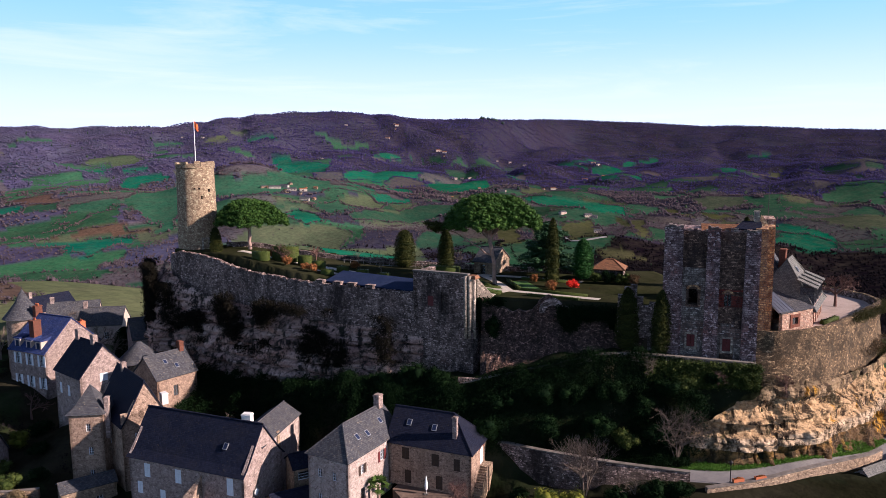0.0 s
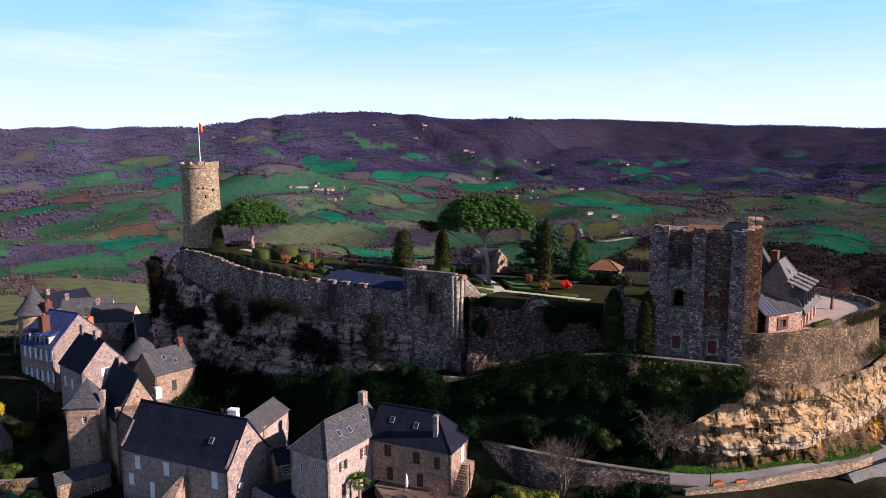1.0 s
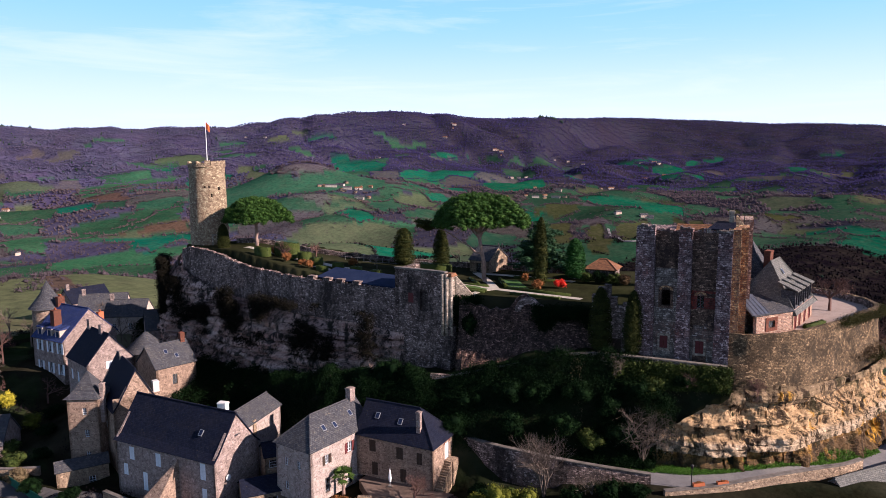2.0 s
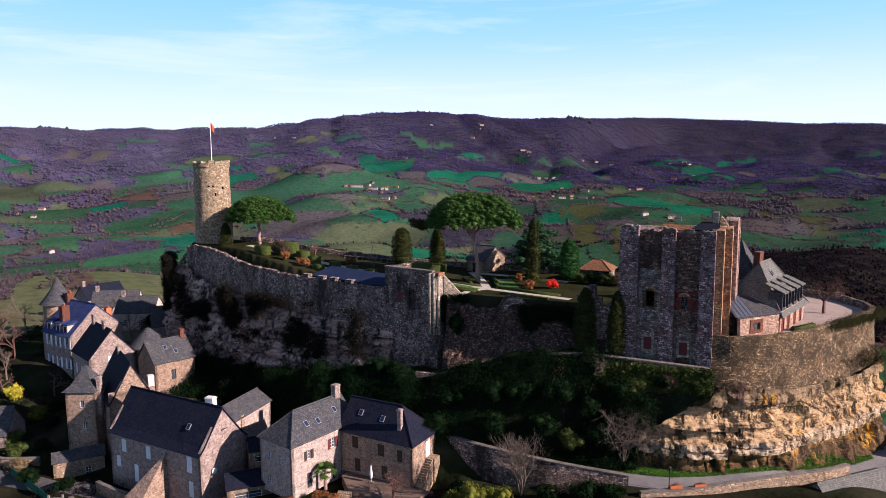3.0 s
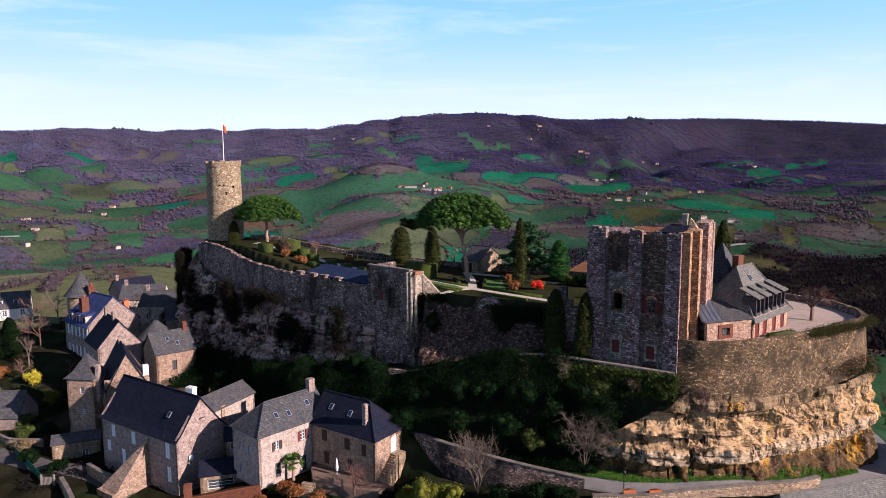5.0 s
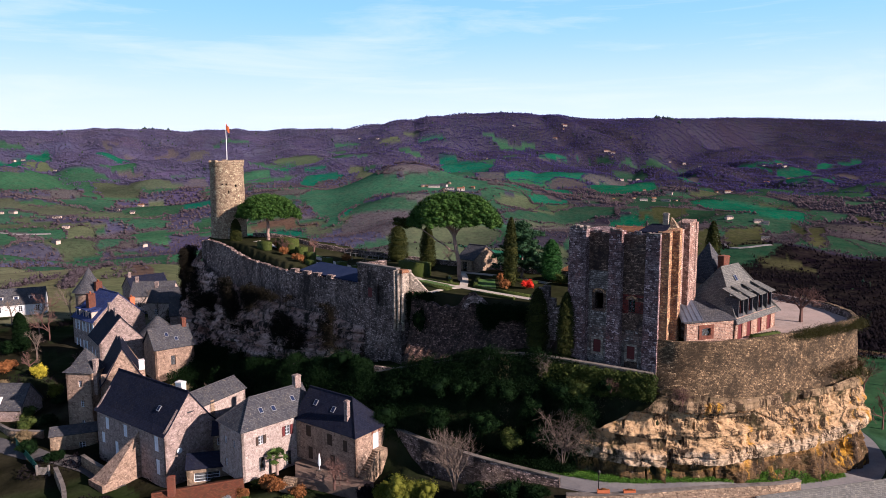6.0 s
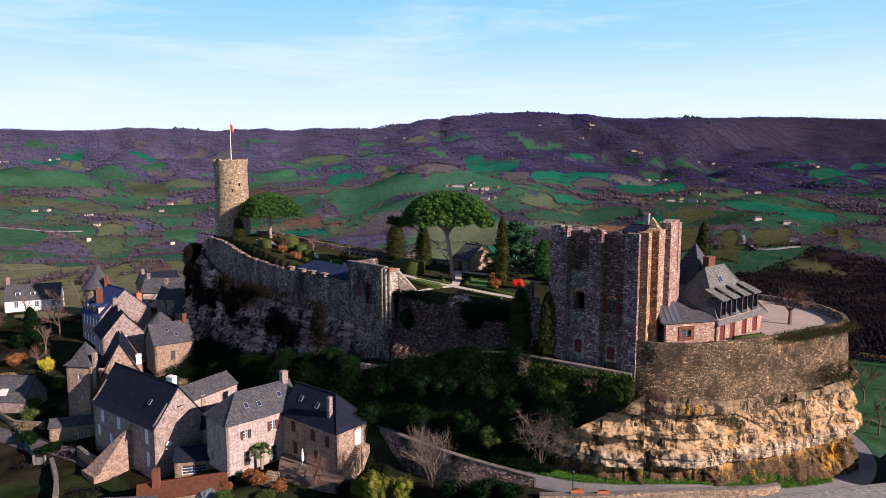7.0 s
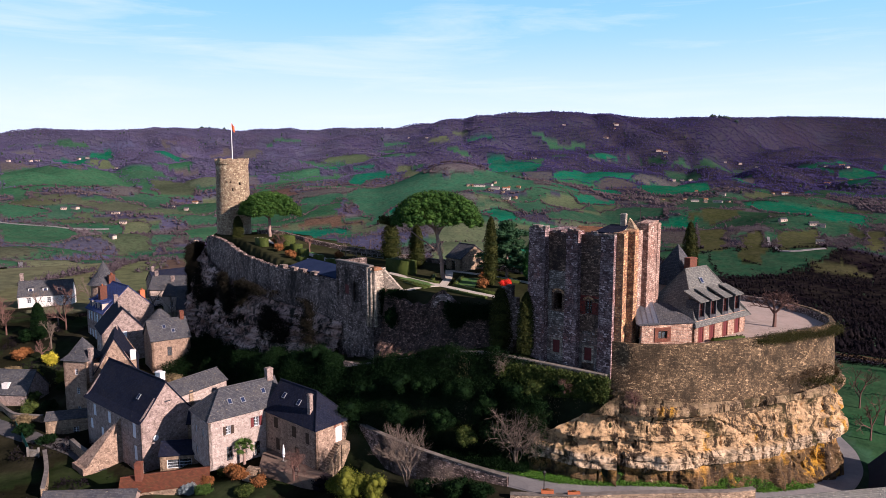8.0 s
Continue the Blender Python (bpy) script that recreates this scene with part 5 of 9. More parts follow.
for i, (p, w) in enumerate(zip(pts, ways)):
    top = float(np.interp(p.x, [6, 8, 11, 13.5, 15.2, 16.2, 17.2, 18.5, 21, 26, 29, 31], [14.0, 13.2, 12.3, 12.6, 14.6, 14.9, 14.5, 13.4, 12.6, 12.9, 13.3, 13.4])) + 0.5 * noise.noise(Vector((p.x * 0.9, 3, 1))) + 0.25 * noise.noise(Vector((p.x * 2.6, 5, 1)))
    n = Vector((w.x, w.y, 0))
    low, high = p + n * (4.6 - 1.2 * float(ease(24, 31, p.x))), p + n * (0.3 + 0.25 * noise.noise(p * 0.3))
    zlow = float(np.interp(p.x, [4, 10, 18, 25], [2.2, 4.6, 6.8, 7.6]))
    k = len(s.v)
    for j in range(19):
        v = j / 18
        q = low.lerp(high, 1 - (1 - v) ** 1.5)
        z = zlow - 0.6 + (top - zlow + 0.6) * v
        at = Vector((q.x, q.y, z))
        out = (0.7 * noise.fractal(at * 0.28, 1.0, 2.0, 4) + 0.3 * noise.noise(at * 1.3)) * min(1, 6 * v + 0.2, 4 * (1 - v) + 0.25)
        s.v.append((q.x + n.x * out, q.y + n.y * out, z))
    s.v += [(*(p - n * 0.5).xy, top), (*(p - n * 0.5).xy, 10)]
    if prev is not None:
        s.f += [(prev + j, k + j, k + j + 1, prev + j + 1) for j in range(20)]
    prev = k
alone("wall_ruined", s, M_BANK, "crumbling reddish stone retaining wall with a broken arch", "ruined wall", kind="structure")
s = Shape()
for k in range(9):
    a0, a1 = math.pi * k / 9, math.pi * (k + 1) / 9
    f = lambda a, r: (16.6 + r * math.cos(a), 12.4 + r * 1.1 * math.sin(a))
    p = [f(a0, 1.1), f(a0, 2.0), f(a1, 2.0), f(a1, 1.1)]
    s.hexa([(x, 103.2, z) for x, z in p], [(x, 104.2, z) for x, z in p])
alone("broken_arch", s, M_CURTAIN, "broken stone arch rising from the ruined wall", "arch", kind="structure")
# wall with an arched doorway beside the keep
s = Shape()
wall_panel(s, (25.8, 100.2, 7.0), (6.2, -2.2, 0), 6.6, 6.6, [(3.0, 4.4, 0.3, 2.5)], thick=0.9)
for k in range(7):
    wall = [0.5 + 0.9 * k, 0.5 + 0.9 * (k + 1)]
    u = Vector((6.2, -2.2, 0)).normalized()
    p, q = Vector((25.8, 100.2, 0)) + u * (wall[0] - 0.5), Vector((25.8, 100.2, 0)) + u * (wall[1] - 0.5)
    n = Vector((-u.y, u.x, 0)) * 0.9
    z = 13.6 + [2.2, 3.4, 3.8, 2.0, 0.7, 1.3, 0.6][k]
    s.hexa([(*v.xy, 13.6) for v in (p, q, q + n, p + n)], [(*v.xy, z) for v in (p, q, q + n, p + n)])
dw = thing("wall_doorway", "broken stone wall with an arched doorway beside the keep", "ruined wall", kind="structure")
part("wall", s, M_CURTAIN, dw)
filled_opening(dw, (25.8, 100.2, 7.0), (6.2, -2.2, 0), (3.0, 4.4, 0.3, 2.5), "browndoor")

# the keep
KU = Vector((0.942, -0.336, 0))
keep = thing("keep", "massive red and grey stone keep with tall flat buttresses", "castle keep", pose(31.9, 96.9, 0, 0, 0, math.degrees(math.atan2(KU.y, KU.x))))
KZ, KT = 6.0, 26.2
holes = [(2.95, 4.05, 8.9 - KZ, 10.7 - KZ, "shut_red"), (7.75, 8.85, 8.6 - KZ, 10.4 - KZ, "shut_red"), (3.0, 4.2, 15.0 - KZ, 17.3 - KZ, "dark"), (7.7, 8.7, 15.0 - KZ, 16.8 - KZ, "redpane")]
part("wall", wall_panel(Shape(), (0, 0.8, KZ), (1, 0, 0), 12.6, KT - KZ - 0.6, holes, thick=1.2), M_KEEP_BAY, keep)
for h in holes[:2] + holes[3:]:
    filled_opening(keep, (0, 0.8, KZ), (1, 0, 0), h, h[4])
for x, z0, z1 in ((2.95, 8.9, 10.7), (7.75, 8.6, 10.4)):
    part("window_surround", Shape().box(x - 0.3, x, 0.72, 0.95, z0 - 0.3, z1 + 0.3).box(x + 1.1, x + 1.4, 0.72, 0.95, z0 - 0.3, z1 + 0.3).box(x, x + 1.1, 0.72, 0.95, z1, z1 + 0.3).box(x, x + 1.1, 0.72, 0.95, z0 - 0.3, z0), M_PALE, keep)
for x, w, z in ((3.0, 1.2, 17.3), (7.7, 1.0, 16.8)):
    s = Shape()
    for k in range(8):
        a0, a1 = math.pi * k / 8, math.pi * (k + 1) / 8
        f = lambda a, r: (x + w / 2 + r * math.cos(a), z + r * 0.7 * math.sin(a))
        p = [f(a0, w / 2), f(a0, w / 2 + 0.35), f(a1, w / 2 + 0.35), f(a1, w / 2)]
        s.hexa([(px, 0.74, pz) for px, pz in p], [(px, 0.9, pz) for px, pz in p])
    part("arch_stones", s, M_KEEP_RED, keep)
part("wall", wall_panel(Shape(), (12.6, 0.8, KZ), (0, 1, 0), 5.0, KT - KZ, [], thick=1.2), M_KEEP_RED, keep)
part("wall", wall_panel(Shape(), (12.6, 9.2, KZ), (-1, 0, 0), 12.6, KT - KZ - 0.8, [], thick=1.2), M_KEEP, keep)
part("wall", wall_panel(Shape(), (0, 9.2, KZ), (0, -1, 0), 8.4, KT - KZ - 0.5, [], thick=1.2), M_KEEP, keep)


part("red_patching", Shape().box(6.95, 7.7, 0.76, 0.85, 14.9, 17.2).box(8.7, 10.15, 0.76, 0.85, 15.0, 16.6).box(7.0, 10.1, 0.77, 0.85, 17.2, 17.5), M_KEEP_PATCH, keep)
lower_bay = [(2.1, 5.15, 6.0, 8.55), (2.1, 2.6, 8.55, 11.05), (4.4, 5.15, 8.55, 11.05), (2.1, 5.15, 11.05, 14.7), (2.1, 2.6, 14.7, 17.8), (4.6, 5.15, 14.7, 17.8), (2.1, 5.15, 17.8, 20.4), (7.0, 7.4, 6.0, 12.0), (9.2, 10.1, 6.0, 12.0), (7.4, 9.2, 10.75, 12.6)]
for x0, x1, z0, z1 in lower_bay:
    part("ashlar_facing", Shape().box(x0, x1, 0.77, 0.85, z0, z1), M_KEEP_ASHLAR, keep)


def buttress(x0, x1, y0, y1, z1, mat, batter=0.12):
    d = batter
    s = Shape().hexa([(x0 - d, y0 - d, KZ), (x1 + d, y0 - d, KZ), (x1 + d, y1, KZ), (x0 - d, y1, KZ)], [(x0, y0, z1 - 0.25), (x1, y0, z1 - 0.25), (x1, y1, z1), (x0, y1, z1)])
    return part("buttress", s, mat, keep)


rng = np.random.RandomState(19)
for k in range(30):
    x, w_ = 0.1 + 12.2 * k / 30, rng.uniform(0.25, 0.55)
    ht = rng.uniform(0.08, 0.55) if rng.uniform() < 0.75 else 0.05
    part("top_stone", Shape().box(x, x + w_, 0.82, 0.82 + rng.uniform(0.5, 1.1), KT - 0.62, KT - 0.6 + ht), M_KEEP if k % 3 else M_KEEP_ASHLAR, keep)
for x0, x1, y0, z in ((-0.5, 2.0, -0.35, 26.3), (5.2, 6.9, -0.2, 26.2), (10.2, 12.0, -0.25, 26.0)):
    for k in range(5):
        x = x0 + (x1 - x0) * k / 5
        part("cap_stone", Shape().box(x + 0.03, x + (x1 - x0) / 5, y0 - 0.05 + rng.uniform(0, 0.2), 0.95, z - 0.3, z - 0.05 + rng.uniform(0, 0.35)), M_KEEP_ASHLAR, keep)


buttress(-0.5, 2.0, -0.35, 0.9, 26.3, M_KEEP)
buttress(5.2, 6.9, -0.2, 0.9, 26.2, M_KEEP)
buttress(10.2, 12.0, -0.25, 0.9, 26.0, M_KEEP)
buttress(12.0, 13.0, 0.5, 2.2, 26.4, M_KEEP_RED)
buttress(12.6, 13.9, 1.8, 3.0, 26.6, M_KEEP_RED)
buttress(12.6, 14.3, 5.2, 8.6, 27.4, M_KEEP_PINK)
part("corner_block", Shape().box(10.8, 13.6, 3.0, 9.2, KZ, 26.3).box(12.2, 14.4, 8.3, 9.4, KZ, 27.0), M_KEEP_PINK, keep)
part("wall_top", Shape().box(0.6, 4.4, 1.4, 8.6, 25.2, 25.75), M_KEEP, keep)
part("roof", Shape().slab([(4.4, 2.2, 25.3), (11.4, 2.2, 25.3), (11.4, 5.0, 26.35), (4.4, 5.0, 26.35)], 0.2).slab([(11.4, 8.6, 25.3), (4.4, 8.6, 25.3), (4.4, 5.0, 26.35), (11.4, 5.0, 26.35)], 0.2), M_TILE, keep, "shallow clay tile roof")
part("roof_lead", Shape().slab([(8.6, 1.0, 26.1), (12.2, 1.0, 26.1), (12.2, 3.4, 27.0), (9.8, 3.4, 27.0)], 0.2), M_SLATE_DARK, keep)
chimney(keep, 11.6, 3.4, 26.0, 28.5, 0.7, 0.6, M_PALE)
part("turret_stub", Shape().add([(12.0, 3.2, 26.2), (13.4, 3.2, 26.2), (13.4, 4.6, 26.2), (12.0, 4.6, 26.2), (12.2, 3.7, 27.9), (12.5, 3.7, 27.6), (12.5, 4.1, 27.6), (12.2, 4.1, 27.9)], [(0, 1, 5, 4), (1, 2, 6, 5), (2, 3, 7, 6), (3, 0, 4, 7), (4, 5, 6, 7)]), M_TOWER, keep)
part("rod", Shape().tube((13.2, 5.0, 26), (13.2, 5.0, 34.5), 0.05, 0.03, 6), M_IRON, keep)

# bastion: masonry on rock, with a gravel terrace
BAST = [(43.2, 92.6), (46, 91.9), (50, 92.8), (54.2, 94.9), (59, 98.6), (64, 102.9), (68.5, 106.6), (71.6, 109.4), (73.2, 113), (73.4, 117), (72, 122), (68.5, 127.5)]
pts, ways = ribbon([(*p, 0) for p in BAST], 0.6)
s, prev = Shape(), None
for i, (p, w) in enumerate(zip(pts, ways)):
    top = 12.05 + 0.12 * noise.noise(p * 0.8) + (0.0 if p.x < 66 else 0.35)
    n = Vector((w.x, w.y, 0))
    k = len(s.v)
    col = [(-0.2 + 0.6 * (1 - j / 10) ** 1.6 + 0.25 * noise.noise(Vector((p.x * 0.35, p.y * 0.35, j * 0.4))), 2.0 + (top - 2.0) * j / 10) for j in range(11)]
    s.v += [(*(p + n * d).xy, z) for d, z in col] + [(*(p - n * 0.85).xy, top), (*(p - n * 0.85).xy, 10.8)]
    if prev is not None:
        s.f += [(prev + j, k + j, k + j + 1, prev + j + 1) for j in range(12)]
    prev = k
bastion = thing("wall_bastion", "curved rubble stone bastion wall above the rock", "castle wall", kind="structure")
part("wall", s, M_BASTION, bastion)


BED_Z = [-8.5, -7.2, -6.0, -4.6, -3.6, -3.35, -2.55, -2.45, -2.35, -1.6, -1.45, -0.5, -0.05, 0.1, 0.55, 0.7, 1.8, 3.0, 3.25, 4.2, 4.6, 6.0]
BED_OUT = [0.7, 0.5, -0.1, -0.55, -0.5, 1.15, 1.3, 0.75, 1.35, 1.15, 0.2, 0.0, 0.1, 0.75, 0.7, 0.0, -0.5, -0.3, 0.65, 0.75, 0.1, -0.1]


def ledges(z, along_):
    """Beds of limestone: an undercut foot with pillars, a jutting pale bed split in two, hollows and a broken cap above."""
    pillar = max(0.0, noise.noise(Vector((along_ * 0.3, 7.7, 0)))) + 0.6 * max(0.0, noise.noise(Vector((along_ * 0.75, 2.7, 0))))
    strong = 0.85 + 0.6 * noise.noise(Vector((along_ * 0.13, z * 0.1, 9.1)))
    d = float(np.interp(z, BED_Z, BED_OUT)) * strong
    foot = 1 - float(ease(-3.7, -3.3, z))
    d += foot * 1.2 * pillar
    hollow = max(0.0, noise.noise(Vector((along_ * 0.2, z * 0.4, 4.4)))) * float(ease(0.6, 1.2, z)) * (1 - float(ease(3.0, 3.4, z)))
    cut = abs(noise.noise(Vector((along_ * 0.32, z * 0.1, 5.5)))) + 0.5 * abs(noise.noise(Vector((along_ * 0.9, z * 0.35, 8.5))))
    joint = max(0.0, 0.12 - cut) / 0.12
    return d - 1.5 * hollow - 0.7 * joint


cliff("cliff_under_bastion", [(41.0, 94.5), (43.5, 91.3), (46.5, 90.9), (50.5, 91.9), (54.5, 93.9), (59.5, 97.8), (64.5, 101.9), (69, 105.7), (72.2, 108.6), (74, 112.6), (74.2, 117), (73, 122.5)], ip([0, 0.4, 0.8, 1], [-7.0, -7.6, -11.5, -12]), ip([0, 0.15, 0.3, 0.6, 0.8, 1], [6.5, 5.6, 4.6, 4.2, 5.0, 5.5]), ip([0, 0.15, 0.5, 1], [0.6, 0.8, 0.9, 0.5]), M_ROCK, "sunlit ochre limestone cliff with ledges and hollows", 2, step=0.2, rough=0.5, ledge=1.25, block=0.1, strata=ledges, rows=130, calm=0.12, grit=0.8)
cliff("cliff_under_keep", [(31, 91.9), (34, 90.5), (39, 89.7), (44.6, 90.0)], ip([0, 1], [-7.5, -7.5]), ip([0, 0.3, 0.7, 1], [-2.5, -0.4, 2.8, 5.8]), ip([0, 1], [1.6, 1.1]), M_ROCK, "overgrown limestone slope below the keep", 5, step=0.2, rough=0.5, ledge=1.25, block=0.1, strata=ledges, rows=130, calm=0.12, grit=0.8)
TERR = [(47.2, 94.2), (54, 97), (62, 102.6), (68, 107.2), (71.2, 110.8), (72.3, 116), (70.5, 122), (66, 128), (56, 134), (50, 120), (46, 110)]
alone("terrace", Shape().prism(TERR, 10.9, 11.36), M_GRAVEL, "pinkish gravel terrace on the bastion", "terrace", kind="structure")
s = Shape()
pts2, ways2 = ribbon([(*p, 0) for p in [(72.4, 112), (72.6, 117), (71, 122), (66.5, 128.3), (60, 132), (53, 135)]], 0.8)
for (p, w), (q, _) in zip(zip(pts2, ways2), zip(pts2[1:], ways2[1:])):
    n = Vector((w.x, w.y, 0)) * 0.3
    s.hexa([(*(p + n).xy, 10.8), (*(q + n).xy, 10.8), (*(q - n).xy, 10.8), (*(p - n).xy, 10.8)][::-1], [(*(p + n).xy, 12.25), (*(q + n).xy, 12.25), (*(q - n).xy, 12.25), (*(p - n).xy, 12.25)][::-1])
alone("terrace_parapet", s, M_CURTAIN, "low stone parapet round the gravel terrace", "parapet", kind="structure")

# terrace path wall below the ruin and the keep
s = Shape()
pts2, ways2 = ribbon([(*p, 0) for p in [(2, 98.0), (10, 96.4), (18, 95.2), (24, 94.7), (30, 94.0), (36, 93.0), (42.8, 91.6)]], 0.9)
for i in range(len(pts2) - 1):
    p, q, n = pts2[i], pts2[i + 1], Vector((*ways2[i], 0)) * 0.3
    z0, z1 = (float(np.interp(v.x, [2, 10, 18, 22, 26, 43], [3.0, 5.2, 7.3, 8.2, 8.5, 7.7])) for v in (p, q))
    s.hexa([(*(p + n).xy, 4), (*(q + n).xy, 4), (*(q - n).xy, 4), (*(p - n).xy, 4)], [(*(p + n).xy, z0), (*(q + n).xy, z1), (*(q - n).xy, z1), (*(p - n).xy, z0)])
pw = thing("path_wall", "low wall with pale coping along the path under the keep", "low wall", kind="structure")
part("wall", s, M_CURTAIN, pw)
cop = Shape()
for i in range(len(pts2) - 1):
    p, q, n = pts2[i], pts2[i + 1], Vector((*ways2[i], 0)) * 0.38
    z0, z1 = (float(np.interp(v.x, [2, 10, 18, 22, 26, 43], [3.0, 5.2, 7.3, 8.2, 8.5, 7.7])) for v in (p, q))
    cop.hexa([(*(p + n).xy, z0), (*(q + n).xy, z1), (*(q - n).xy, z1), (*(p - n).xy, z0)], [(*(p + n).xy, z0 + 0.16), (*(q + n).xy, z1 + 0.16), (*(q - n).xy, z1 + 0.16), (*(p - n).xy, z0 + 0.16)])
part("coping", cop, M_CONCRETE, pw)

# manor on the terrace
mu = Vector((7.3, 10.6, 0)).normalized()
manor = house("manor", "steep slate-roofed stone manor with dormers and brick-arched doors", pose(53.4, 97.4, 11.2, 0, 0, math.degrees(math.atan2(mu.y, mu.x))), 12.4, 8.4, 3.2, 9.2, M_PINK, M_SLATE_GREY, hips=(3.6, 3.6), over=0.55, flare=0.35, trim=M_BRICK,
              holes={"f": [(1.0, 2.0, 0.2, 2.5, "reddoor"), (3.6, 4.6, 0.2, 2.5, "reddoor"), (6.8, 7.8, 0.2, 2.5, "reddoor"), (9.8, 10.8, 0.2, 2.5, "reddoor")], "l": [(3.4, 4.4, 0.9, 2.3, "dark")]},
              chimneys=[(6.4, 5.2, 7.5, 10.6, 1.7, 0.9, M_BRICK)], skylights=[(5.8, 0.72, "f")])
for x in (1.5, 4.2, 7.2, 10.1):
    d = part("dormer", Shape().box(x - 0.75, x - 0.58, 0.0, 1.9, 3.2, 5.75).box(x + 0.58, x + 0.75, 0.0, 1.9, 3.2, 5.75).box(x - 0.58, x + 0.58, 0.0, 1.9, 5.55, 5.75).box(x - 0.58, x + 0.58, 0.0, 0.4, 3.2, 3.6), M_SLATE, manor)
    part("dormer_roof", Shape().hexa([(x - 1.0, -0.35, 5.65), (x + 1.0, -0.35, 5.65), (x + 0.8, 2.4, 6.75), (x - 0.8, 2.4, 6.75)], [(x - 1.0, -0.35, 5.8), (x + 1.0, -0.35, 5.8), (x + 0.8, 2.4, 6.9), (x - 0.8, 2.4, 6.9)]), M_SLATE_GREY, d)
    part("window_frame", Shape().box(x - 0.56, x - 0.46, 0.3, 0.38, 3.6, 5.55).box(x + 0.46, x + 0.56, 0.3, 0.38, 3.6, 5.55).box(x - 0.04, x + 0.04, 0.3, 0.38, 3.6, 5.55).box(x - 0.46, x + 0.46, 0.31, 0.37, 4.5, 4.58), M_WOOD_RED, d)
    part("pane", Shape().box(x - 0.46, x + 0.46, 0.42, 0.43, 3.6, 5.55), M_DARK, d)
for x in (1.5, 4.1, 7.3, 10.3):
    s = Shape()
    for k in range(8):
        a0, a1 = math.pi * k / 8, math.pi * (k + 1) / 8
        f = lambda a, r: (x + r * math.cos(a), 2.42 + r * 0.75 * math.sin(a))
        p = [f(a0, 0.5), f(a0, 0.82), f(a1, 0.82), f(a1, 0.5)]
        s.hexa([(px, -0.04, pz) for px, pz in p], [(px, 0.1, pz) for px, pz in p])
    arch = part("brick_arch", s, M_BRICK, manor)
    fan = Shape().add([(x + 0.5 * math.cos(math.pi * k / 8), -0.012, 2.42 + 0.375 * math.sin(math.pi * k / 8)) for k in range(9)], [tuple(range(8, -1, -1))])
    part("fanlight", fan, M_DARK, arch)
# spire roof behind the manor
sp = thing("pavilion", "small square stone pavilion with a steep pointed slate roof", "pavilion", pose(51.0, 108.2, 11.2, 0, 0, 55))
part("wall", Shape().box(-2.6, 2.6, -2.6, 2.6, 0, 6.6), M_RENDER, sp)
part("roof", Shape().add([(-3, -3, 6.4), (3, -3, 6.4), (3, 3, 6.4), (-3, 3, 6.4), (0, 0, 12.2)], [(0, 1, 4), (1, 2, 4), (2, 3, 4), (3, 0, 4), (3, 2, 1, 0)]), M_SLATE, sp)
# annex with a zinc roof between keep and manor
AX = [(46.3, 93.0), (50.6, 93.6), (53.2, 96.8), (50.2, 101.5), (45.5, 99.5)]
annex = thing("annex", "low stone annex with a brick-framed window and zinc roof", "annex")
au = (Vector((*AX[2], 0)) - Vector((46.6, 92.9, 0)))
part("wall", wall_panel(Shape(), (46.9, 93.2, 11.3), au, 7.2, 3.1, [(2.3, 3.6, 1.2, 2.2)], thick=0.5), M_PINK, annex)
filled_opening(annex, (46.9, 93.2, 11.3), au, (2.3, 3.6, 1.2, 2.2), "dark")
s = Shape()
for x0, x1, z0, z1 in ((1.8, 2.3, 0.75, 2.65), (3.6, 4.1, 0.75, 2.65), (2.3, 3.6, 2.2, 2.65), (2.3, 3.6, 0.75, 1.2)):
    s.box(x0, x1, -0.1, 0.1, z0, z1)
sr_ = part("window_surround", s, M_BRICK, annex)
uu = au.normalized()
sr_.matrix_local = Matrix.Translation((46.9, 93.2, 11.3)) @ Matrix((uu, Vector((-uu.y, uu.x, 0)), Vector((0, 0, 1)))).transposed().to_4x4()
part("roof", Shape().slab([(46.5, 92.8, 14.45), (53.5, 96.9, 14.45), (50.5, 101.0, 16.0), (45.6, 99.0, 16.3)], 0.15), M_SLATE, annex)
z = Shape().slab([(46.2, 92.9, 14.55), (49.0, 94.3, 14.6), (48.0, 98.5, 16.4), (45.4, 98.0, 16.6)], 0.1)
for k in range(5):
    a, b = Vector((46.4, 93.0, 14.6)).lerp(Vector((49.0, 94.3, 14.65)), k / 4), Vector((45.5, 97.9, 16.62)).lerp(Vector((48.0, 98.5, 16.42)), k / 4)
    z.tube(a, b, 0.05, 0.05, 4)
part("zinc_roof", z, M_ZINC, annex, "standing-seam zinc sheets")

# ---- the village ----
def along(ax, ay, bx, by):
    return math.degrees(math.atan2(by - ay, bx - ax))


W1, W2 = 0.9, 1.0
big = house("large_house", "large two-storey rubble house with a huge dark slate roof", pose(-44.2, 91.8, -14.2, 0, 0, along(-43.2, 89.6, -25.9, 82.7)), 19.4, 8.6, 9.6, 14.9, M_HOUSE, M_SLATE_DARK, over=0.4, flare=0.3,
            holes={"f": [(1.2, 2.2, 4.0, 5.8, "shut_white"), (5.2, 6.2, 2.4, 5.2, "whitedoor"), (2.6, 3.7, 6.6, 8.6, "shut_white"), (8.0, 9.1, 6.6, 8.6, "shut_white"), (16.6, 17.7, 6.4, 8.8, "shut_white"), (16.8, 17.8, 2.8, 5.2, "shut_white")]},
            skylights=[(15.2, 0.45, "f")])
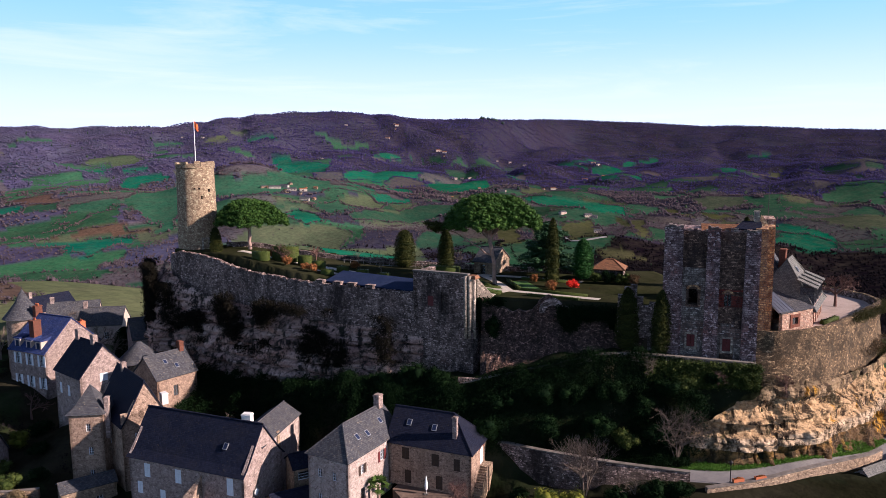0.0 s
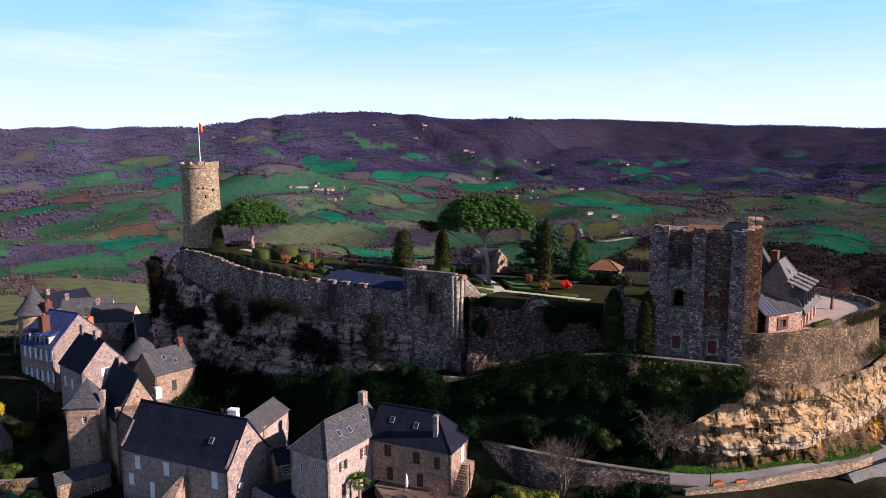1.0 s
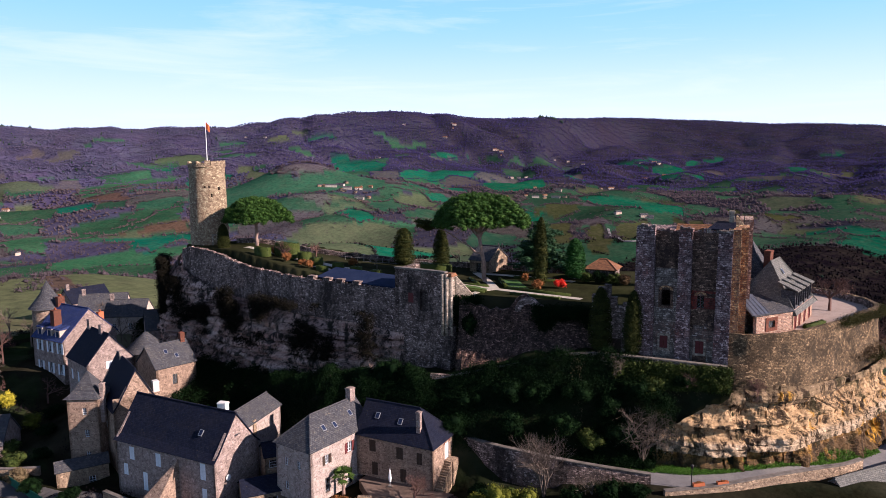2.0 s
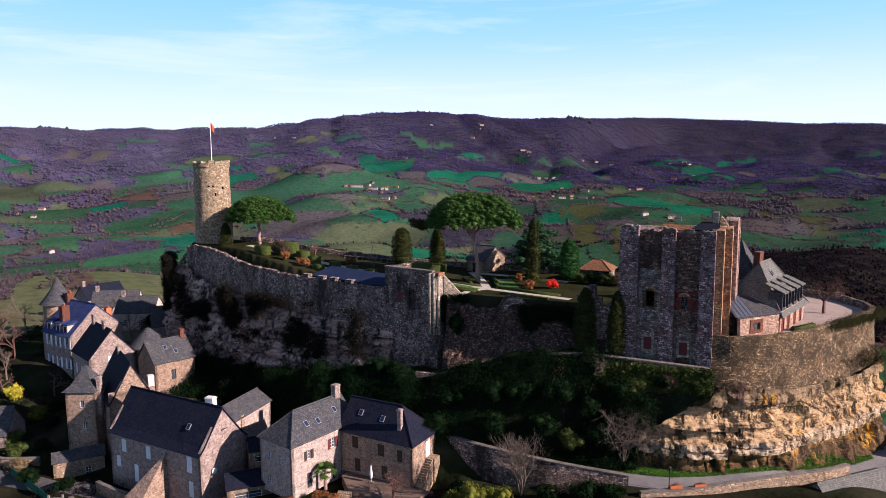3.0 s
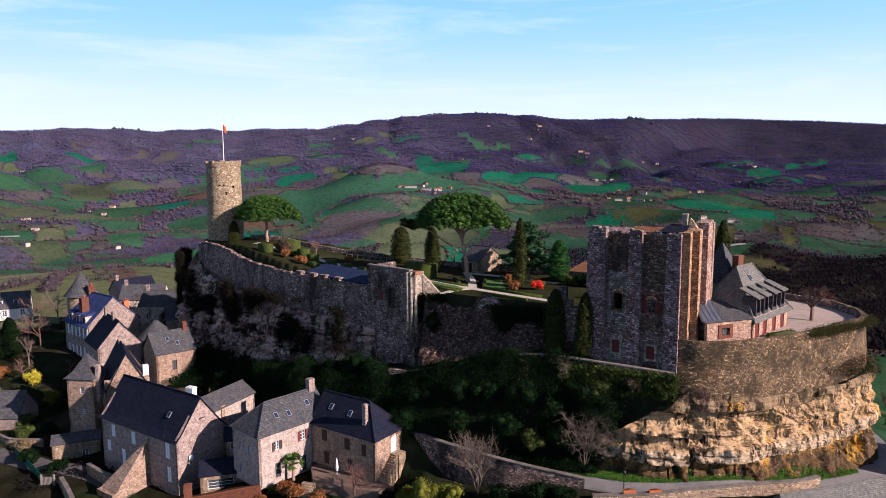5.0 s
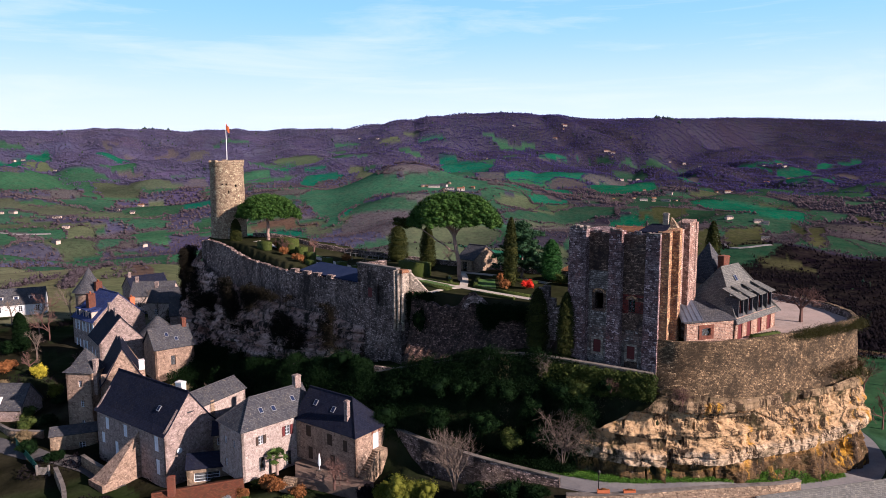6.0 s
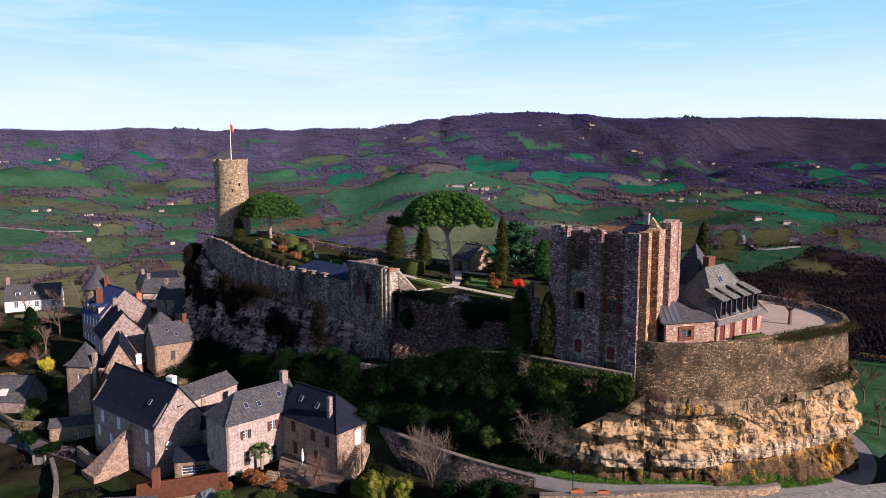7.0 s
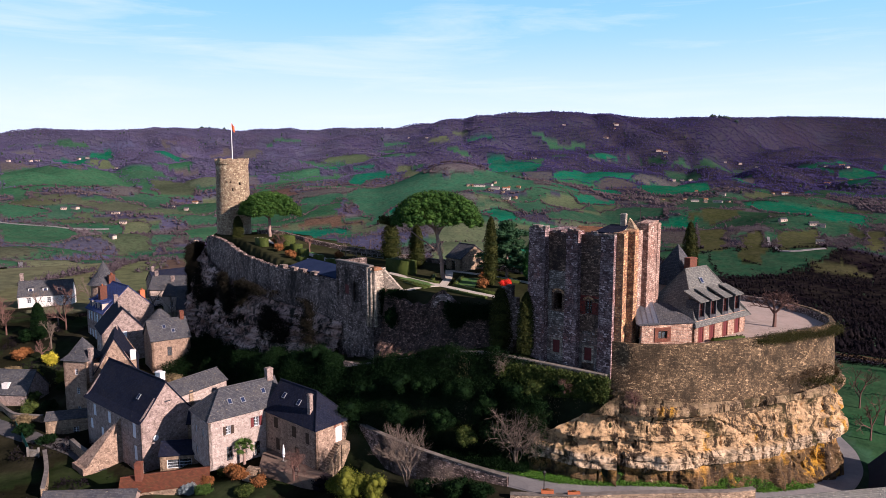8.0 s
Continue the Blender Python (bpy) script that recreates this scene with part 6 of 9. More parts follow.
# wedge-shaped side wing at its front, its sunny end wall rising to the eaves
sw = Shape().add([(12.6, 0.1, 0), (12.6, -6.2, 0), (8.6, -6.2, 0), (8.6, 0.1, 0), (12.6, 0.1, 8.6), (12.6, -5.6, 2.0), (8.6, -5.6, 2.0), (8.6, 0.1, 4.2), (12.6, -6.2, 2.0), (8.6, -6.2, 2.0)], [(1, 0, 4, 5, 8), (3, 2, 9, 6, 7), (2, 1, 8, 9), (4, 7, 6, 5), (5, 6, 9, 8)])
part("side_wing", sw, M_HOUSE3, big, "wedge-shaped wing of ochre rubble")
part("satellite_dish", Shape().lathe(0, 0, [(0.1, 0), (0.42, 0.12), (0.45, 0.14)], 14), M_WHITE_PAINT, big).matrix_local = pose(19.55, 2.2, 6.4, 0, 90, 0)
# long rear wing behind its gable
wing = house("rear_wing", "long low stone wing with a mossy slate roof", pose(-24.75, 88.5, -14.0, 0, 0, along(-22.6, 89.5, -20.6, 99.0)), 12.5, 5.0, 11.6, 13.2, M_LIME, M_SLATE, over=0.3,
             chimneys=[(1.2, 2.5, 12.0, 15.7, 0.9, 1.3, M_WHITE)])
part("buttress", Shape().hexa([(4.6, -0.5, 3), (5.3, -0.5, 3), (5.3, 0.1, 3), (4.6, 0.1, 3)], [(4.6, -0.15, 11.8), (5.3, -0.15, 11.8), (5.3, 0.1, 11.8), (4.6, 0.1, 11.8)]), M_HOUSE2, wing)
# middle house
mid_house = house("lime_rendered_house", "two-storey house with sunlit pale render and hipped grey slate roof", pose(-12.4, 82.9, -9.8, 0, 0, along(-12.4, 82.9, -7.9, 90.6)), 12.2, 6.6, 7.7, 10.9, M_LIME, M_SLATE, hips=(3.2, 0), over=0.3,
                  holes={"f": [(2.6, 3.4, 4.9, 6.2, "pane", "brown"), (7.0, 7.9, 5.0, 6.5, "pane", "red"), (2.6, 3.5, 0.8, 3.0, "dark"), (7.0, 8.0, 0.3, 2.6, "dark")], "l": [(1.6, 2.3, 4.6, 5.8, "pane"), (4.0, 4.7, 4.6, 5.8, "pane"), (1.6, 2.3, 1.2, 2.4, "pane")]},
                  chimneys=[(11.4, 3.3, 9.5, 12.6, 1.0, 0.9, M_HOUSE)], skylights=[(4.0, 0.45, "f"), (6.0, 0.4, "f"), (9.6, 0.55, "f")])
# house with the outside stair
ochre = house("ochre_house", "ochre stone house with brown shutters, hipped dark roof and outside stair", pose(-8.0, 90.7, -8.6, 0, 0, along(-8.0, 90.7, 3.4, 86.0)), 12.3, 6.5, 6.2, 9.9, M_HOUSE3, M_SLATE_DARK, hips=(0, 3.6), over=0.35,
              holes={"f": [(2.2, 3.3, 3.8, 5.5, "shut_brown"), (6.6, 7.7, 3.5, 5.2, "shut_brown"), (9.8, 10.7, 3.3, 5.0, "shut_brown"), (2.6, 3.6, 0.4, 2.3, "browndoor"), (7.2, 8.2, 0.3, 2.2, "browndoor")], "r": [(3.6, 4.8, 3.0, 5.3, "whitedoor")]},
              chimneys=[(9.6, 1.2, 6.8, 10.4, 0.6, 0.6, M_HOUSE)], skylights=[(2.6, 0.55, "f"), (6.4, 0.5, "f")])
for k in range(12):
    part("stair_step", Shape().box(12.35, 13.4, 0.4 + k * 0.27, 0.666 + k * 0.27, -1.6, 0.25 * (k + 1)), M_HOUSE2, ochre)
part("stair_landing", Shape().box(12.35, 13.6, 3.65, 5.2, -1.6, 3.0), M_HOUSE2, ochre)
s = Shape()
for k in range(9):
    a0, a1 = math.pi * k / 9, math.pi * (k + 1) / 9
    f = lambda a, r: (4.2 + r * math.cos(a), 5.3 + r * 0.8 * math.sin(a))
    p = [f(a0, 0.6), f(a0, 0.95), f(a1, 0.95), f(a1, 0.6)]
    s.hexa([(12.26, y, z) for y, z in p][::-1], [(12.36, y, z) for y, z in p][::-1])
part("brick_arch", s, M_BRICK, ochre)
# sheltered porch between the large house and the rendered one
porch = house("lean_to", "dark slate lean-to with a white railing", pose(-22.0, 83.6, -13.2, 0, 0, 28), 6.0, 4.4, 4.2, 5.4, M_HOUSE2, M_SLATE_DARK, over=0.3, holes={"f": [(1.0, 4.6, 2.0, 3.4, "pane")]})
porch2 = house("low_slate_house", "low link building with a dark slate roof", pose(-20.5, 88.3, -12.5, 0, 0, 28), 7.0, 4.0, 7.0, 8.2, M_HOUSE2, M_SLATE_DARK, over=0.3, holes={"f": [(0.6, 4.4, 5.2, 6.4, "pane")]})

# old quarter to the left: square tower, gabled houses, round turret
sq = thing("square_turret", "square stone turret house with a pyramid slate roof", "turret", pose(-55.7, 98.0, -15.5, 0, 0, 6))
holes = [(2.3, 3.0, 11.4, 12.6, "pane"), (2.5, 3.2, 7.8, 9.0, "pane"), (2.5, 3.2, 4.2, 5.4, "pane")]
part("wall", wall_panel(Shape(), (0, 0, 0), (1, 0, 0), 4.8, 14.3, holes), M_HOUSE3, sq)
for h in holes:
    filled_opening(sq, (0, 0, 0), (1, 0, 0), h, h[4])
for o, u, w in (((4.8, 0, 0), (0, 1, 0), 4.8), ((4.8, 4.8, 0), (-1, 0, 0), 4.8), ((0, 4.8, 0), (0, -1, 0), 4.8)):
    part("wall", wall_panel(Shape(), o, u, w, 14.3, []), M_HOUSE3, sq)
part("roof", Shape().add([(-0.4, -0.4, 14.1), (5.2, -0.4, 14.1), (5.2, 5.2, 14.1), (-0.4, 5.2, 14.1), (0.6, 0.6, 15.0), (4.2, 0.6, 15.0), (4.2, 4.2, 15.0), (0.6, 4.2, 15.0), (2.4, 2.4, 18.0)], [(0, 1, 5, 4), (1, 2, 6, 5), (2, 3, 7, 6), (3, 0, 4, 7), (4, 5, 8), (5, 6, 8), (6, 7, 8), (7, 4, 8), (3, 2, 1, 0)]), M_SLATE, sq)
chimney(sq, 5.2, 1.0, 10, 16.4, 0.6, 0.8, M_HOUSE)
gd = house("gabled_house", "gabled stone house with steep dark slate roof and white chimney", pose(-42.2, 101.6, -14.5, 0, 0, 132), 12.0, 7.0, 11.8, 17.8, M_HOUSE3, M_SLATE_DARK, over=0.3, flare=0.3, holes={"l": [(4.6, 5.4, 8.0, 9.7, "pane"), (2.2, 3.0, 8.4, 10.2, "pane", "white"), (3.2, 3.8, 12.6, 13.5, "dark")], "b": [(5.0, 6.0, 7.5, 9.0, "pane", "white")]},
           chimneys=[(0.6, 0.5, 9.5, 15.2, 1.1, 0.9, M_WHITE), (9.0, 3.5, 16, 18.8, 0.7, 0.7, M_HOUSE)])
low_out = house("outbuilding", "low rubble outbuilding with a flat slate roof", pose(-54.2, 92.0, -15.2, 0, 0, 36), 7.2, 4.0, 4.4, 5.2, M_HOUSE2, M_SLATE, over=0.25, holes={"f": [(4.4, 5.3, 1.6, 2.8, "pane")]})
gb = house("gabled_house", "tall gabled stone house with white shutters and dark roof", pose(-57.0, 120.4, -13.0, 0, 0, 142), 9.5, 8.4, 12.1, 17.0, M_HOUSE, M_SLATE_DARK, over=0.3, holes={"l": [(3.4, 4.8, 10.6, 12.05, "shut_white"), (3.4, 4.9, 5.8, 8.0, "shut_white"), (1.2, 1.8, 8.4, 9.1, "pane")], "b": [(1.5, 2.5, 8, 10, "shut_white"), (4.5, 5.5, 8, 10, "shut_white")]},
           chimneys=[(3.0, 4.2, 15.5, 18.4, 1.2, 0.8, M_HOUSE), (8.6, 4.2, 15, 18.6, 1.2, 0.8, M_HOUSE)])
ga_h = house("manor_house", "tall stone town house with a blue slate roof and brick chimneys", pose(-71.6, 139.9, -14.0, 0, 0, 155), 10.5, 12.2, 13.2, 18.9, M_HOUSE, M_SLATE_BLUE, over=0.35, holes={"b": [(2.0, 3.1, 6, 8.2, "pane", "white"), (5.5, 6.6, 6, 8.2, "pane", "white"), (9.0, 10.1, 6, 8.2, "pane", "white"), (2.0, 3.1, 10.4, 12.6, "pane", "white"), (5.5, 6.6, 10.4, 12.6, "pane", "white"), (9.0, 10.1, 10.4, 12.6, "pane", "white")], "l": [(5.6, 6.4, 11.4, 12.9, "dark")]},
             chimneys=[(5.0, 10.2, 14.0, 18.9, 1.4, 1.6, M_BRICK, 2), (9.9, 6.1, 18, 20.6, 0.9, 1.5, M_BRICK, 3), (3.0, 1.6, 13.5, 17.0, 0.9, 1.2, M_CLAY, 2)])
for x in (2.2, 5.0, 8.4):
    d = part("dormer", Shape().box(x - 0.8, x + 0.8, 9.6, 11.8, 13.4, 15.2), M_RENDER, ga_h)
    part("dormer_roof", Shape().prism([(x - 1.0, 8.0), (x + 1.0, 8.0), (x + 1.0, 12.0), (x - 1.0, 12.0)], 15.2, [16.1, 16.1, 15.4, 15.4]), M_SLATE_BLUE, d)
    part("pane", Shape().box(x - 0.45, x + 0.45, 11.81, 11.83, 13.7, 14.9), M_SOLAR, d)
cone = thing("round_turret", "round stone stair turret with a conical slate roof", "turret", pose(-86.9, 139.9, -12))
part("wall", Shape().lathe(0, 0, [(3.3, 0), (3.2, 15.8), (3.35, 15.9), (3.35, 16.2)], 28), M_HOUSE3, cone, turn=(0, 0, 3.3))
part("roof", Shape().lathe(0, 0, [(3.9, 15.9), (3.0, 17.0), (1.5, 19.0), (0.05, 21.8)], 28), M_SLATE, cone, smooth=True, turn=(0, 0, 3.3))
part("finial", Shape().tube((0, 0, 21.6), (0, 0, 22.6), 0.07, 0.03, 6), M_IRON, cone)
for a, z in ((-60, 9), (-60, 13), (-20, 11)):
    w = part("window_frame", Shape().box(-0.4, 0.4, -0.06, 0.2, 0, 1.3), M_WOOD_WHITE, cone)
    w.matrix_local = pose(3.2 * math.cos(radians(a)), 3.2 * math.sin(radians(a)), z, 0, 0, a + 90)
    part("pane", Shape().box(-0.32, 0.32, -0.08, -0.065, 0.08, 1.22), M_SOLAR, w)
tw = thing("stair_tower", "squat rounded stone tower with a mossy conical roof", "turret", pose(-56.6, 124.6, -12))
part("wall", Shape().lathe(0, 0, [(3.6, 0), (3.6, 11.4)], 28), M_HOUSE2, tw, turn=(0, 0, 3.6))
part("roof", Shape().lathe(0, 0, [(4.0, 11.2), (0.4, 14.6), (0.05, 14.7)], 28), M_SLATE, tw, turn=(0, 0, 3.6))
ge = house("small_stone_house", "small square rubble house with a mossy slate roof", pose(-48.6, 112.7, -8.6, 0, 0, along(-48.5, 112.7, -44.0, 118.6)), 7.6, 7.4, 7.6, 10.9, M_HOUSE3, M_SLATE, hips=(0, 0), over=0.3, holes={"f": [(3.0, 3.9, 4.0, 5.9, "dark")]},
           chimneys=[(6.9, 3.7, 10, 12.4, 0.8, 1.0, M_BRICK)], skylights=[(3.0, 0.6, "f"), (4.6, 0.35, "f")])
gf = house("barn", "stone barn with a grey slate roof", pose(-64.5, 139.5, -8.0, 0, 0, 32), 13.0, 8.0, 7.0, 10.6, M_HOUSE, M_SLATE, over=0.3, holes={"l": [(2.0, 4.4, 0.5, 4.5, "dark")], "f": [(3.0, 4.0, 3.5, 5.0, "pane")]})
white = house("white_house", "long white house with a grey slate roof and dormers", pose(-141.5, 160.0, -12.6, 0, 0, 38), 15.0, 8.0, 5.6, 9.6, M_WHITE, M_SLATE, over=0.3, holes={"f": [(2.5, 3.6, 3.2, 5.0, "pane", "white"), (8, 9.1, 3.2, 5.0, "pane", "white"), (12.5, 13.6, 3.2, 5.0, "pane", "white")]},
              chimneys=[(0.6, 4.5, 9, 12.2, 0.9, 0.8, M_HOUSE)])
for x in (3.5, 7.5, 11.5):
    d = part("dormer", Shape().box(x - 0.7, x + 0.7, 1.2, 3.6, 6.2, 7.8), M_WHITE, white)
    part("dormer_roof", Shape().prism([(x - 0.9, 1.0), (x + 0.9, 1.0), (x + 0.9, 3.8), (x - 0.9, 3.8)], 7.8, [7.9, 7.9, 8.3, 8.3]), M_SLATE, d)
    part("pane", Shape().box(x - 0.45, x + 0.45, 1.17, 1.19, 6.4, 7.6), M_SOLAR, d)
gg = house("cream_gabled_house", "cream gabled house with a plain slate roof", pose(-134.0, 142.0, -11.5, 0, 0, 125), 10.0, 8.5, 5.5, 10.0, M_RENDER, M_SLATE, over=0.3, holes={"l": [(2, 3, 2.5, 4, "pane")]}, chimneys=[(1.0, 4.2, 9, 11.5)])
gh = house("cottage", "dark-roofed cottage with a small white dormer", pose(-82.0, 99.0, -15.6, 0, 0, 14), 12.0, 7.0, 4.6, 8.4, M_HOUSE, M_SLATE, over=0.3, holes={"f": [(4.6, 6.2, 1.0, 3.6, "shut_white"), (9.2, 10.4, 0.3, 2.2, "reddoor")]})
part("dormer", Shape().box(6.6, 7.9, 0.6, 2.6, 4.9, 6.5), M_WHITE, gh)
for k, (x, y, yaw, L, mat) in enumerate(((-100, 170, 20, 12, M_SLATE), (-112, 186, 60, 12, M_SLATE_DARK), (-88, 162, 10, 10, M_SLATE), (-70, 158, 30, 11, M_SLATE_DARK))):
    house("village_house", "plain village house with a slate roof", pose(x, y, ground_at(x, y) - 0.5, 0, 0, yaw), L, 8, 5.5, 9, M_HOUSE if k % 2 else M_RENDER, mat, holes={"f": [(2, 3, 2, 3.6, "pane"), (6, 7, 2, 3.6, "pane")]}, chimneys=[(1, 4, 8, 10.6)], group="houses at the village edge")
# roof at the lower edge and clay-tiled lean-to
fr_ = house("slate_roofed_house", "house with a weathered slate roof and brick chimney", pose(-27.0, 65.5, -21.2, 0, 0, 22), 12.0, 8.0, 9.0, 12.2, M_HOUSE, M_SLATE, over=0.3, chimneys=[(11.2, 7.4, 9, 14.6, 0.9, 0.9, M_BRICK)])
tiled = house("tiled_shed", "low shed with a mossy rust-brown tile roof", pose(-20.0, 73.4, -14.0, 0, 0, 36), 11.5, 5.6, 4.0, 5.0, M_HOUSE2, M_TILE_OLD, over=0.2)

# ---- woods, hedges and fields' edges far off ----
PHI = (1 + 5 ** 0.5) / 2
ICO_V = np.array([(-1, PHI, 0), (1, PHI, 0), (-1, -PHI, 0), (1, -PHI, 0), (0, -1, PHI), (0, 1, PHI), (0, -1, -PHI), (0, 1, -PHI), (PHI, 0, -1), (PHI, 0, 1), (-PHI, 0, -1), (-PHI, 0, 1)]) / math.hypot(1, PHI)
ICO_F = np.array([(0, 11, 5), (0, 5, 1), (0, 1, 7), (0, 7, 10), (0, 10, 11), (1, 5, 9), (5, 11, 4), (11, 10, 2), (10, 7, 6), (7, 1, 8), (3, 9, 4), (3, 4, 2), (3, 2, 6), (3, 6, 8), (3, 8, 9), (4, 9, 5), (2, 4, 11), (6, 2, 10), (8, 6, 7), (9, 8, 1)])


def triangles(name, verts, tris, material, smooth=False):
    """A mesh from arrays of vertices and triangles."""
    me = bpy.data.meshes.new(name)
    me.vertices.add(len(verts))
    me.vertices.foreach_set("co", np.ascontiguousarray(verts, dtype=np.float32).ravel())
    me.loops.add(tris.size)
    me.loops.foreach_set("vertex_index", np.ascontiguousarray(tris, dtype=np.int32).ravel())
    me.polygons.add(len(tris))
    me.polygons.foreach_set("loop_start", np.arange(0, tris.size, 3, dtype=np.int32))
    if smooth:
        me.polygons.foreach_set("use_smooth", np.ones(len(tris), bool))
    me.materials.append(material)
    me.update(calc_edges=True)
    return me


OCT_V = np.array([(1, 0, 0), (0, 1, 0), (-1, 0, 0), (0, -1, 0), (0, 0, 1), (0, 0, -0.6)])
OCT_F = np.array([(0, 1, 4), (1, 2, 4), (2, 3, 4), (3, 0, 4), (1, 0, 5), (2, 1, 5), (3, 2, 5), (0, 3, 5)])


def clumps(centres, radii, rng, jitter=0.3, solid=(ICO_V, ICO_F)):
    """Uneven lumps, one a centre; radii is an array of (rx, ry, rz)."""
    n = len(centres)
    m = len(solid[0])
    k = solid[0][None] * (1 + rng.uniform(-jitter, jitter, (n, m, 1)))
    a = rng.uniform(0, math.tau, n)
    c, s = np.cos(a)[:, None], np.sin(a)[:, None]
    k = np.stack([k[..., 0] * c - k[..., 1] * s, k[..., 0] * s + k[..., 1] * c, k[..., 2]], -1)
    v = centres[:, None] + k * radii[:, None]
    f = solid[1][None] + m * np.arange(n)[:, None, None]
    return v.reshape(-1, 3), f.reshape(-1, 3)


def leaves(centres, size, rng, upward=0.0):
    """Loose three-cornered leaves at the given places, turned at random."""
    n = len(centres)
    d = rng.normal(size=(n, 3, 3))
    d[..., 2] *= 1 - upward
    d /= np.linalg.norm(d, axis=2)[..., None]
    v = centres[:, None] + d * (size * rng.uniform(0.6, 1.3, (n, 1, 1)))
    return v.reshape(-1, 3), np.arange(3 * n).reshape(n, 3)


def joined(*pieces):
    vs, fs, k = [], [], 0
    for v, f in pieces:
        vs.append(v)
        fs.append(f + k)
        k += len(v)
    return np.concatenate(vs), np.concatenate(fs)


rng = np.random.RandomState(31)
seen_sector = (ga > radians(-58)) & (ga < radians(40))
kind_at = use[who]
cell = gr * radians(0.16)


def scattered(mask, keep, spread):
    """Places near net points under the mask."""
    i = np.where(mask & seen_sector & (rng.uniform(size=gx.shape) < keep))
    r = gr[i] * 1.0165 ** rng.uniform(-0.5, 0.5, len(i[0])) + rng.uniform(-spread, spread, len(i[0]))
    a = ga[i] + radians(0.16) * rng.uniform(-0.5, 0.5, len(i[0]))
    x, y = CX + r * np.sin(a), CY + r * np.cos(a)
    return np.stack([x, y, land_level(x, y)], 1), r


edge_at = far_edge(np.degrees(ga))
is_wood = (kind_at == WOOD) & far & (gr < edge_at + 60)
is_brush = far & (kind_at == BRUSH) & (gr > 250) & (gr < edge_at)
is_lone = far & (kind_at < BRUSH) & (who < n_seed) & (gr > 300) & (gr < 2600)
cell_area = cell * gr * 0.0165
wood_parts = []


def plant(at_, rr, size, tall):
    n = len(at_)
    w = size * rng.uniform(0.55, 1.4, n)
    h = tall * rng.uniform(0.6, 1.4, n)
    at_[:, 2] += h * 0.55
    wood_parts.append((at_, np.stack([w, w, h], 1), rr))


for low_r, high_r, times in ((120, 1500, 1), (1500, 2200, 4), (2200, 2700, 7), (2700, 3500, 8), (3500, 5000, 9)):
    for _ in range(times):
        plant(*scattered(is_wood & (gr >= low_r) & (gr < high_r), np.clip(cell_area / 13 / times, 0, 0.95) * (0.45 if low_r > 1000 else 0.5), 1.0), 3.2 + 0.0003 * low_r, 4.6)
plant(*scattered(is_brush, np.clip(cell_area / 45, 0, 0.9), 2.0), 1.7, 1.4)
plant(*scattered(is_lone, np.clip(cell_area / 5000, 0, 0.04), 2.0), 2.2, 2.4)
# hedges run along the borders of the fields
hr = np.exp(rng.uniform(math.log(290), math.log(2500), 110000))
ha = np.radians(rng.uniform(-57, 39, len(hr)))
hx, hy = CX + hr * np.sin(ha), CY + hr * np.cos(ha)
h_who, h_gap, h_way = land_use(hx, hy, True)
on_edge = (h_who < n_seed) & (h_gap < 4.5 + hr * 0.004) & (use[h_who] != WOOD) & ((np.sin(h_who * 12.9898) * 43758.5453 % 1) < 0.85)
step_ = h_gap[on_edge] + rng.normal(size=on_edge.sum()) * (0.7 + hr[on_edge] * 0.0004)
hx, hy = hx[on_edge] + h_way[on_edge, 0] * step_, hy[on_edge] + h_way[on_edge, 1] * step_
for k, (kind, outline) in enumerate(FIELDS):
    for (ax, ay), (bx, by) in zip(outline, outline[1:] + outline[:1]):
        if kind == WOOD or rng.uniform() < 0.22:
            continue
        n_ = int(math.hypot(bx - ax, by - ay) / rng.uniform(1.0, 2.0))
        t_ = rng.uniform(0, 1, n_)
        wide = rng.choice([1.0, 1.6, 4.0])
        hx = np.concatenate([hx, ax + (bx - ax) * t_ - 5 * waves(ax + (bx - ax) * t_, ay + (by - ay) * t_, 5, 40, 130, 24) + rng.normal(size=n_) * wide])
        hy = np.concatenate([hy, ay + (by - ay) * t_ - 9 * waves(ax + (bx - ax) * t_, ay + (by - ay) * t_, 5, 40, 130, 25) + rng.normal(size=n_) * wide])
hr = np.hypot(hx - CX, hy - CY)
tall_one = rng.uniform(size=len(hx)) < 0.13
places = np.stack([hx, hy, land_level(hx, hy)], 1)
plant(places[~tall_one], hr[~tall_one], 1.6, 1.5)
plant(places[tall_one], hr[tall_one], 2.7, 3.2)
centres, radii = np.concatenate([p[0] for p in wood_parts]), np.concatenate([p[1] for p in wood_parts])
rr = np.concatenate([p[2] for p in wood_parts])
for rx_, n_, w_ in ((-9.2, 26, 60), (-14.7, 16, 40), (-7.2, 14, 50), (-23.0, 14, 70), (-36.5, 14, 60), (4.0, 12, 60)):
    a_ = np.radians(rx_) + rng.uniform(-w_, w_, n_) / 3400
    x_, y_ = CX + 3400 * np.sin(a_), CY + 3400 * np.cos(a_)
    h_ = rng.uniform(7, 13, n_)
    centres = np.concatenate([centres, np.stack([x_, y_, land_level(x_, y_) + h_ * 0.4], 1)])
    radii = np.concatenate([radii, np.stack([h_ * 1.2, h_ * 1.2, h_ * 0.8], 1)])
    rr = np.concatenate([rr, np.full(n_, 3390.0)])
crest = np.arange(len(rr)) >= len(rr) - 96
dark_ever = crest | (rng.uniform(size=len(rr)) < 0.012 + 0.05 * (waves(centres[:, 0], centres[:, 1], 5, 200, 700, 77) > 1.2))
near_, mid_ = rr < 1200, rr < 1900
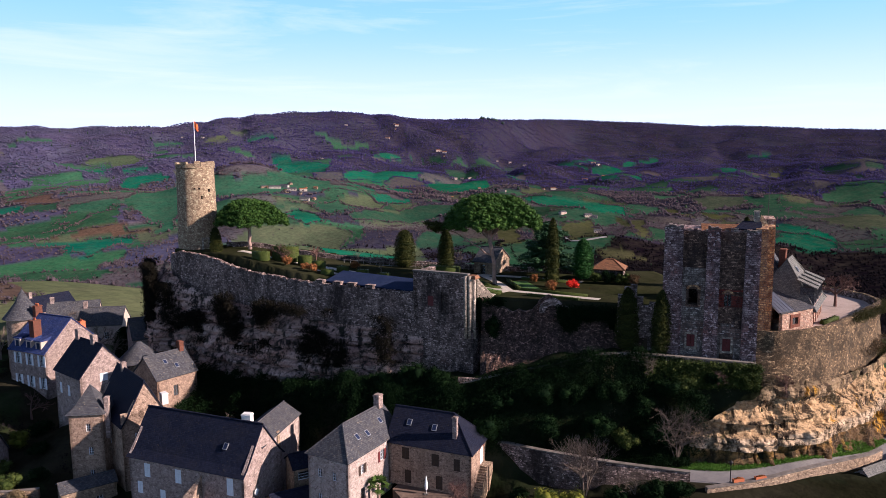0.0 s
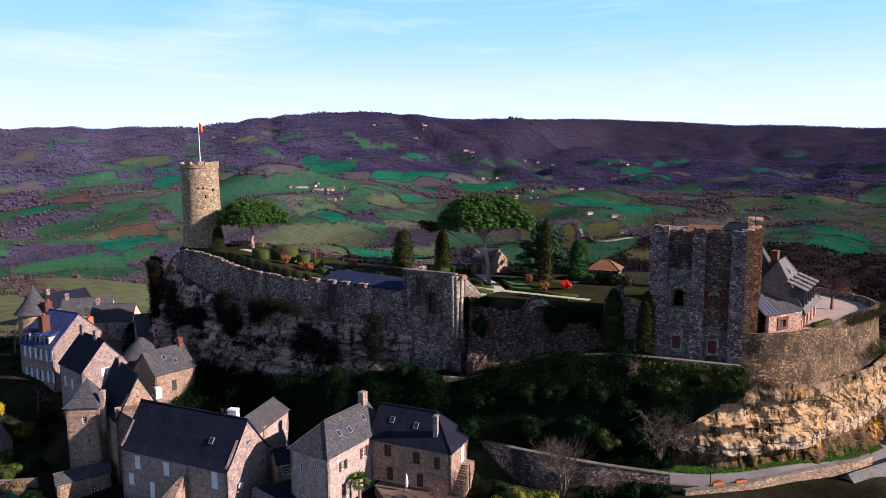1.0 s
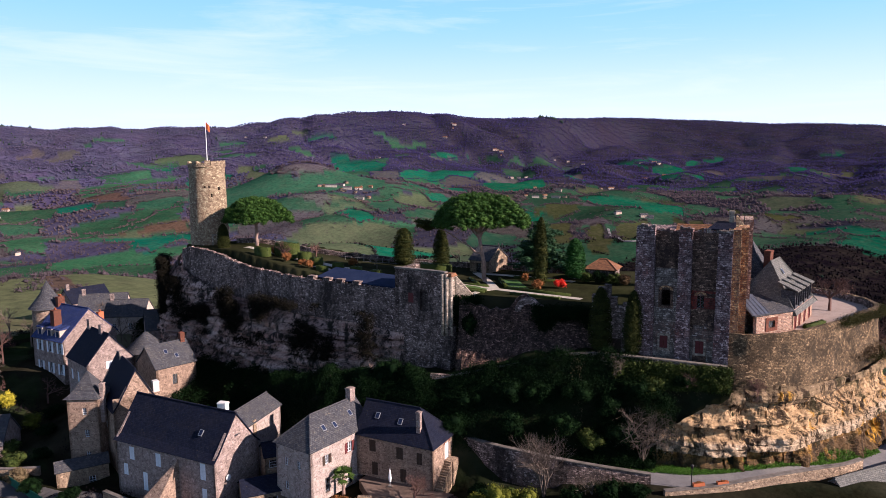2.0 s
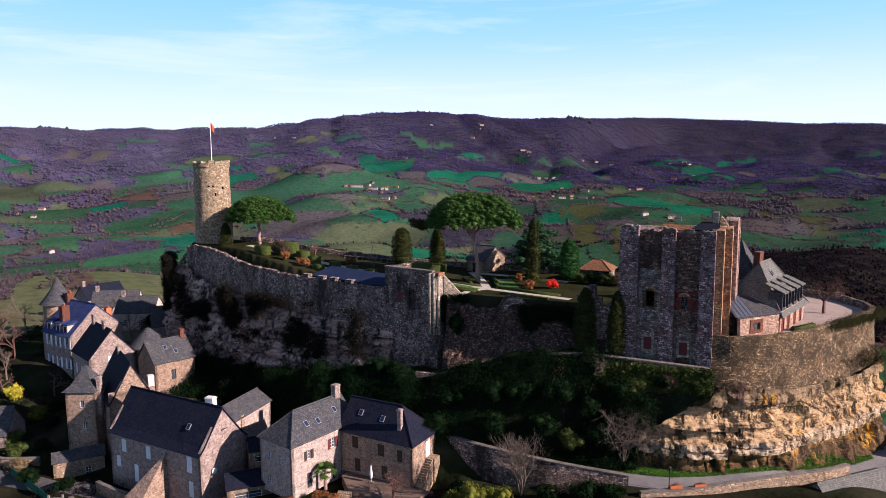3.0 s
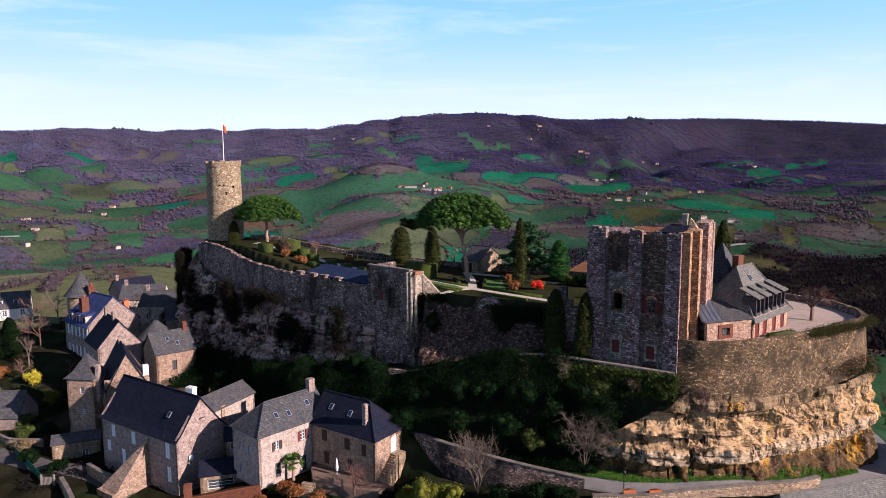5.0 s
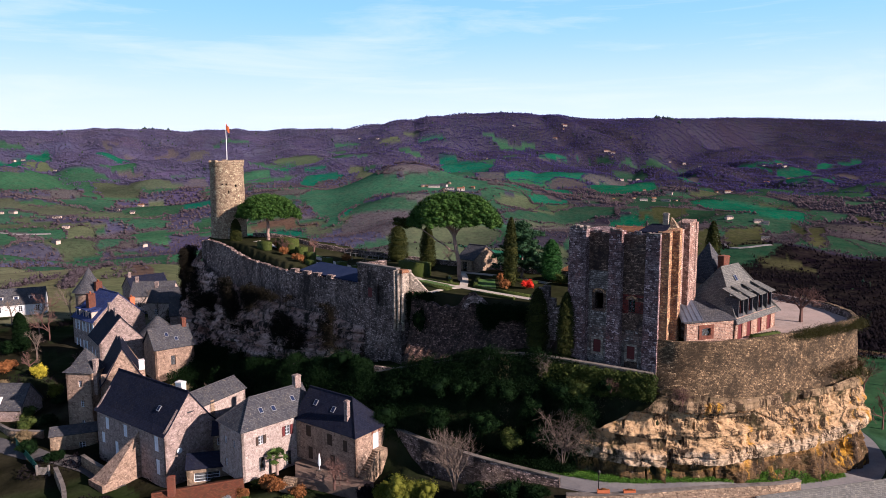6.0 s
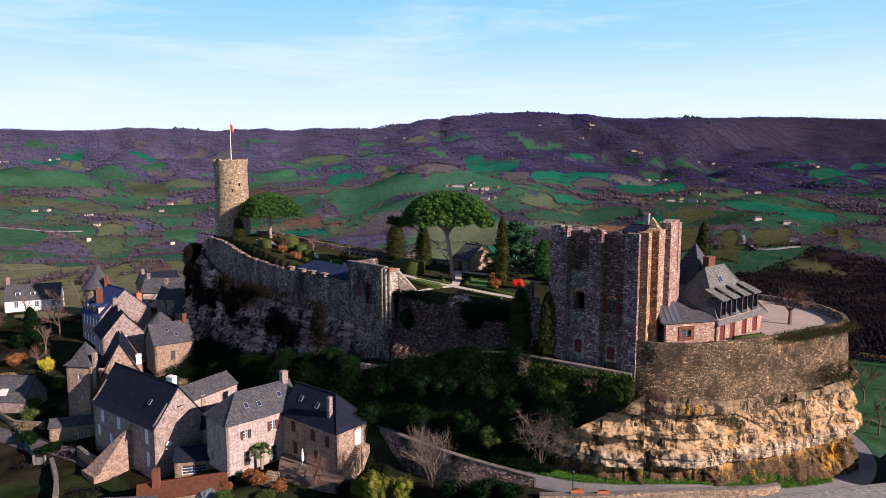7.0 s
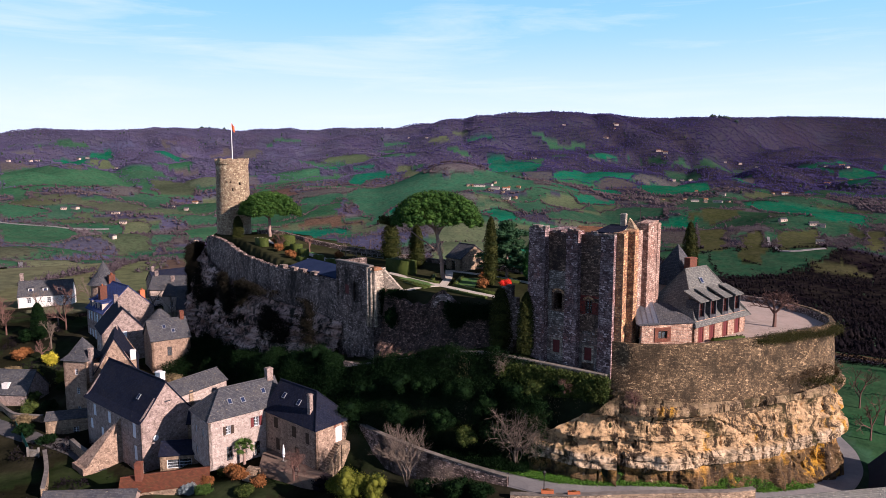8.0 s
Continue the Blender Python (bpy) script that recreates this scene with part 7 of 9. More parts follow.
# crowns drawn more often from the shaded copies towards the east
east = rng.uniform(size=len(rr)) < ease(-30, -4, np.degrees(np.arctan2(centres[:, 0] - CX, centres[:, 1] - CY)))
for name, pick, mat, label in (("hazed_woods", ~dark_ever & ~mid_ & ~east, M_WOODS_HAZED, "bare winter woods and hedgerows, distance haze mixed into their colour"), ("eastern_woods", ~dark_ever & ~mid_ & east, M_WOODS_SHADED, "winter woods on the eastern hills, haze and shade mixed into their colour"), ("winter_thickets", ~dark_ever & mid_ & ~(east & (rr < 1000)), M_THICKET, "bare brown winter thickets and hedges"), ("shaded_thickets", ~dark_ever & east & (rr < 1000), M_THICKET_SHADED, "bare thickets and hedges below the castle hill, shade put into their colour"), ("evergreen_trees", dark_ever, M_WOODS_GREEN, "scattered dark evergreen trees among the woods")):
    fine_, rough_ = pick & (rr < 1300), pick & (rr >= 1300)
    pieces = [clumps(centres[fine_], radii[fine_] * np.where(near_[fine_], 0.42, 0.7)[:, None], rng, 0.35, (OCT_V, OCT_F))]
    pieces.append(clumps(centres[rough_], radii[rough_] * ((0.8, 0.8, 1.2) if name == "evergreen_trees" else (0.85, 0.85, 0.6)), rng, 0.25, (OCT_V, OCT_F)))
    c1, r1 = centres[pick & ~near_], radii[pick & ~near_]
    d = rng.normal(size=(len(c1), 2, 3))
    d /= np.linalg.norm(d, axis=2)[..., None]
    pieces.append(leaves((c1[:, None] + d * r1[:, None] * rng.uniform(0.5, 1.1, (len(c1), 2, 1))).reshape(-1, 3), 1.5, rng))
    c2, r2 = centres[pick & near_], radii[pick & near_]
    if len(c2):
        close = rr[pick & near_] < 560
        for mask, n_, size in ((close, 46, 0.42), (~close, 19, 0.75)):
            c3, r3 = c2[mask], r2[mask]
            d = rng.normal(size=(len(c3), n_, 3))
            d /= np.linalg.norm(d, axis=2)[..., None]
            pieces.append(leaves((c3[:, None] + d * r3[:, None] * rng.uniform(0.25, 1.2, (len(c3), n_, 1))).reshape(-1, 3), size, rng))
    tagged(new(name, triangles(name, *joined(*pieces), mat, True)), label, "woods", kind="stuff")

# farms and hamlets in the valley
M_FAR_WALL = mottled("far_pale_wall", (0.46, 0.41, 0.36), (0.34, 0.30, 0.26), 0.2, bump=0.0)


def far_house(x, y, yaw, L, W, h, roof_mat, wall_mat, label):
    z = ground_at(x, y)
    o = thing("farm_building", label, "farm building", pose(x, y, z, 0, 0, yaw), "farms in the valley")
    part("wall", Shape().box(-L / 2, L / 2, -W / 2, W / 2, -2, h), wall_mat, o)
    r = Shape()
    r.add([(-L / 2 - .4, -W / 2 - .5, h - .2), (L / 2 + .4, -W / 2 - .5, h - .2), (L / 2 + .4, W / 2 + .5, h - .2), (-L / 2 - .4, W / 2 + .5, h - .2), (-L / 2 - .4, 0, h + W * 0.32), (L / 2 + .4, 0, h + W * 0.32)], [(0, 1, 5, 4), (2, 3, 4, 5), (1, 2, 5), (3, 0, 4), (3, 2, 1, 0)])
    part("roof", r, roof_mat, o)
    for k in range(3):
        part("window", Shape().box(-L / 2 + L * (k + 0.5) / 3 - 0.5, -L / 2 + L * (k + 0.5) / 3 + 0.5, -W / 2 - 0.05, -W / 2 + 0.1, h - 2.4, h - 1.0), M_DARK, o)


FARMS_GREY = [(-300, 1395, 5, 26, 9), (-335, 1400, 12, 34, 9), (-318, 1412, -20, 26, 9), (-262, 1330, 0, 26, 10), (-16, 1668, 0, 34, 10), (100, 1690, 10, 24, 10), (150, 1700, -15, 30, 9), (325, 2690, 10, 30, 12), (300, 2660, -20, 26, 12)]
FARMS_RED = [(-278, 1400, 30, 22, 9), (-30, 1690, 20, 26, 10), (5, 1676, -10, 18, 9), (-70, 1700, 0, 18, 9), (560, 2330, 10, 34, 12), (20, 2700, 0, 24, 10), (-180, 2950, 20, 24, 11), (330, 2000, 15, 22, 9)]
FARMS_PALE = [(-776, 850, -20, 20, 9), (-994, 1085, 17, 20, 10), (-1089, 1078, -6, 22, 11), (-1101, 1062, 31, 14, 9), (-676, 917, -15, 12, 11), (-901, 1005, 22, 16, 9), (-1775, 1571, -1, 26, 10), (-1759, 1585, 36, 16, 11), (-1779, 1506, 13, 14, 9), (-1856, 1827, -10, 30, 10), (-1832, 1844, 27, 14, 11), (-1523, 1648, 4, 16, 9), (-965, 1214, -19, 14, 10), (-929, 1214, 18, 12, 11), (254, 1100, -5, 16, 9), (226, 1262, 32, 18, 10), (271, 1254, 9, 20, 11), (283, 1251, -14, 14, 9)]
FARMS_FAR = [(161, 1795, -20, 34, 9), (49, 2297, 17, 26, 10), (79, 2433, -6, 18, 11), (105, 2417, 31, 16, 9), (550, 2684, 22, 20, 9), (595, 2591, 36, 18, 11), (721, 2963, 13, 16, 9), (343, 2789, -10, 20, 10), (285, 2798, 27, 16, 11), (231, 2783, 4, 16, 9), (-392, 2285, -5, 24, 9), (-385, 2881, 32, 18, 10), (-967, 2626, 9, 20, 11), (-877, 2578, -14, 16, 9)]
FARMS_TILED = [(-1039, 1382, 8, 18, 10), (108, 1877, 8, 10, 10), (492, 2326, -15, 28, 11), (600, 2694, -1, 24, 10), (-212, 2844, -19, 26, 10), (-6, 2715, 18, 22, 11)]
for rows, roof_mat, wall_mat, label in ((FARMS_GREY, M_SLATE, M_FAR_WALL, "long pale farm building with a grey roof"), (FARMS_RED, M_TILE, M_FAR_WALL, "pale farmhouse with an orange tile roof"), (FARMS_PALE, M_SLATE, M_RENDER, "small pale house with a slate roof"), (FARMS_FAR, M_SLATE, M_RENDER, "pale house with a slate roof far across the valley"), (FARMS_TILED, M_TILE, M_RENDER, "pale house with an orange tile roof")):
    for x, y, yaw, L, W in rows:
        far_house(x, y, yaw, L * 0.7, W * 0.75, 3.8, roof_mat, wall_mat, label)
        if rows is FARMS_GREY or rows is FARMS_RED:
            for k in range(2):
                a = (x * 7.3 + y * 3.1 + k * 2.4) % math.tau
                far_house(x + (22 + 9 * k) * math.cos(a), y + (22 + 9 * k) * math.sin(a), yaw * 3 + 80 * k, L * 0.36, W * 0.6, 3.0, (M_SLATE, M_TILE)[k], M_HOUSE2, "small stone farm building near the farmhouse")


def valley_lane(points, width):
    """A pale lane laid on the fields."""
    p, w = ribbon([(*q, 0) for q in points], 12)
    s = Shape()
    for k, (a, n) in enumerate(zip(p, w)):
        for side in (1, -1):
            x, y = a.x + n.x * side * width / 2, a.y + n.y * side * width / 2
            z = ground_at(x, y)
            s.v += [(x, y, z + 0.9), (x, y, z - 1.5)]
        if k:
            i = 4 * k
            s.f += [(i - 4, i, i + 2, i - 2), (i - 3, i + 1, i, i - 4), (i - 2, i + 2, i + 3, i - 1)]
    alone("country_lane", s, M_ROAD, "grey country lane between the fields", "lane", "lanes in the valley", kind="structure")


valley_lane([(-1075, 900), (-1010, 910), (-935, 925), (-900, 970)], 4)
valley_lane([(190, 1135), (180, 990), (180, 950), (205, 950), (235, 965)], 4)
valley_lane([(-235, 230), (-290, 270), (-380, 350), (-555, 505)], 4)


# ---- plants near by ----
def shell_points(n, rng, low=0.75, half=False):
    d = rng.normal(size=(n, 3))
    d /= np.linalg.norm(d, axis=1)[:, None]
    if half:
        d[:, 2] = np.abs(d[:, 2])
    return d * rng.uniform(low, 1.05, (n, 1))


def bush_mesh(name, rx, ry, rz, material, seed, count=900, leaf=0.12, lumps=14):
    """A shrub: a few dark lumps within many loose leaves; it stands on z = 0."""
    rng = np.random.RandomState(seed)
    lumps, count = lumps * 2, count * 3
    c = shell_points(lumps, rng, 0.2) * (0.68, 0.68, 0.6) * np.array((rx, ry, rz)) + (0, 0, rz * 0.85)
    r = np.tile(np.array((rx, ry, rz)) * 0.36, (lumps, 1)) * rng.uniform(0.6, 1.3, (lumps, 1))
    pick = rng.randint(lumps, size=count)
    p = c[pick] + shell_points(count, rng, 0.55) * r[pick] * rng.uniform(0.8, 1.3, (count, 1))
    p = p[p[:, 2] > 0.02]
    return triangles(name, *joined(clumps(c, r * 0.68, rng, 0.35), leaves(p, leaf, rng)), material)


def bush(x, y, rx, ry, rz, material, label, seed, z=None, name="bush", count=900, leaf=0.12, group=""):
    ob = new(name, bush_mesh(name, rx, ry, rz, material, seed, count, leaf))
    ob.matrix_world = pose(x, y, ground_at(x, y) - 0.05 if z is None else z, 0, 0, seed * 47 % 360)
    return tagged(ob, label, "bush", group)


def cypress(x, y, z, h, r, label, seed, material=None, power=0.6, count=6500):
    rng = np.random.RandomState(seed)
    t = thing("cypress", label, "tree", pose(x, y, z))
    part("trunk", Shape().tube((0, 0, 0), (0, 0, h * 0.3), 0.2, 0.14, 8), M_BARK, t)
    u = rng.uniform(0.03, 1, count)
    prof = r * np.minimum(1, (u / 0.15) ** 0.5) * (1 - u ** 3.4) ** power
    a = rng.uniform(0, math.tau, count)
    k = prof * rng.uniform(0.78, 1.16, count) * (1 + 0.13 * np.sin(5 * a + 17 * u + seed) * np.sin(23 * u + seed))
    p = np.stack([k * np.cos(a), k * np.sin(a), u * h], 1)
    n = 26
    uu = np.linspace(0.06, 0.93, n)
    pr = r * np.minimum(1, (uu / 0.15) ** 0.5) * (1 - uu ** 3.4) ** power
    core = np.stack([0.1 * rng.normal(size=n) * pr, 0.1 * rng.normal(size=n) * pr, uu * h], 1)
    m = triangles("crown", *joined(clumps(core, np.stack([pr * 0.9, pr * 0.9, np.full(n, h * 0.055)], 1), rng, 0.12), leaves(p, 0.16, rng)), material or M_CYPRESS)
    ob = new("crown", m)
    ob.parent = t
    return t


def bent_tube(s, a, b, r0, r1, rng, wob=0.1, n=4, sides=5):
    a, b = Vector(a), Vector(b)
    prev, L = a, (b - a).length
    for k in range(1, n + 1):
        q = a.lerp(b, k / n) + (Vector(rng.normal(size=3)) * wob * L if k < n else Vector())
        s.tube(prev, q, r0 + (r1 - r0) * (k - 1) / n, r0 + (r1 - r0) * k / n, sides, caps=False)
        prev = q


def umbrella_pine(x, y, z, h, crown, trunk_to, label, seed, lean=(0.0, 0.0)):
    """A stone pine: a bare leaning trunk, spreading limbs and a flat domed crown of needle clumps. crown: (rx, ry, rz)."""
    rng = np.random.RandomState(seed)
    t = thing("umbrella_pine", label, "tree", pose(x, y, z))
    top = Vector((lean[0], lean[1], trunk_to))
    s = Shape()
    bent_tube(s, (0, 0, -0.3), top, 0.42, 0.3, rng, 0.015, 5, 9)
    part("trunk", s, M_BARK, t, smooth=True)
    rx, ry, rz = crown
    n = 1250
    a, q = rng.uniform(0, math.tau, n), np.sqrt(rng.uniform(0, 1, n))
    wob = 1 + 0.12 * np.sin(3 * a + seed) + 0.08 * np.sin(5 * a + 2 * seed)
    dome = np.sqrt(np.clip(1 - q ** 2.2, 0, 1))
    c = np.stack([top.x + rx * q * wob * np.cos(a), top.y + ry * q * wob * np.sin(a), h - rz + rz * (dome * 0.95 - 0.05 - 0.8 * dome * rng.uniform(0, 1, n) ** 1.4)], 1)
    r = np.stack([rng.uniform(0.55, 0.95, n)] * 2 + [rng.uniform(0.4, 0.65, n)], 1) * (rx / 7.5)
    per = 90
    d = shell_points(n * per, rng, 0.6).reshape(n, per, 3)
    p = (c[:, None] + d * r[:, None]).reshape(-1, 3)
    ob = new("crown", triangles("crown", *joined(clumps(c, r * 0.62, rng, 0.3), leaves(p, 0.15, rng, 0.2)), M_PINE))
    ob.parent = t
    for k in range(11):
        ang = math.tau * k / 11 + rng.uniform(-0.2, 0.2)
        reach = rng.uniform(0.45, 0.8)
        s = Shape()
        bent_tube(s, top * rng.uniform(0.82, 1.0), (top.x + rx * reach * math.cos(ang), top.y + ry * reach * math.sin(ang), h - rz * 0.95 + rz * 0.3), 0.2, 0.07, rng, 0.05, 4, 6)
        part("limb", s, M_BARK, t, smooth=True)
    return t


def bare_tree(x, y, z, h, label, seed, spread=0.5, trunk=0.16, levels=5, material=None, stems=1, name="bare_tree", pollard=0.0):
    """A leafless tree or shrub of tapering, forking branches."""
    rng = np.random.RandomState(seed)
    material = material or M_TWIG
    t = thing(name, label, "tree", pose(x, y, z))
    trunk_s, twig = Shape(), Shape()

    def grow(p, way, length, r, lev):
        q = p + way * length
        (trunk_s if lev == levels else twig).tube(p, q, r, r * 0.68, 5 if lev > 2 else 3, caps=False)
        if lev == 0:
            return
        for _ in range(3 if lev < levels else 4):
            w = (way + Vector(rng.normal(size=3)) * spread + Vector((0, 0, 0.12))).normalized()
            grow(p.lerp(q, rng.uniform(0.65, 1.0)), w, length * rng.uniform(0.55, 0.85), r * 0.6, lev - 1)

    for k in range(stems):
        w = Vector((rng.normal() * 0.25 * (stems > 1), rng.normal() * 0.25 * (stems > 1), 1)).normalized()
        grow(Vector((0, 0, -0.1)), w, h * (0.36 if not pollard else pollard), trunk, levels)
    part("trunk", trunk_s, material, t)
    part("branch_work", twig, material, t)
    return t


def clipped_box(x, y, z, yaw, L, W, H, material, label, seed, name="hedge", leaf=0.13, per=26, group=""):
    """A clipped hedge: a solid block under a skin of leaves."""
    rng = np.random.RandomState(seed)
    n = int(per * (2 * (L + W) * H + L * W))
    u = rng.uniform(-0.5, 0.5, (n, 3))
    face = rng.choice(5, n, p=np.array([L * H, L * H, W * H, W * H, L * W]) / (2 * (L + W) * H + L * W))
    u[face == 0, 1], u[face == 1, 1], u[face == 2, 0], u[face == 3, 0], u[face == 4, 2] = -0.5, 0.5, -0.5, 0.5, 0.5
    p = u * (L, W, H) + (0, 0, H / 2) + rng.normal(size=(n, 3)) * 0.04
    q = np.array([(sx * L * 0.49, sy * W * 0.49, sz) for sz in (0, H * 0.98) for sx, sy in ((-1, -1), (1, -1), (1, 1), (-1, 1))])
    f = np.array([(0, 1, 5), (0, 5, 4), (1, 2, 6), (1, 6, 5), (2, 3, 7), (2, 7, 6), (3, 0, 4), (3, 4, 7), (4, 5, 6), (4, 6, 7)])
    ob = new(name, triangles(name, *joined((q, f), leaves(p, leaf, rng)), material))
    ob.matrix_world = pose(x, y, z, 0, 0, yaw)
    return tagged(ob, label, "hedge", group)


def yard_z(x, y):
    return float(yard_level(x, y))


# ---- the castle garden ----
umbrella_pine(-40.9, 144.8, 16.9, 11.3, (6.8, 6.0, 5.6), 5.6, "broad umbrella pine with a dense green crown on a bare trunk", 1)
umbrella_pine(9.6, 124.8, 12.9, 17.2, (8.2, 6.8, 6.2), 10.0, "large leaning umbrella pine with a wide flat green crown", 2, (-1.2, -1.0))
s = Shape()
rng = np.random.RandomState(2)
low_limb = thing("pine_limb", "long low pine limb with a dark tuft of needles", "branch", pose(8.9, 124.2, 12.9))
bent_tube(s, (0, 0, 5.6), (-4.8, -0.4, 8.6), 0.22, 0.12, rng, 0.03, 4, 7)
bent_tube(s, (-4.8, -0.4, 8.6), (-9.6, -0.8, 11.0), 0.12, 0.06, rng, 0.03, 3, 6)
part("limb", s, M_BARK, low_limb, smooth=True)
c = np.array([(-9.8 + rng.normal() * 1.0, -0.8 + rng.normal() * 0.7, 11.0 + rng.normal() * 0.35) for _ in range(16)])
r = np.tile((0.9, 0.8, 0.45), (16, 1))
d = shell_points(16 * 110, rng).reshape(16, 110, 3)
ob = new("needles", triangles("needles", *joined(clumps(c, r * 0.8, rng, 0.2), leaves((c[:, None] + d * r[:, None]).reshape(-1, 3), 0.2, rng)), M_CYPRESS))
ob.parent = low_limb
cypress(-46.6, 140.4, 16.2, 6.0, 1.15, "dark narrow cypress at the foot of the round tower", 11)
cypress(-7.8, 140.5, 13.6, 7.8, 2.0, "clipped broad columnar cypress in the castle garden", 12, None, 0.4)
cypress(0.6, 134.0, 13.2, 9.0, 1.5, "dark columnar cypress in the castle garden", 13)
cypress(19.5, 121.4, 12.8, 12.6, 1.15, "tall slim cypress in the castle garden", 14)
cypress(26.2, 127.2, 13.4, 7.6, 1.8, "fresh green rounded conifer beside the tiled pavilion", 15, M_FRESH, 0.6)
cypress(52.9, 119.0, 11.0, 14.6, 1.4, "tall dark cypress behind the manor", 16)
cypress(26.9, 98.7, 7.6, 9.5, 1.5, "dark cypress against the ruined wall", 17)
cypress(31.2, 96.6, 7.6, 9.5, 1.2, "dark cypress beside the keep", 18)
# wide cedar behind the tall cypress
rng = np.random.RandomState(41)
ced = thing("cedar", "broad blue-green conifer with layered branches", "tree", pose(20.2, 131.5, 12.8))
part("trunk", Shape().tube((0, 0, 0), (0, 0, 9.5), 0.3, 0.08, 8), M_BARK, ced)
cc, cr = [], []
for k in range(300):
    hgt = rng.uniform(0.2, 1)
    rad = 6.3 * (1 - hgt ** 2.2) ** 0.6 * rng.uniform(0.3, 1) * (0.75 + 0.4 * math.sin(hgt * 31 + 2))
    a = rng.uniform(0, math.tau)
    cc.append((rad * math.cos(a), rad * math.sin(a), hgt * 10.8))
    cr.append((rng.uniform(0.7, 1.2), rng.uniform(0.7, 1.2), rng.uniform(0.25, 0.45)))
cc, cr = np.array(cc), np.array(cr)
d = shell_points(300 * 70, rng).reshape(300, 70, 3)
ob = new("crown", triangles("crown", *joined(clumps(cc, cr * 0.75, rng, 0.25), leaves((cc[:, None] + d * cr[:, None]).reshape(-1, 3), 0.22, rng)), M_CONIFER))
ob.parent = ced


def flat_patch(name, outline, material, label, lift=0.05, kind="structure", level=None):
    """A thin slab laid on the yard."""
    lev = level or yard_z
    n = len(outline)
    return alone(name, Shape().add([(x, y, lev(x, y) + lift) for x, y in outline] + [(x, y, lev(x, y) - 0.3) for x, y in outline], [tuple(range(n)), tuple(range(2 * n - 1, n - 1, -1))] + [((i + 1) % n, i, n + i, n + (i + 1) % n) for i in range(n)]), material, label, name.replace("_", " "), kind=kind)


def strip(points, width):
    pts, ways = ribbon([(*p, 0) for p in points], 1.5)
    left = [(p.x - w.x * width / 2, p.y - w.y * width / 2) for p, w in zip(pts, ways)]
    right = [(p.x + w.x * width / 2, p.y + w.y * width / 2) for p, w in zip(pts, ways)]
    return right, left


def path_strip(name, points, width, material, label, lift, level):
    right, left = strip(points, width)
    n, s = len(right), Shape()
    for k, (p, q) in enumerate(zip(right, left)):
        za, zb = level(*p) + lift, level(*q) + lift
        s.v += [(*p, za), (*q, zb), (*p, za - 0.4), (*q, zb - 0.4)]
        if k:
            a, b = 4 * k - 4, 4 * k
            s.f += [(a, b, b + 1, a + 1), (a + 2, b + 2, b, a), (a + 1, b + 1, b + 3, a + 3)]
    return alone(name, s, material, label, name.replace("_", " "), kind="structure")


path_strip("garden_path", [(-2, 125.5), (5, 121.6), (11.5, 118.2), (18, 114.3), (25.5, 110.2)], 1.5, M_PATH, "pale gravel path through the castle garden", 0.05, yard_z)
path_strip("garden_path", [(11.5, 118.2), (10.5, 124), (9.3, 129), (7.5, 134.5)], 1.5, M_PATH, "pale gravel path to the stone hut", 0.056, yard_z)
path_strip("garden_path", [(7.5, 134), (13, 133), (20, 129.5), (26, 126)], 1.6, M_PATH, "pale gravel path along the garden's far side", 0.062, yard_z)
path_strip("garden_path", [(11.5, 118.2), (8.6, 115.6), (7.2, 111.5)], 1.0, M_PATH, "narrow gravel path towards the ruined wall", 0.068, yard_z)
path_strip("garden_path", [(-6, 124), (-14, 128.6), (-22, 133), (-30, 136.5), (-42, 141.5)], 2.0, M_PATH, "pale gravel path between the clipped hedges", 0.05, yard_z)
path_strip("garden_path", [(-9.5, 121.5), (-16, 125.2), (-24, 130)], 1.3, M_PATH, "pale gravel path behind the battlements", 0.056, yard_z)
for outline in ([(1.6, 121.4), (9.6, 117.0), (10.4, 118.6), (2.6, 122.9)], [(14.2, 117.6), (23.0, 112.6), (24.2, 114.2), (14.6, 119.6)], [(12.9, 120.0), (17.6, 117.4), (15.6, 127.6), (12.4, 127.6)], [(4.6, 117.3), (9.4, 114.6), (9.8, 115.6), (5.2, 118.4)], [(-34, 138), (-24, 134.4), (-23.4, 136), (-33, 140)]):
    flat_patch("lawn", outline, M_LAWN, "small mown lawn between box edgings", 0.04)
hut = house("stone_hut", "small stone garden hut with a grey slate roof", pose(7.6, 137.6, 13.0, 0, 0, -62), 4.4, 7.6, 2.6, 5.0, M_HOUSE2, M_SLATE, over=0.3, holes={"f": [(1.5, 2.6, 0.05, 2.0, "dark")]})
hut.matrix_world = pose(6.2, 136.6, 13.0, 0, 0, -30)
pav = house("tiled_pavilion", "stone pavilion with an orange clay tile roof", pose(28.3, 127.6, 13.3, 0, 0, -20), 5.4, 4.6, 2.1, 3.5, M_CURTAIN, M_TILE, hips=(2.0, 2.0), over=0.4)
box_label = "dark clipped box hedge beside the gravel path"
for k, (x, y, L, W, H) in enumerate(((-23.9, 130.9, 2.2, 1.6, 1.6), (-19.0, 128.6, 1.8, 1.5, 1.4), (-15.0, 126.4, 1.8, 1.5, 1.3), (-10.8, 124.2, 1.9, 1.5, 1.3), (-27.0, 133.4, 2.2, 1.8, 2.0), (-21.5, 126.0, 2.2, 1.2, 1.0), (-16.5, 123.8, 2.4, 1.2, 1.0), (-12.0, 121.6, 2.4, 1.2, 1.0), (-7.0, 119.0, 3.4, 1.3, 1.0))):
    clipped_box(x, y, yard_z(x, y), -28, L, W, H, M_HEDGE, box_label, 60 + k, group="clipped hedges of the garden")
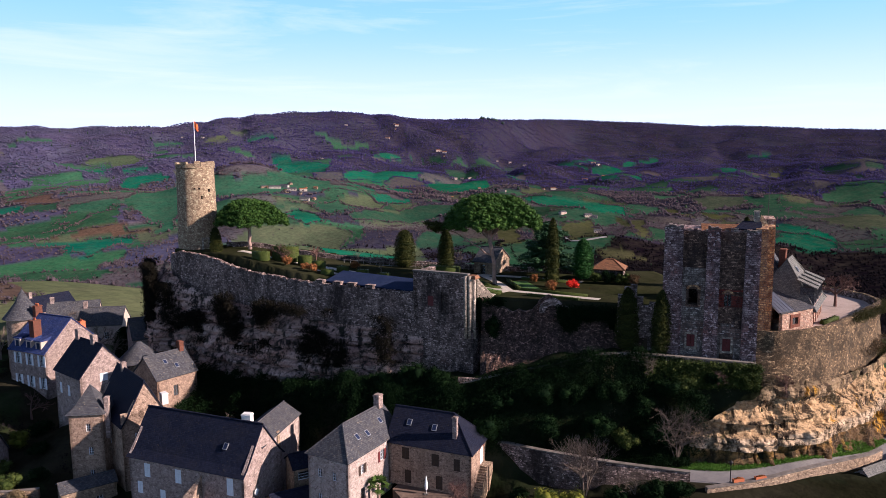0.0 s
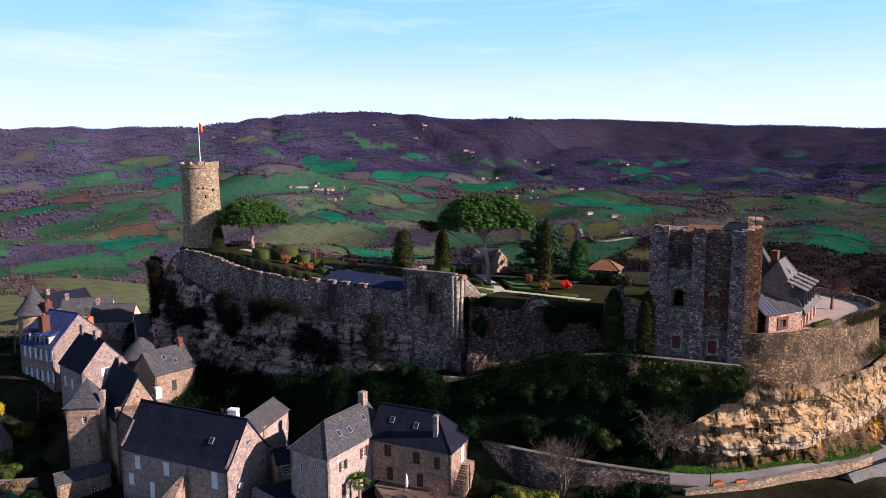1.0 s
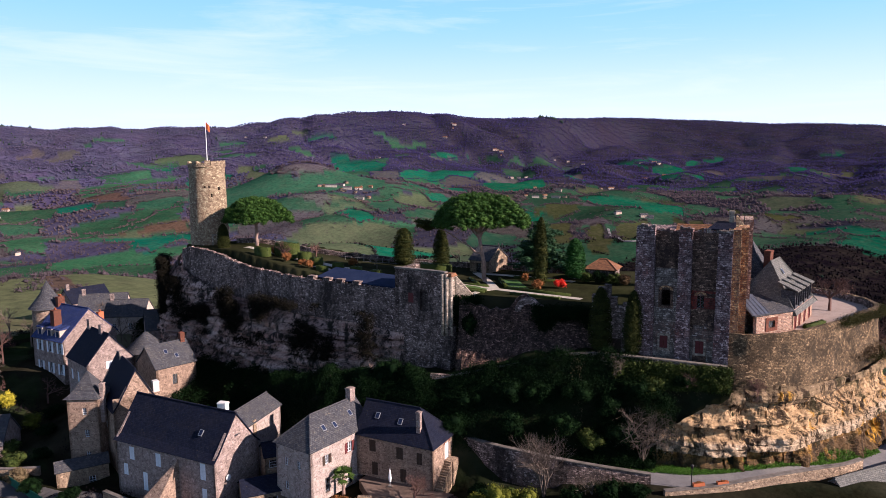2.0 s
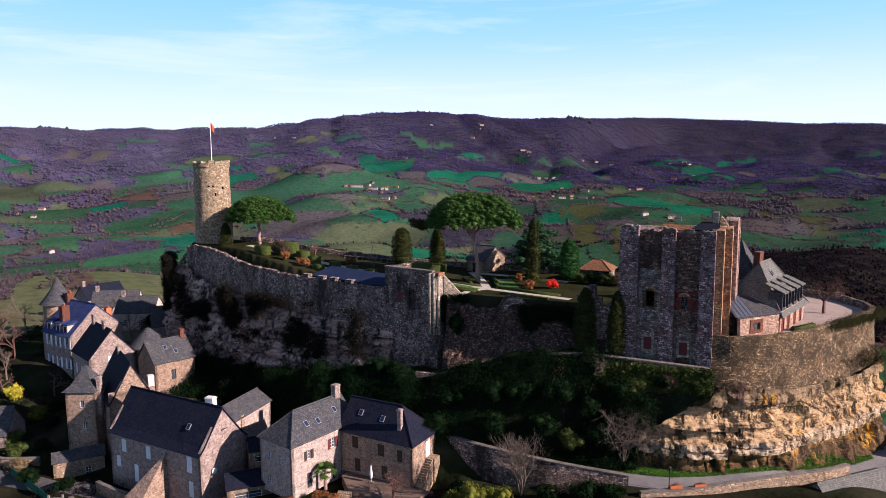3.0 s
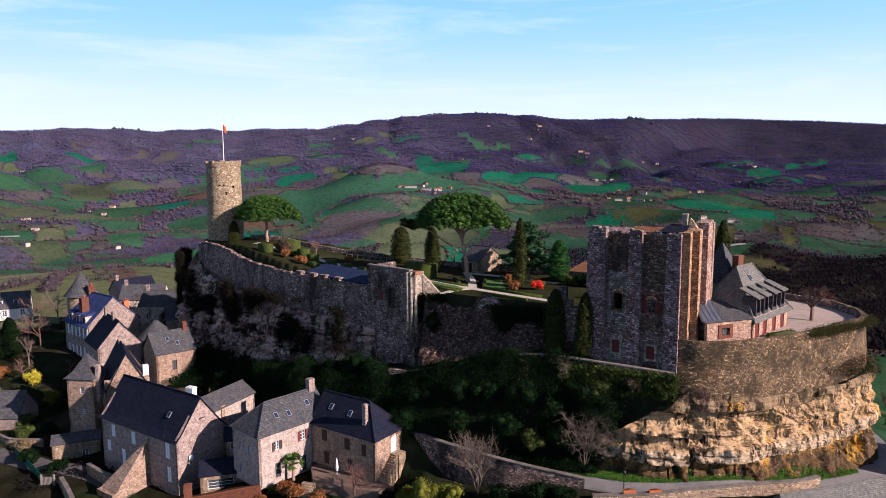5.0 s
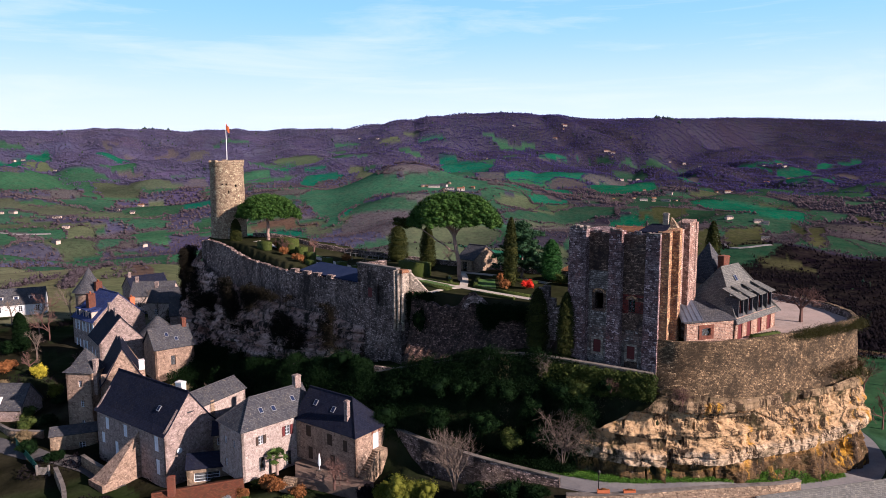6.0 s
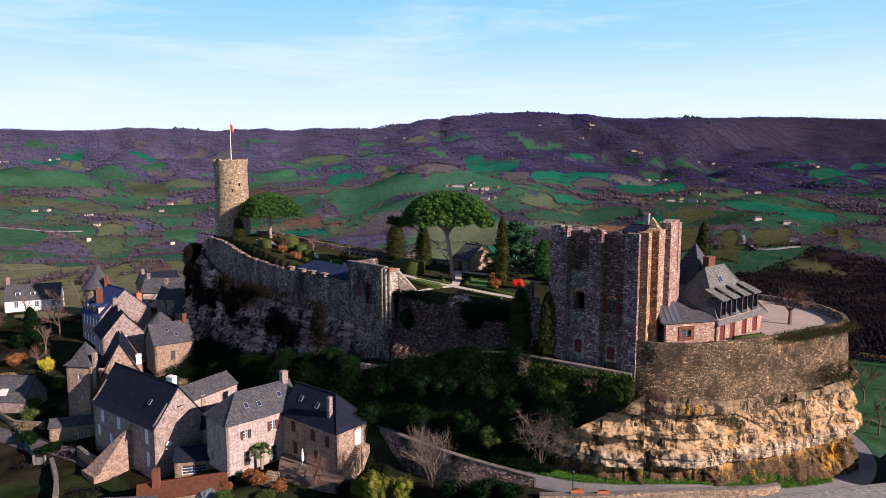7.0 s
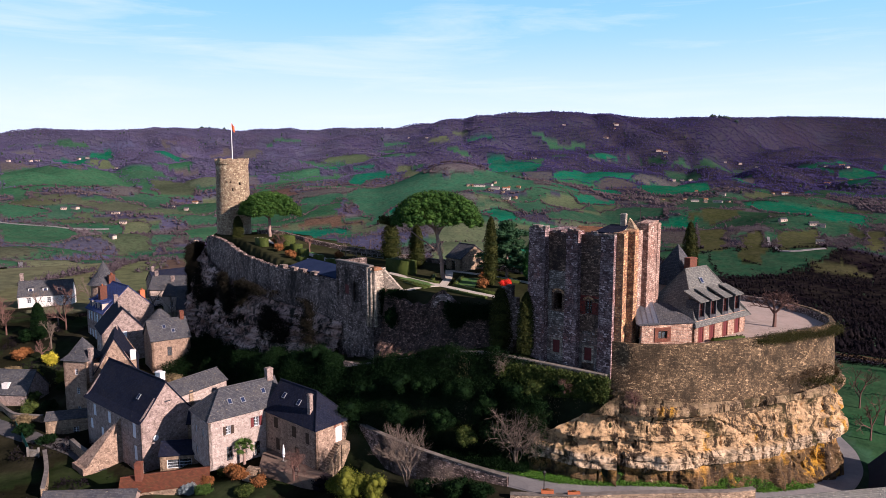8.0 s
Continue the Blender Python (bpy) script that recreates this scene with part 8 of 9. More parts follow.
clipped_box(-31.4, 136.0, yard_z(-31.4, 136), -28, 5.2, 2.2, 3.0, M_HEDGE, "tall dark clipped hedge near the round tower", 80)
clipped_box(-35.6, 133.4, yard_z(-35.6, 133.4), -28, 3.4, 1.5, 1.8, M_HEDGE, "dark clipped hedge behind the curtain wall", 81)
clipped_box(-0.2, 127.4, 13.0, -27, 6.4, 2.6, 3.0, M_HEDGE, "large dark clipped hedge block", 82, per=20)
for k, (pts_, H) in enumerate(((((1, 120.5), (10, 115.6)), 0.45), (((2.5, 123.8), (10.2, 119.8)), 0.45), (((13.4, 119.4), (12.2, 128)), 0.45), (((13.4, 118.8), (24, 112.4)), 0.45), (((8.4, 121.8), (6.6, 128.0)), 0.45), (((4.2, 118.0), (9.6, 114.5)), 0.4), (((14, 113.8), (22, 109.4)), 0.45), (((15, 129.6), (24, 125.2)), 0.5))):
    (x0, y0), (x1, y1) = pts_
    clipped_box((x0 + x1) / 2, (y0 + y1) / 2, 12.95, along(x0, y0, x1, y1), math.hypot(x1 - x0, y1 - y0), 0.6, H, M_HEDGE, "low clipped box edging round the lawns", 90 + k, name="box_edging", group="low box edgings")
bush(22.7, 119.6, 1.25, 1.25, 1.15, M_RED_BUSH, "bright red rounded bush on the lawn", 3, 12.95, count=1500, leaf=0.1)
for k, (x, y, r, mat) in enumerate(((-34.5, 137.6, 1.3, M_HEDGE_RUST), (-30.2, 131.4, 1.35, M_HEDGE_RUST), (-26.4, 129.2, 1.0, M_HEDGE_RUST), (-24.6, 127.2, 1.2, M_HEDGE_RUST), (-17.3, 134.5, 1.2, M_HEDGE_RUST), (19.0, 118.6, 1.3, M_HEDGE_RUST), (17.0, 126.0, 1.1, M_HEDGE_RUST))):
    bush(x, y, r, r, r * 0.85, mat, "rusty brown winter bush in the castle garden", 20 + k, yard_z(x, y), count=800, group="rusty bushes")
bare_tree(-31.5, 134.6, yard_z(-31.5, 134), 4.2, "reddish bare weeping shrub in the garden", 51, 0.75, 0.1, 4, M_TWIG_RED, stems=4, name="bare_shrub")
bare_tree(-25.3, 136.0, yard_z(-25, 136), 4.4, "old bare fruit tree in the garden", 52, 0.65, 0.22, 4, M_TWIG_RED)
bare_tree(-17.0, 137.0, yard_z(-17, 137), 4.0, "small bare tree in the garden", 53, 0.5, 0.1, 4)
bare_tree(-12.0, 132.0, yard_z(-12, 132), 5.0, "slim pale bare tree in the garden", 54, 0.5, 0.1, 4, M_TWIG)
bare_tree(3.8, 141.0, 13.0, 5.0, "small dark bare tree by the hut", 55, 0.55, 0.12, 4)
# rail fence and low wall along the far edge of the garden
fence = thing("rail_fence", "weathered wooden post and rail fence", "fence")
f0, f1 = Vector((-20.5, 141.5, 13.9)), Vector((-1.5, 139.5, 13.1))
for k in range(15):
    p = f0.lerp(f1, k / 14)
    part("post", Shape().box(p.x - 0.07, p.x + 0.07, p.y - 0.07, p.y + 0.07, p.z - 0.2, p.z + 1.5), M_WOOD_GREY, fence)
for dz in (0.6, 1.35):
    part("rail", Shape().tube(f0 + Vector((0, -0.1, dz)), f1 + Vector((0, -0.1, dz)), 0.05, 0.05, 6), M_WOOD_GREY, fence)
s = Shape()
pts2, ways2 = ribbon([(*p, 0) for p in [(-47, 149), (-38, 148.5), (-28, 145.8), (-14, 143.6), (0, 141.8), (12, 140), (24, 135.5), (34, 132.5)]], 1.2)
for i in range(len(pts2) - 1):
    p, q, n = pts2[i], pts2[i + 1], Vector((*ways2[i], 0)) * 0.3
    z0, z1 = yard_z(*p.xy) + 1.0 + 0.15 * noise.noise(p * 0.7), yard_z(*q.xy) + 1.0 + 0.15 * noise.noise(q * 0.7)
    s.hexa([(*(p + n).xy, 11), (*(q + n).xy, 11), (*(q - n).xy, 11), (*(p - n).xy, 11)], [(*(p + n).xy, z0), (*(q + n).xy, z1), (*(q - n).xy, z1), (*(p - n).xy, z0)])
alone("garden_wall", s, M_CURTAIN, "low dark stone wall along the garden's far edge", "low wall", kind="structure")

# terrace: pollarded tree, hedge
bare_tree(64.8, 111.4, 11.3, 5.6, "pollarded bare tree on the gravel terrace", 56, 0.62, 0.3, 6, M_TWIG_RED, pollard=0.42)
clipped_box(57.8, 100.6, 11.3, 38, 5.2, 0.7, 0.6, M_HEDGE, "low box hedge on the terrace edge", 83)

# ---- slope below the keep: ivy, scrub and grass ----
def cover(name, count, place, size, material, label, seed, lump=0.0, every=14):
    """Low leafy growth strewn over a piece of ground. place(rng, n) gives n points."""
    rng = np.random.RandomState(seed)
    p = place(rng, count)
    pieces = [leaves(p + rng.normal(size=p.shape) * 0.12, size, rng)]
    if lump:
        c = p[::every]
        k = 40
        q = (c[:, None] + rng.normal(size=(len(c), k, 3)) * (lump * 0.75, lump * 0.75, lump * 0.6)).reshape(-1, 3)
        pieces.append(leaves(q, size, rng))
    return tagged(new(name, triangles(name, *joined(*pieces), material)), label, "undergrowth", kind="stuff")


def on_ground(x0, x1, front, back, rise=0.3, thin=None):
    def place(rng, n):
        x = rng.uniform(x0, x1, n)
        t = rng.uniform(0, 1, n)
        y = np.interp(x, *zip(*front)) * (1 - t) + np.interp(x, *zip(*back)) * t
        keep = waves(x, y, 5, 4, 14, 61) > (-9 if thin is None else thin)
        x, y = x[keep], y[keep]
        bumpy = np.maximum(0, waves(x, y, 6, 3, 9, 62)) * 0.8
        return np.stack([x, y, land_level(x, y) + rng.uniform(0, rise, len(x)) + bumpy * rise], 1)
    return place


SLOPE_FRONT = [(-16, 99), (0, 92.5), (12, 90), (24, 89.0), (30, 88.2), (43, 88.8)]
SLOPE_BACK = [(-16, 104), (0, 99), (12, 96.6), (24, 94.8), (43, 91.6)]
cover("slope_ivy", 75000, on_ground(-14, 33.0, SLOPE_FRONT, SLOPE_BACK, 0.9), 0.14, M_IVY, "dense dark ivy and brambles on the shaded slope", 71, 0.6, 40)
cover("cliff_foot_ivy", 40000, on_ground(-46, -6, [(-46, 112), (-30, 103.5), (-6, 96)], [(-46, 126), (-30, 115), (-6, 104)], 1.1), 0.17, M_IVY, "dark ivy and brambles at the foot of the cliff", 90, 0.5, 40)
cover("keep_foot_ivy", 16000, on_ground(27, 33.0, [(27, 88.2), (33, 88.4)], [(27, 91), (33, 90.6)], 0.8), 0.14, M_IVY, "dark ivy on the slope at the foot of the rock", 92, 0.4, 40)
cover("slope_scrub", 6000, on_ground(18, 42, [(18, 92), (42, 90)], [(18, 94.5), (42, 91.6)], 0.8, 0.4), 0.16, M_SCRUB, "dry brown scrub on the slope", 72)
cover("verge_grass", 90000, on_ground(24, 70, [(24, 89.4), (32, 87.6), (37, 87.0), (42, 87.8), (48, 89.8), (56, 93.4), (63, 97.7), (70, 103.6)], [(24, 91.0), (32, 89.4), (37, 88.9), (42, 89.8), (48, 91.6), (56, 95.0), (63, 99.5), (70, 105.4)], 0.12), 0.09, M_GRASS, "bright green grass verge beside the road", 73)
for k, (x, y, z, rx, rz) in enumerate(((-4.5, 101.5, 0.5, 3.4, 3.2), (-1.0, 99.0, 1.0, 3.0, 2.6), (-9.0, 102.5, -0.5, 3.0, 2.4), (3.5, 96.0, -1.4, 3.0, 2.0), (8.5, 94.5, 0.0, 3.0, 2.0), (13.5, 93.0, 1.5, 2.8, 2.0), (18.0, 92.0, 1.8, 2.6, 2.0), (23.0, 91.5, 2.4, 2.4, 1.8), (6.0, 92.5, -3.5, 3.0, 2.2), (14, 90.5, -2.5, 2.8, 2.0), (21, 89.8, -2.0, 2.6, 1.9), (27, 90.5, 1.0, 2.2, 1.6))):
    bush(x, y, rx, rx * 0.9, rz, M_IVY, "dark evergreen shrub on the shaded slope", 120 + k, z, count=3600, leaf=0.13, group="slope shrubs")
cover("wall_top_ivy", 9000, lambda rng, n: (lambda x: np.stack([x, np.interp(x, [24, 30, 36, 43], [94.4, 93.6, 92.6, 91.2]) - rng.uniform(0.0, 0.9, n), 7.6 - rng.uniform(0, 2.6, n) ** 1.2], 1))(rng.uniform(28, 43, n)), 0.17, M_HEDGE, "green ivy hanging below the path wall", 74, 0.4, 16)
# ivy on the gate tower's flank, the ruin and the cliffs
cover("gate_ivy", 5000, lambda rng, n: np.stack([rng.uniform(5.2, 9.0, n), 106.0 - rng.uniform(0, 0.6, n), 14.0 - rng.uniform(0, 1, n) ** 1.3 * rng.uniform(1.5, 6, n)], 1), 0.16, M_IVY, "dark ivy over the wall beside the gate tower", 75, 0.4, 14)
cover("ruin_ivy", 9000, lambda rng, n: (lambda x: np.stack([x, np.interp(x, [17, 25, 30], [102.8, 101.8, 101.6]) - rng.uniform(0, 0.7, n), 13.4 - rng.uniform(0, 1, n) * (1.2 + 2.6 * np.abs(np.sin(x * 0.9)) * np.abs(np.sin(x * 0.37 + 1)))], 1))(rng.uniform(17.5, 29.5, n)), 0.17, M_IVY, "dark ivy over the ruined wall", 76, 0.45, 15)


def cliff_growth(name, line, z0, z1, out, count, size, material, label, seed, thin=0.5):
    def place(rng, n):
        pts_, ways_ = ribbon([(*p, 0) for p in line], 0.5)
        i = rng.randint(len(pts_), size=n)
        z = rng.uniform(z0, z1, n)
        x, y = np.array([pts_[k].x + ways_[k].x * out for k in i]), np.array([pts_[k].y + ways_[k].y * out for k in i])
        keep = waves((x - y) * 0.7, z * 0.9, 7, 4, 14, seed) > thin
        p = np.stack([x, y, z], 1)[keep]
        return p + rng.normal(size=p.shape) * (0.5, 0.5, 0.2)
    return cover(name, count, place, size, material, label, seed, 0.4, 18)


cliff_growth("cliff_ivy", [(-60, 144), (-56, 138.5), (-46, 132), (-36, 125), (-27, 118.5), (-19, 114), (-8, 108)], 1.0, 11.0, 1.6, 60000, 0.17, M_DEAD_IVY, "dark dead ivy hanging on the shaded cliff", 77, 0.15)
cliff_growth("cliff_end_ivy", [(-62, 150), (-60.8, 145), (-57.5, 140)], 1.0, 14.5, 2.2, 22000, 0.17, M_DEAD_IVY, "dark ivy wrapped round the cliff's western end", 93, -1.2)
cliff_growth("bastion_moss", BAST[2:9], 11.1, 12.2, 0.2, 16000, 0.09, M_MOSS, "mossy olive growth along the bastion's crest", 78, -0.4)
cliff_growth("bastion_creeper", BAST[3:9], 8.4, 11.6, 0.3, 14000, 0.11, M_MOSS, "green creeper hanging over the bastion's crest", 88, 0.25)
cliff_growth("bastion_scrub", BAST[1:8], 3.5, 9.8, 0.75, 9000, 0.12, M_SCRUB_DARK, "dry scrub growing from the bastion wall", 79, 0.85)
cliff_growth("bastion_ivy", BAST[1:8], 3.9, 5.8, 1.8, 14000, 0.12, M_MOSS, "green tufts on the ledge between wall and rock", 80, 0.5)
cliff_growth("rock_ivy", [(27, 92.2), (30, 91.4), (33, 90.6), (35, 90.2)], -4.5, 4.5, 0.5, 12000, 0.14, M_IVY, "dark ivy hanging over the rock below the keep", 89, -0.1)
bare_tree(31.6, 89.4, ground_at(31.6, 89.4) + 0.3, 9.0, "big bare grey shrub on the slope", 57, 0.75, 0.1, 5, M_TWIG, stems=5, name="bare_shrub")
bare_tree(29.0, 92.8, 6.2, 3.2, "small bare shrub at the path wall", 58, 0.8, 0.06, 4, M_TWIG, stems=4, name="bare_shrub")
bare_tree(37.5, 91.0, 5.0, 2.6, "small bare shrub under the keep", 59, 0.8, 0.06, 4, M_TWIG_RED, stems=4, name="bare_shrub")
bare_tree(46.5, 90.3, 4.5, 2.8, "reddish bare shrub on the rock ledge", 60, 0.8, 0.06, 4, M_TWIG_RED, stems=5, name="bare_shrub")

# ---- road, walls and gardens below ----
path_strip("village_lane", [(-34, 83), (-40, 87), (-46, 89.2), (-53, 89.6), (-64, 91.5), (-78, 96)], 3.2, M_LANE, "narrow asphalt lane between the village houses", 0.12, lambda x, y: ground_at(x, y))
path_strip("road", ROAD, 3.8, M_ROAD, "narrow grey asphalt road round the rock", 0.06, lambda x, y: float(road_level(x, y)))


def rubble_wall(name, line, tops, low, material, label, thick=0.5, step=1.0):
    pts_, ways_ = ribbon([(*p, 0) for p in line], step)
    n, s = len(pts_), Shape()
    prev = None
    for i, (p, w) in enumerate(zip(pts_, ways_)):
        t = float(np.interp(i / (n - 1), np.linspace(0, 1, len(tops)), tops)) + 0.12 * noise.noise(p * 0.9)
        nn = Vector((w.x, w.y, 0)) * thick / 2
        k = len(s.v)
        s.v += [(*(p + nn * 1.25).xy, low), (*(p + nn).xy, t), (*(p - nn).xy, t), (*(p - nn).xy, low)]
        if prev is not None:
            s.f += [(prev + j, k + j, k + j + 1, prev + j + 1) for j in range(3)]
        else:
            s.f.append((k + 3, k + 2, k + 1, k))
        prev = k
    s.f.append((prev, prev + 1, prev + 2, prev + 3))
    w_ = thing(name, label, "stone wall", kind="structure")
    part("wall", s, material, w_)
    cap = Shape()
    for i in range(n - 1):
        p, q, nn = pts_[i], pts_[i + 1], Vector((*ways_[i], 0)) * (thick / 2 + 0.06)
        z = [float(np.interp(j / (n - 1), np.linspace(0, 1, len(tops)), tops)) + 0.1 for j in (i, i + 1)]
        cap.hexa([(*(p + nn).xy, z[0] - 0.04), (*(q + nn).xy, z[1] - 0.04), (*(q - nn).xy, z[1] - 0.04), (*(p - nn).xy, z[0] - 0.04)], [(*(p + nn).xy, z[0] + 0.1), (*(q + nn).xy, z[1] + 0.1), (*(q - nn).xy, z[1] + 0.1), (*(p - nn).xy, z[0] + 0.1)])
    part("coping", cap, M_CONCRETE, w_)
    return w_


rubble_wall("garden_retaining_wall", [(6.8, 92.2), (12, 89.4), (17.4, 87.2), (22.2, 86.0), (27.5, 85.1), (31.6, 84.4)], [-3.3, -3.4, -3.5, -3.8, -4.2, -4.5], -11, M_CURTAIN, "long mossy rubble retaining wall beside the house", 0.6)
rubble_wall("road_wall", [(32.6, 81.4), (37.1, 82.3), (42.7, 83.6), (49.4, 86.3), (57.8, 89.4), (61, 91.6)], [-5.2, -5.0, -4.6, -4.6, -4.6, -4.8], -12, M_HOUSE2, "rubble wall along the outer side of the road", 0.55)
red = alone("red_gate", Shape().box(-0.75, 0.75, -0.05, 0.05, 0, 1.7).box(-0.8, -0.66, -0.09, 0.09, -0.4, 1.85).box(0.66, 0.8, -0.09, 0.09, -0.4, 1.85).box(-0.75, 0.75, -0.08, -0.05, 0.3, 0.42).box(-0.75, 0.75, -0.08, -0.05, 1.25, 1.37), M_WOOD_RED, "dark red wooden gate beside the stair", "gate")
red.matrix_world = pose(7.3, 92.3, -5.3, 0, 0, -25)
lamp = thing("street_lamp", "dark iron street lamp beside the road", "street lamp", pose(36.4, 83.3, ground_at(36.4, 83.3)))
part("post", Shape().tube((0, 0, 0), (0, 0, 2.7), 0.07, 0.05, 8).tube((0, 0, 0), (0, 0, 0.5), 0.12, 0.1, 8), M_IRON, lamp)
part("lantern", Shape().tube((0, 0, 2.7), (0, 0, 3.1), 0.12, 0.22, 6).tube((0, 0, 3.1), (0, 0, 3.3), 0.26, 0.04, 6), M_IRON, lamp)
barn = house("long_barn", "long low building with a pale weathered slate roof below the road", pose(57.0, 82.2, -12.4, 0, 0, 27.9), 25.0, 8.4, 3.6, 7.4, M_HOUSE, M_SLATE_GREY, over=0.4)
for px_, py_, yaw_ in ((37.0, 82.35, 13), (40.1, 83.0, 13)):
    tr = thing("flower_trough", "terracotta flower trough with rusty winter plants on the road wall", "planter", pose(px_, py_, -4.78, 0, 0, yaw_), "flower troughs")
    part("trough", Shape().box(-0.75, 0.75, -0.2, 0.2, 0, 0.1).box(-0.75, 0.75, -0.2, -0.14, 0.1, 0.4).box(-0.75, 0.75, 0.14, 0.2, 0.1, 0.4).box(-0.75, -0.69, -0.14, 0.14, 0.1, 0.4).box(0.69, 0.75, -0.14, 0.14, 0.1, 0.4), M_CLAY, tr)
    ob = new("plants", bush_mesh("plants", 0.62, 0.15, 0.3, M_HEDGE_RUST, int(px_), 120, 0.07, 5))
    ob.parent, ob.matrix_local = tr, pose(0, 0, 0.12)
edge_house = house("roadside_house", "house in deep shade with a steep dark slate roof", pose(85.0, 101.5, -15.0, 0, 0, 78), 12.0, 9.0, 5.2, 10.6, M_HOUSE, M_SLATE_DARK, over=0.4)

# gardens of the houses
patio = alone("patio", Shape().prism([(-7.2, 88.6), (-5.0, 84.2), (4.5, 83.4), (6.2, 85.4), (3.6, 86.0), (-6.5, 90.2)], -12, -8.55), M_DECK, "brown wooden patio in front of the ochre house", "patio", kind="structure")
palm = thing("palm", "small fan palm in the house garden", "palm", pose(-8.9, 86.3, -9.6))
part("trunk", Shape().tube((0, 0, 0), (0, 0, 2.6), 0.24, 0.2, 9), M_BARK, palm)
rng = np.random.RandomState(91)
for k in range(26):
    a, up = rng.uniform(0, 360), rng.uniform(-25, 70)
    s = Shape()
    base = Vector((0, 0, 2.6))
    w = Vector((math.cos(radians(a)) * math.cos(radians(up)), math.sin(radians(a)) * math.cos(radians(up)), math.sin(radians(up))))
    tip = base + w * 0.9
    s.tube(base, tip, 0.025, 0.015, 3)
    side = w.cross(Vector((0, 0, 1))).normalized()
    nn = side.cross(w)
    for j in range(9):
        g = (j - 4) / 4 * 1.25
        q = tip + (w * math.cos(g) + side * math.sin(g)) * rng.uniform(0.8, 1.05) - Vector((0, 0, 0.25))
        m_ = tip.lerp(q, 0.5) + side.cross(w) * 0.02
        cr_ = (q - tip).cross(nn).normalized() * 0.09
        s.add([tip, m_ + cr_, q, m_ - cr_], [(0, 1, 2, 3)])
    part("frond", s, M_PALM, palm)
for k, (x, y, r, h, mat, lab) in enumerate(((-8.4, 83.2, 1.5, 1.3, M_HEDGE_RUST, "orange-brown winter bush in the house garden"), (-11.4, 80.6, 1.1, 0.9, M_HEDGE_RUST, "orange-brown winter bush in the house garden"), (-12.6, 78.4, 1.5, 1.0, M_BLUE_BUSH, "grey-blue shrub in the house garden"), (-4.0, 79.0, 1.6, 0.7, M_HEDGE, "low green garden bush"), (-9.5, 77.5, 1.5, 0.7, M_PALM, "low yellow-green garden bush"), (12.0, 79.0, 2.4, 2.9, M_BAMBOO, "tall yellow-green bamboo clump"), (15.2, 79.4, 2.1, 2.6, M_BAMBOO, "tall yellow-green bamboo clump"), (9.6, 80.6, 2.0, 1.8, M_BAMBOO, "tall yellow-green bamboo clump"), (26, 80.6, 2.4, 1.4, M_IVY, "dark green shrub below the wall"), (29, 80.2, 2.0, 1.2, M_IVY, "dark green shrub below the wall"))):
    bush(x, y, r, r, h, mat, lab, 140 + k, None, count=2000, leaf=0.15 if mat is not M_BAMBOO else 0.13, group="garden bushes")
bare_tree(18.0, 84.0, ground_at(18, 84), 8.5, "tall pale many-stemmed bare tree", 61, 0.34, 0.12, 5, M_TWIG, stems=5)
bare_tree(1.2, 83.4, -9.2, 5.0, "gnarled reddish bare tree beside the patio", 62, 0.7, 0.16, 5, M_TWIG_RED, stems=2)
bare_tree(24.0, 82.5, ground_at(24, 82.5), 4.0, "thin bare shrub under the wall", 63, 0.6, 0.07, 4, M_TWIG, stems=4, name="bare_shrub")
par = thing("parasol", "closed white garden parasol on the patio", "parasol", pose(-2.6, 87.0, -8.55))
part("pole", Shape().tube((0, 0, 0), (0, 0, 2.6), 0.03, 0.03, 6), M_WOOD_WHITE, par)
part("canopy", Shape().lathe(0, 0, [(0.16, 0.7), (0.24, 1.2), (0.16, 1.9), (0.05, 2.5)], 10), M_WHITE_PAINT, par, smooth=True)
part("base", Shape().box(-0.3, 0.3, -0.3, 0.3, 0, 0.1), M_CONCRETE, par)
stp = Shape()
for k in range(5):
    stp.box(-6.4, -4.6, 83.4 - 0.35 * k, 84.0 - 0.35 * k, -11, -8.4 - 0.22 * k)
alone("garden_steps", stp, M_HOUSE2, "worn stone steps down from the patio", "steps", kind="structure")

# trees and shrubs of the old quarter
for k, (x, y, r, h, mat, lab) in enumerate(((-81.0, 117.5, 2.0, 2.0, M_YELLOW, "yellow-blossomed mimosa shrub in a garden"), (-79.5, 112.0, 1.9, 1.3, M_BAMBOO, "yellow-green rounded garden bush"), (-75, 109.5, 1.6, 1.0, M_SCRUB, "brown dry garden bush"), (-90, 118, 2.6, 1.8, M_HEDGE_RUST, "reddish brown garden bush"), (-86, 112, 2.2, 1.4, M_SCRUB, "brown dry garden bush"), (-72, 118, 2.5, 1.6, M_IVY, "dark green evergreen garden bush"), (-97, 126, 3.0, 2.2, M_IVY, "dark green evergreen garden bush"), (-66, 107, 2.0, 1.3, M_IVY, "dark green evergreen garden bush"), (-38, 106, 2.4, 1.0, M_SCRUB, "brown brushwood by the small house"), (-42, 111, 2.8, 1.3, M_SCRUB, "brown brushwood by the small house"), (-50, 88.5, 1.8, 1.2, M_IVY, "dark green evergreen garden bush"), (-57, 90, 2.0, 1.4, M_IVY, "dark green evergreen garden bush"), (-62, 94, 2.0, 1.2, M_SCRUB, "brown dry garden bush"))):
    bush(x, y, r, r, h, mat, lab, 160 + k, None, count=1600, leaf=0.17, group="village bushes")
cypress(-95.5, 127.5, ground_at(-95.5, 127.5), 9.0, 1.6, "dark green garden conifer", 171, M_IVY)
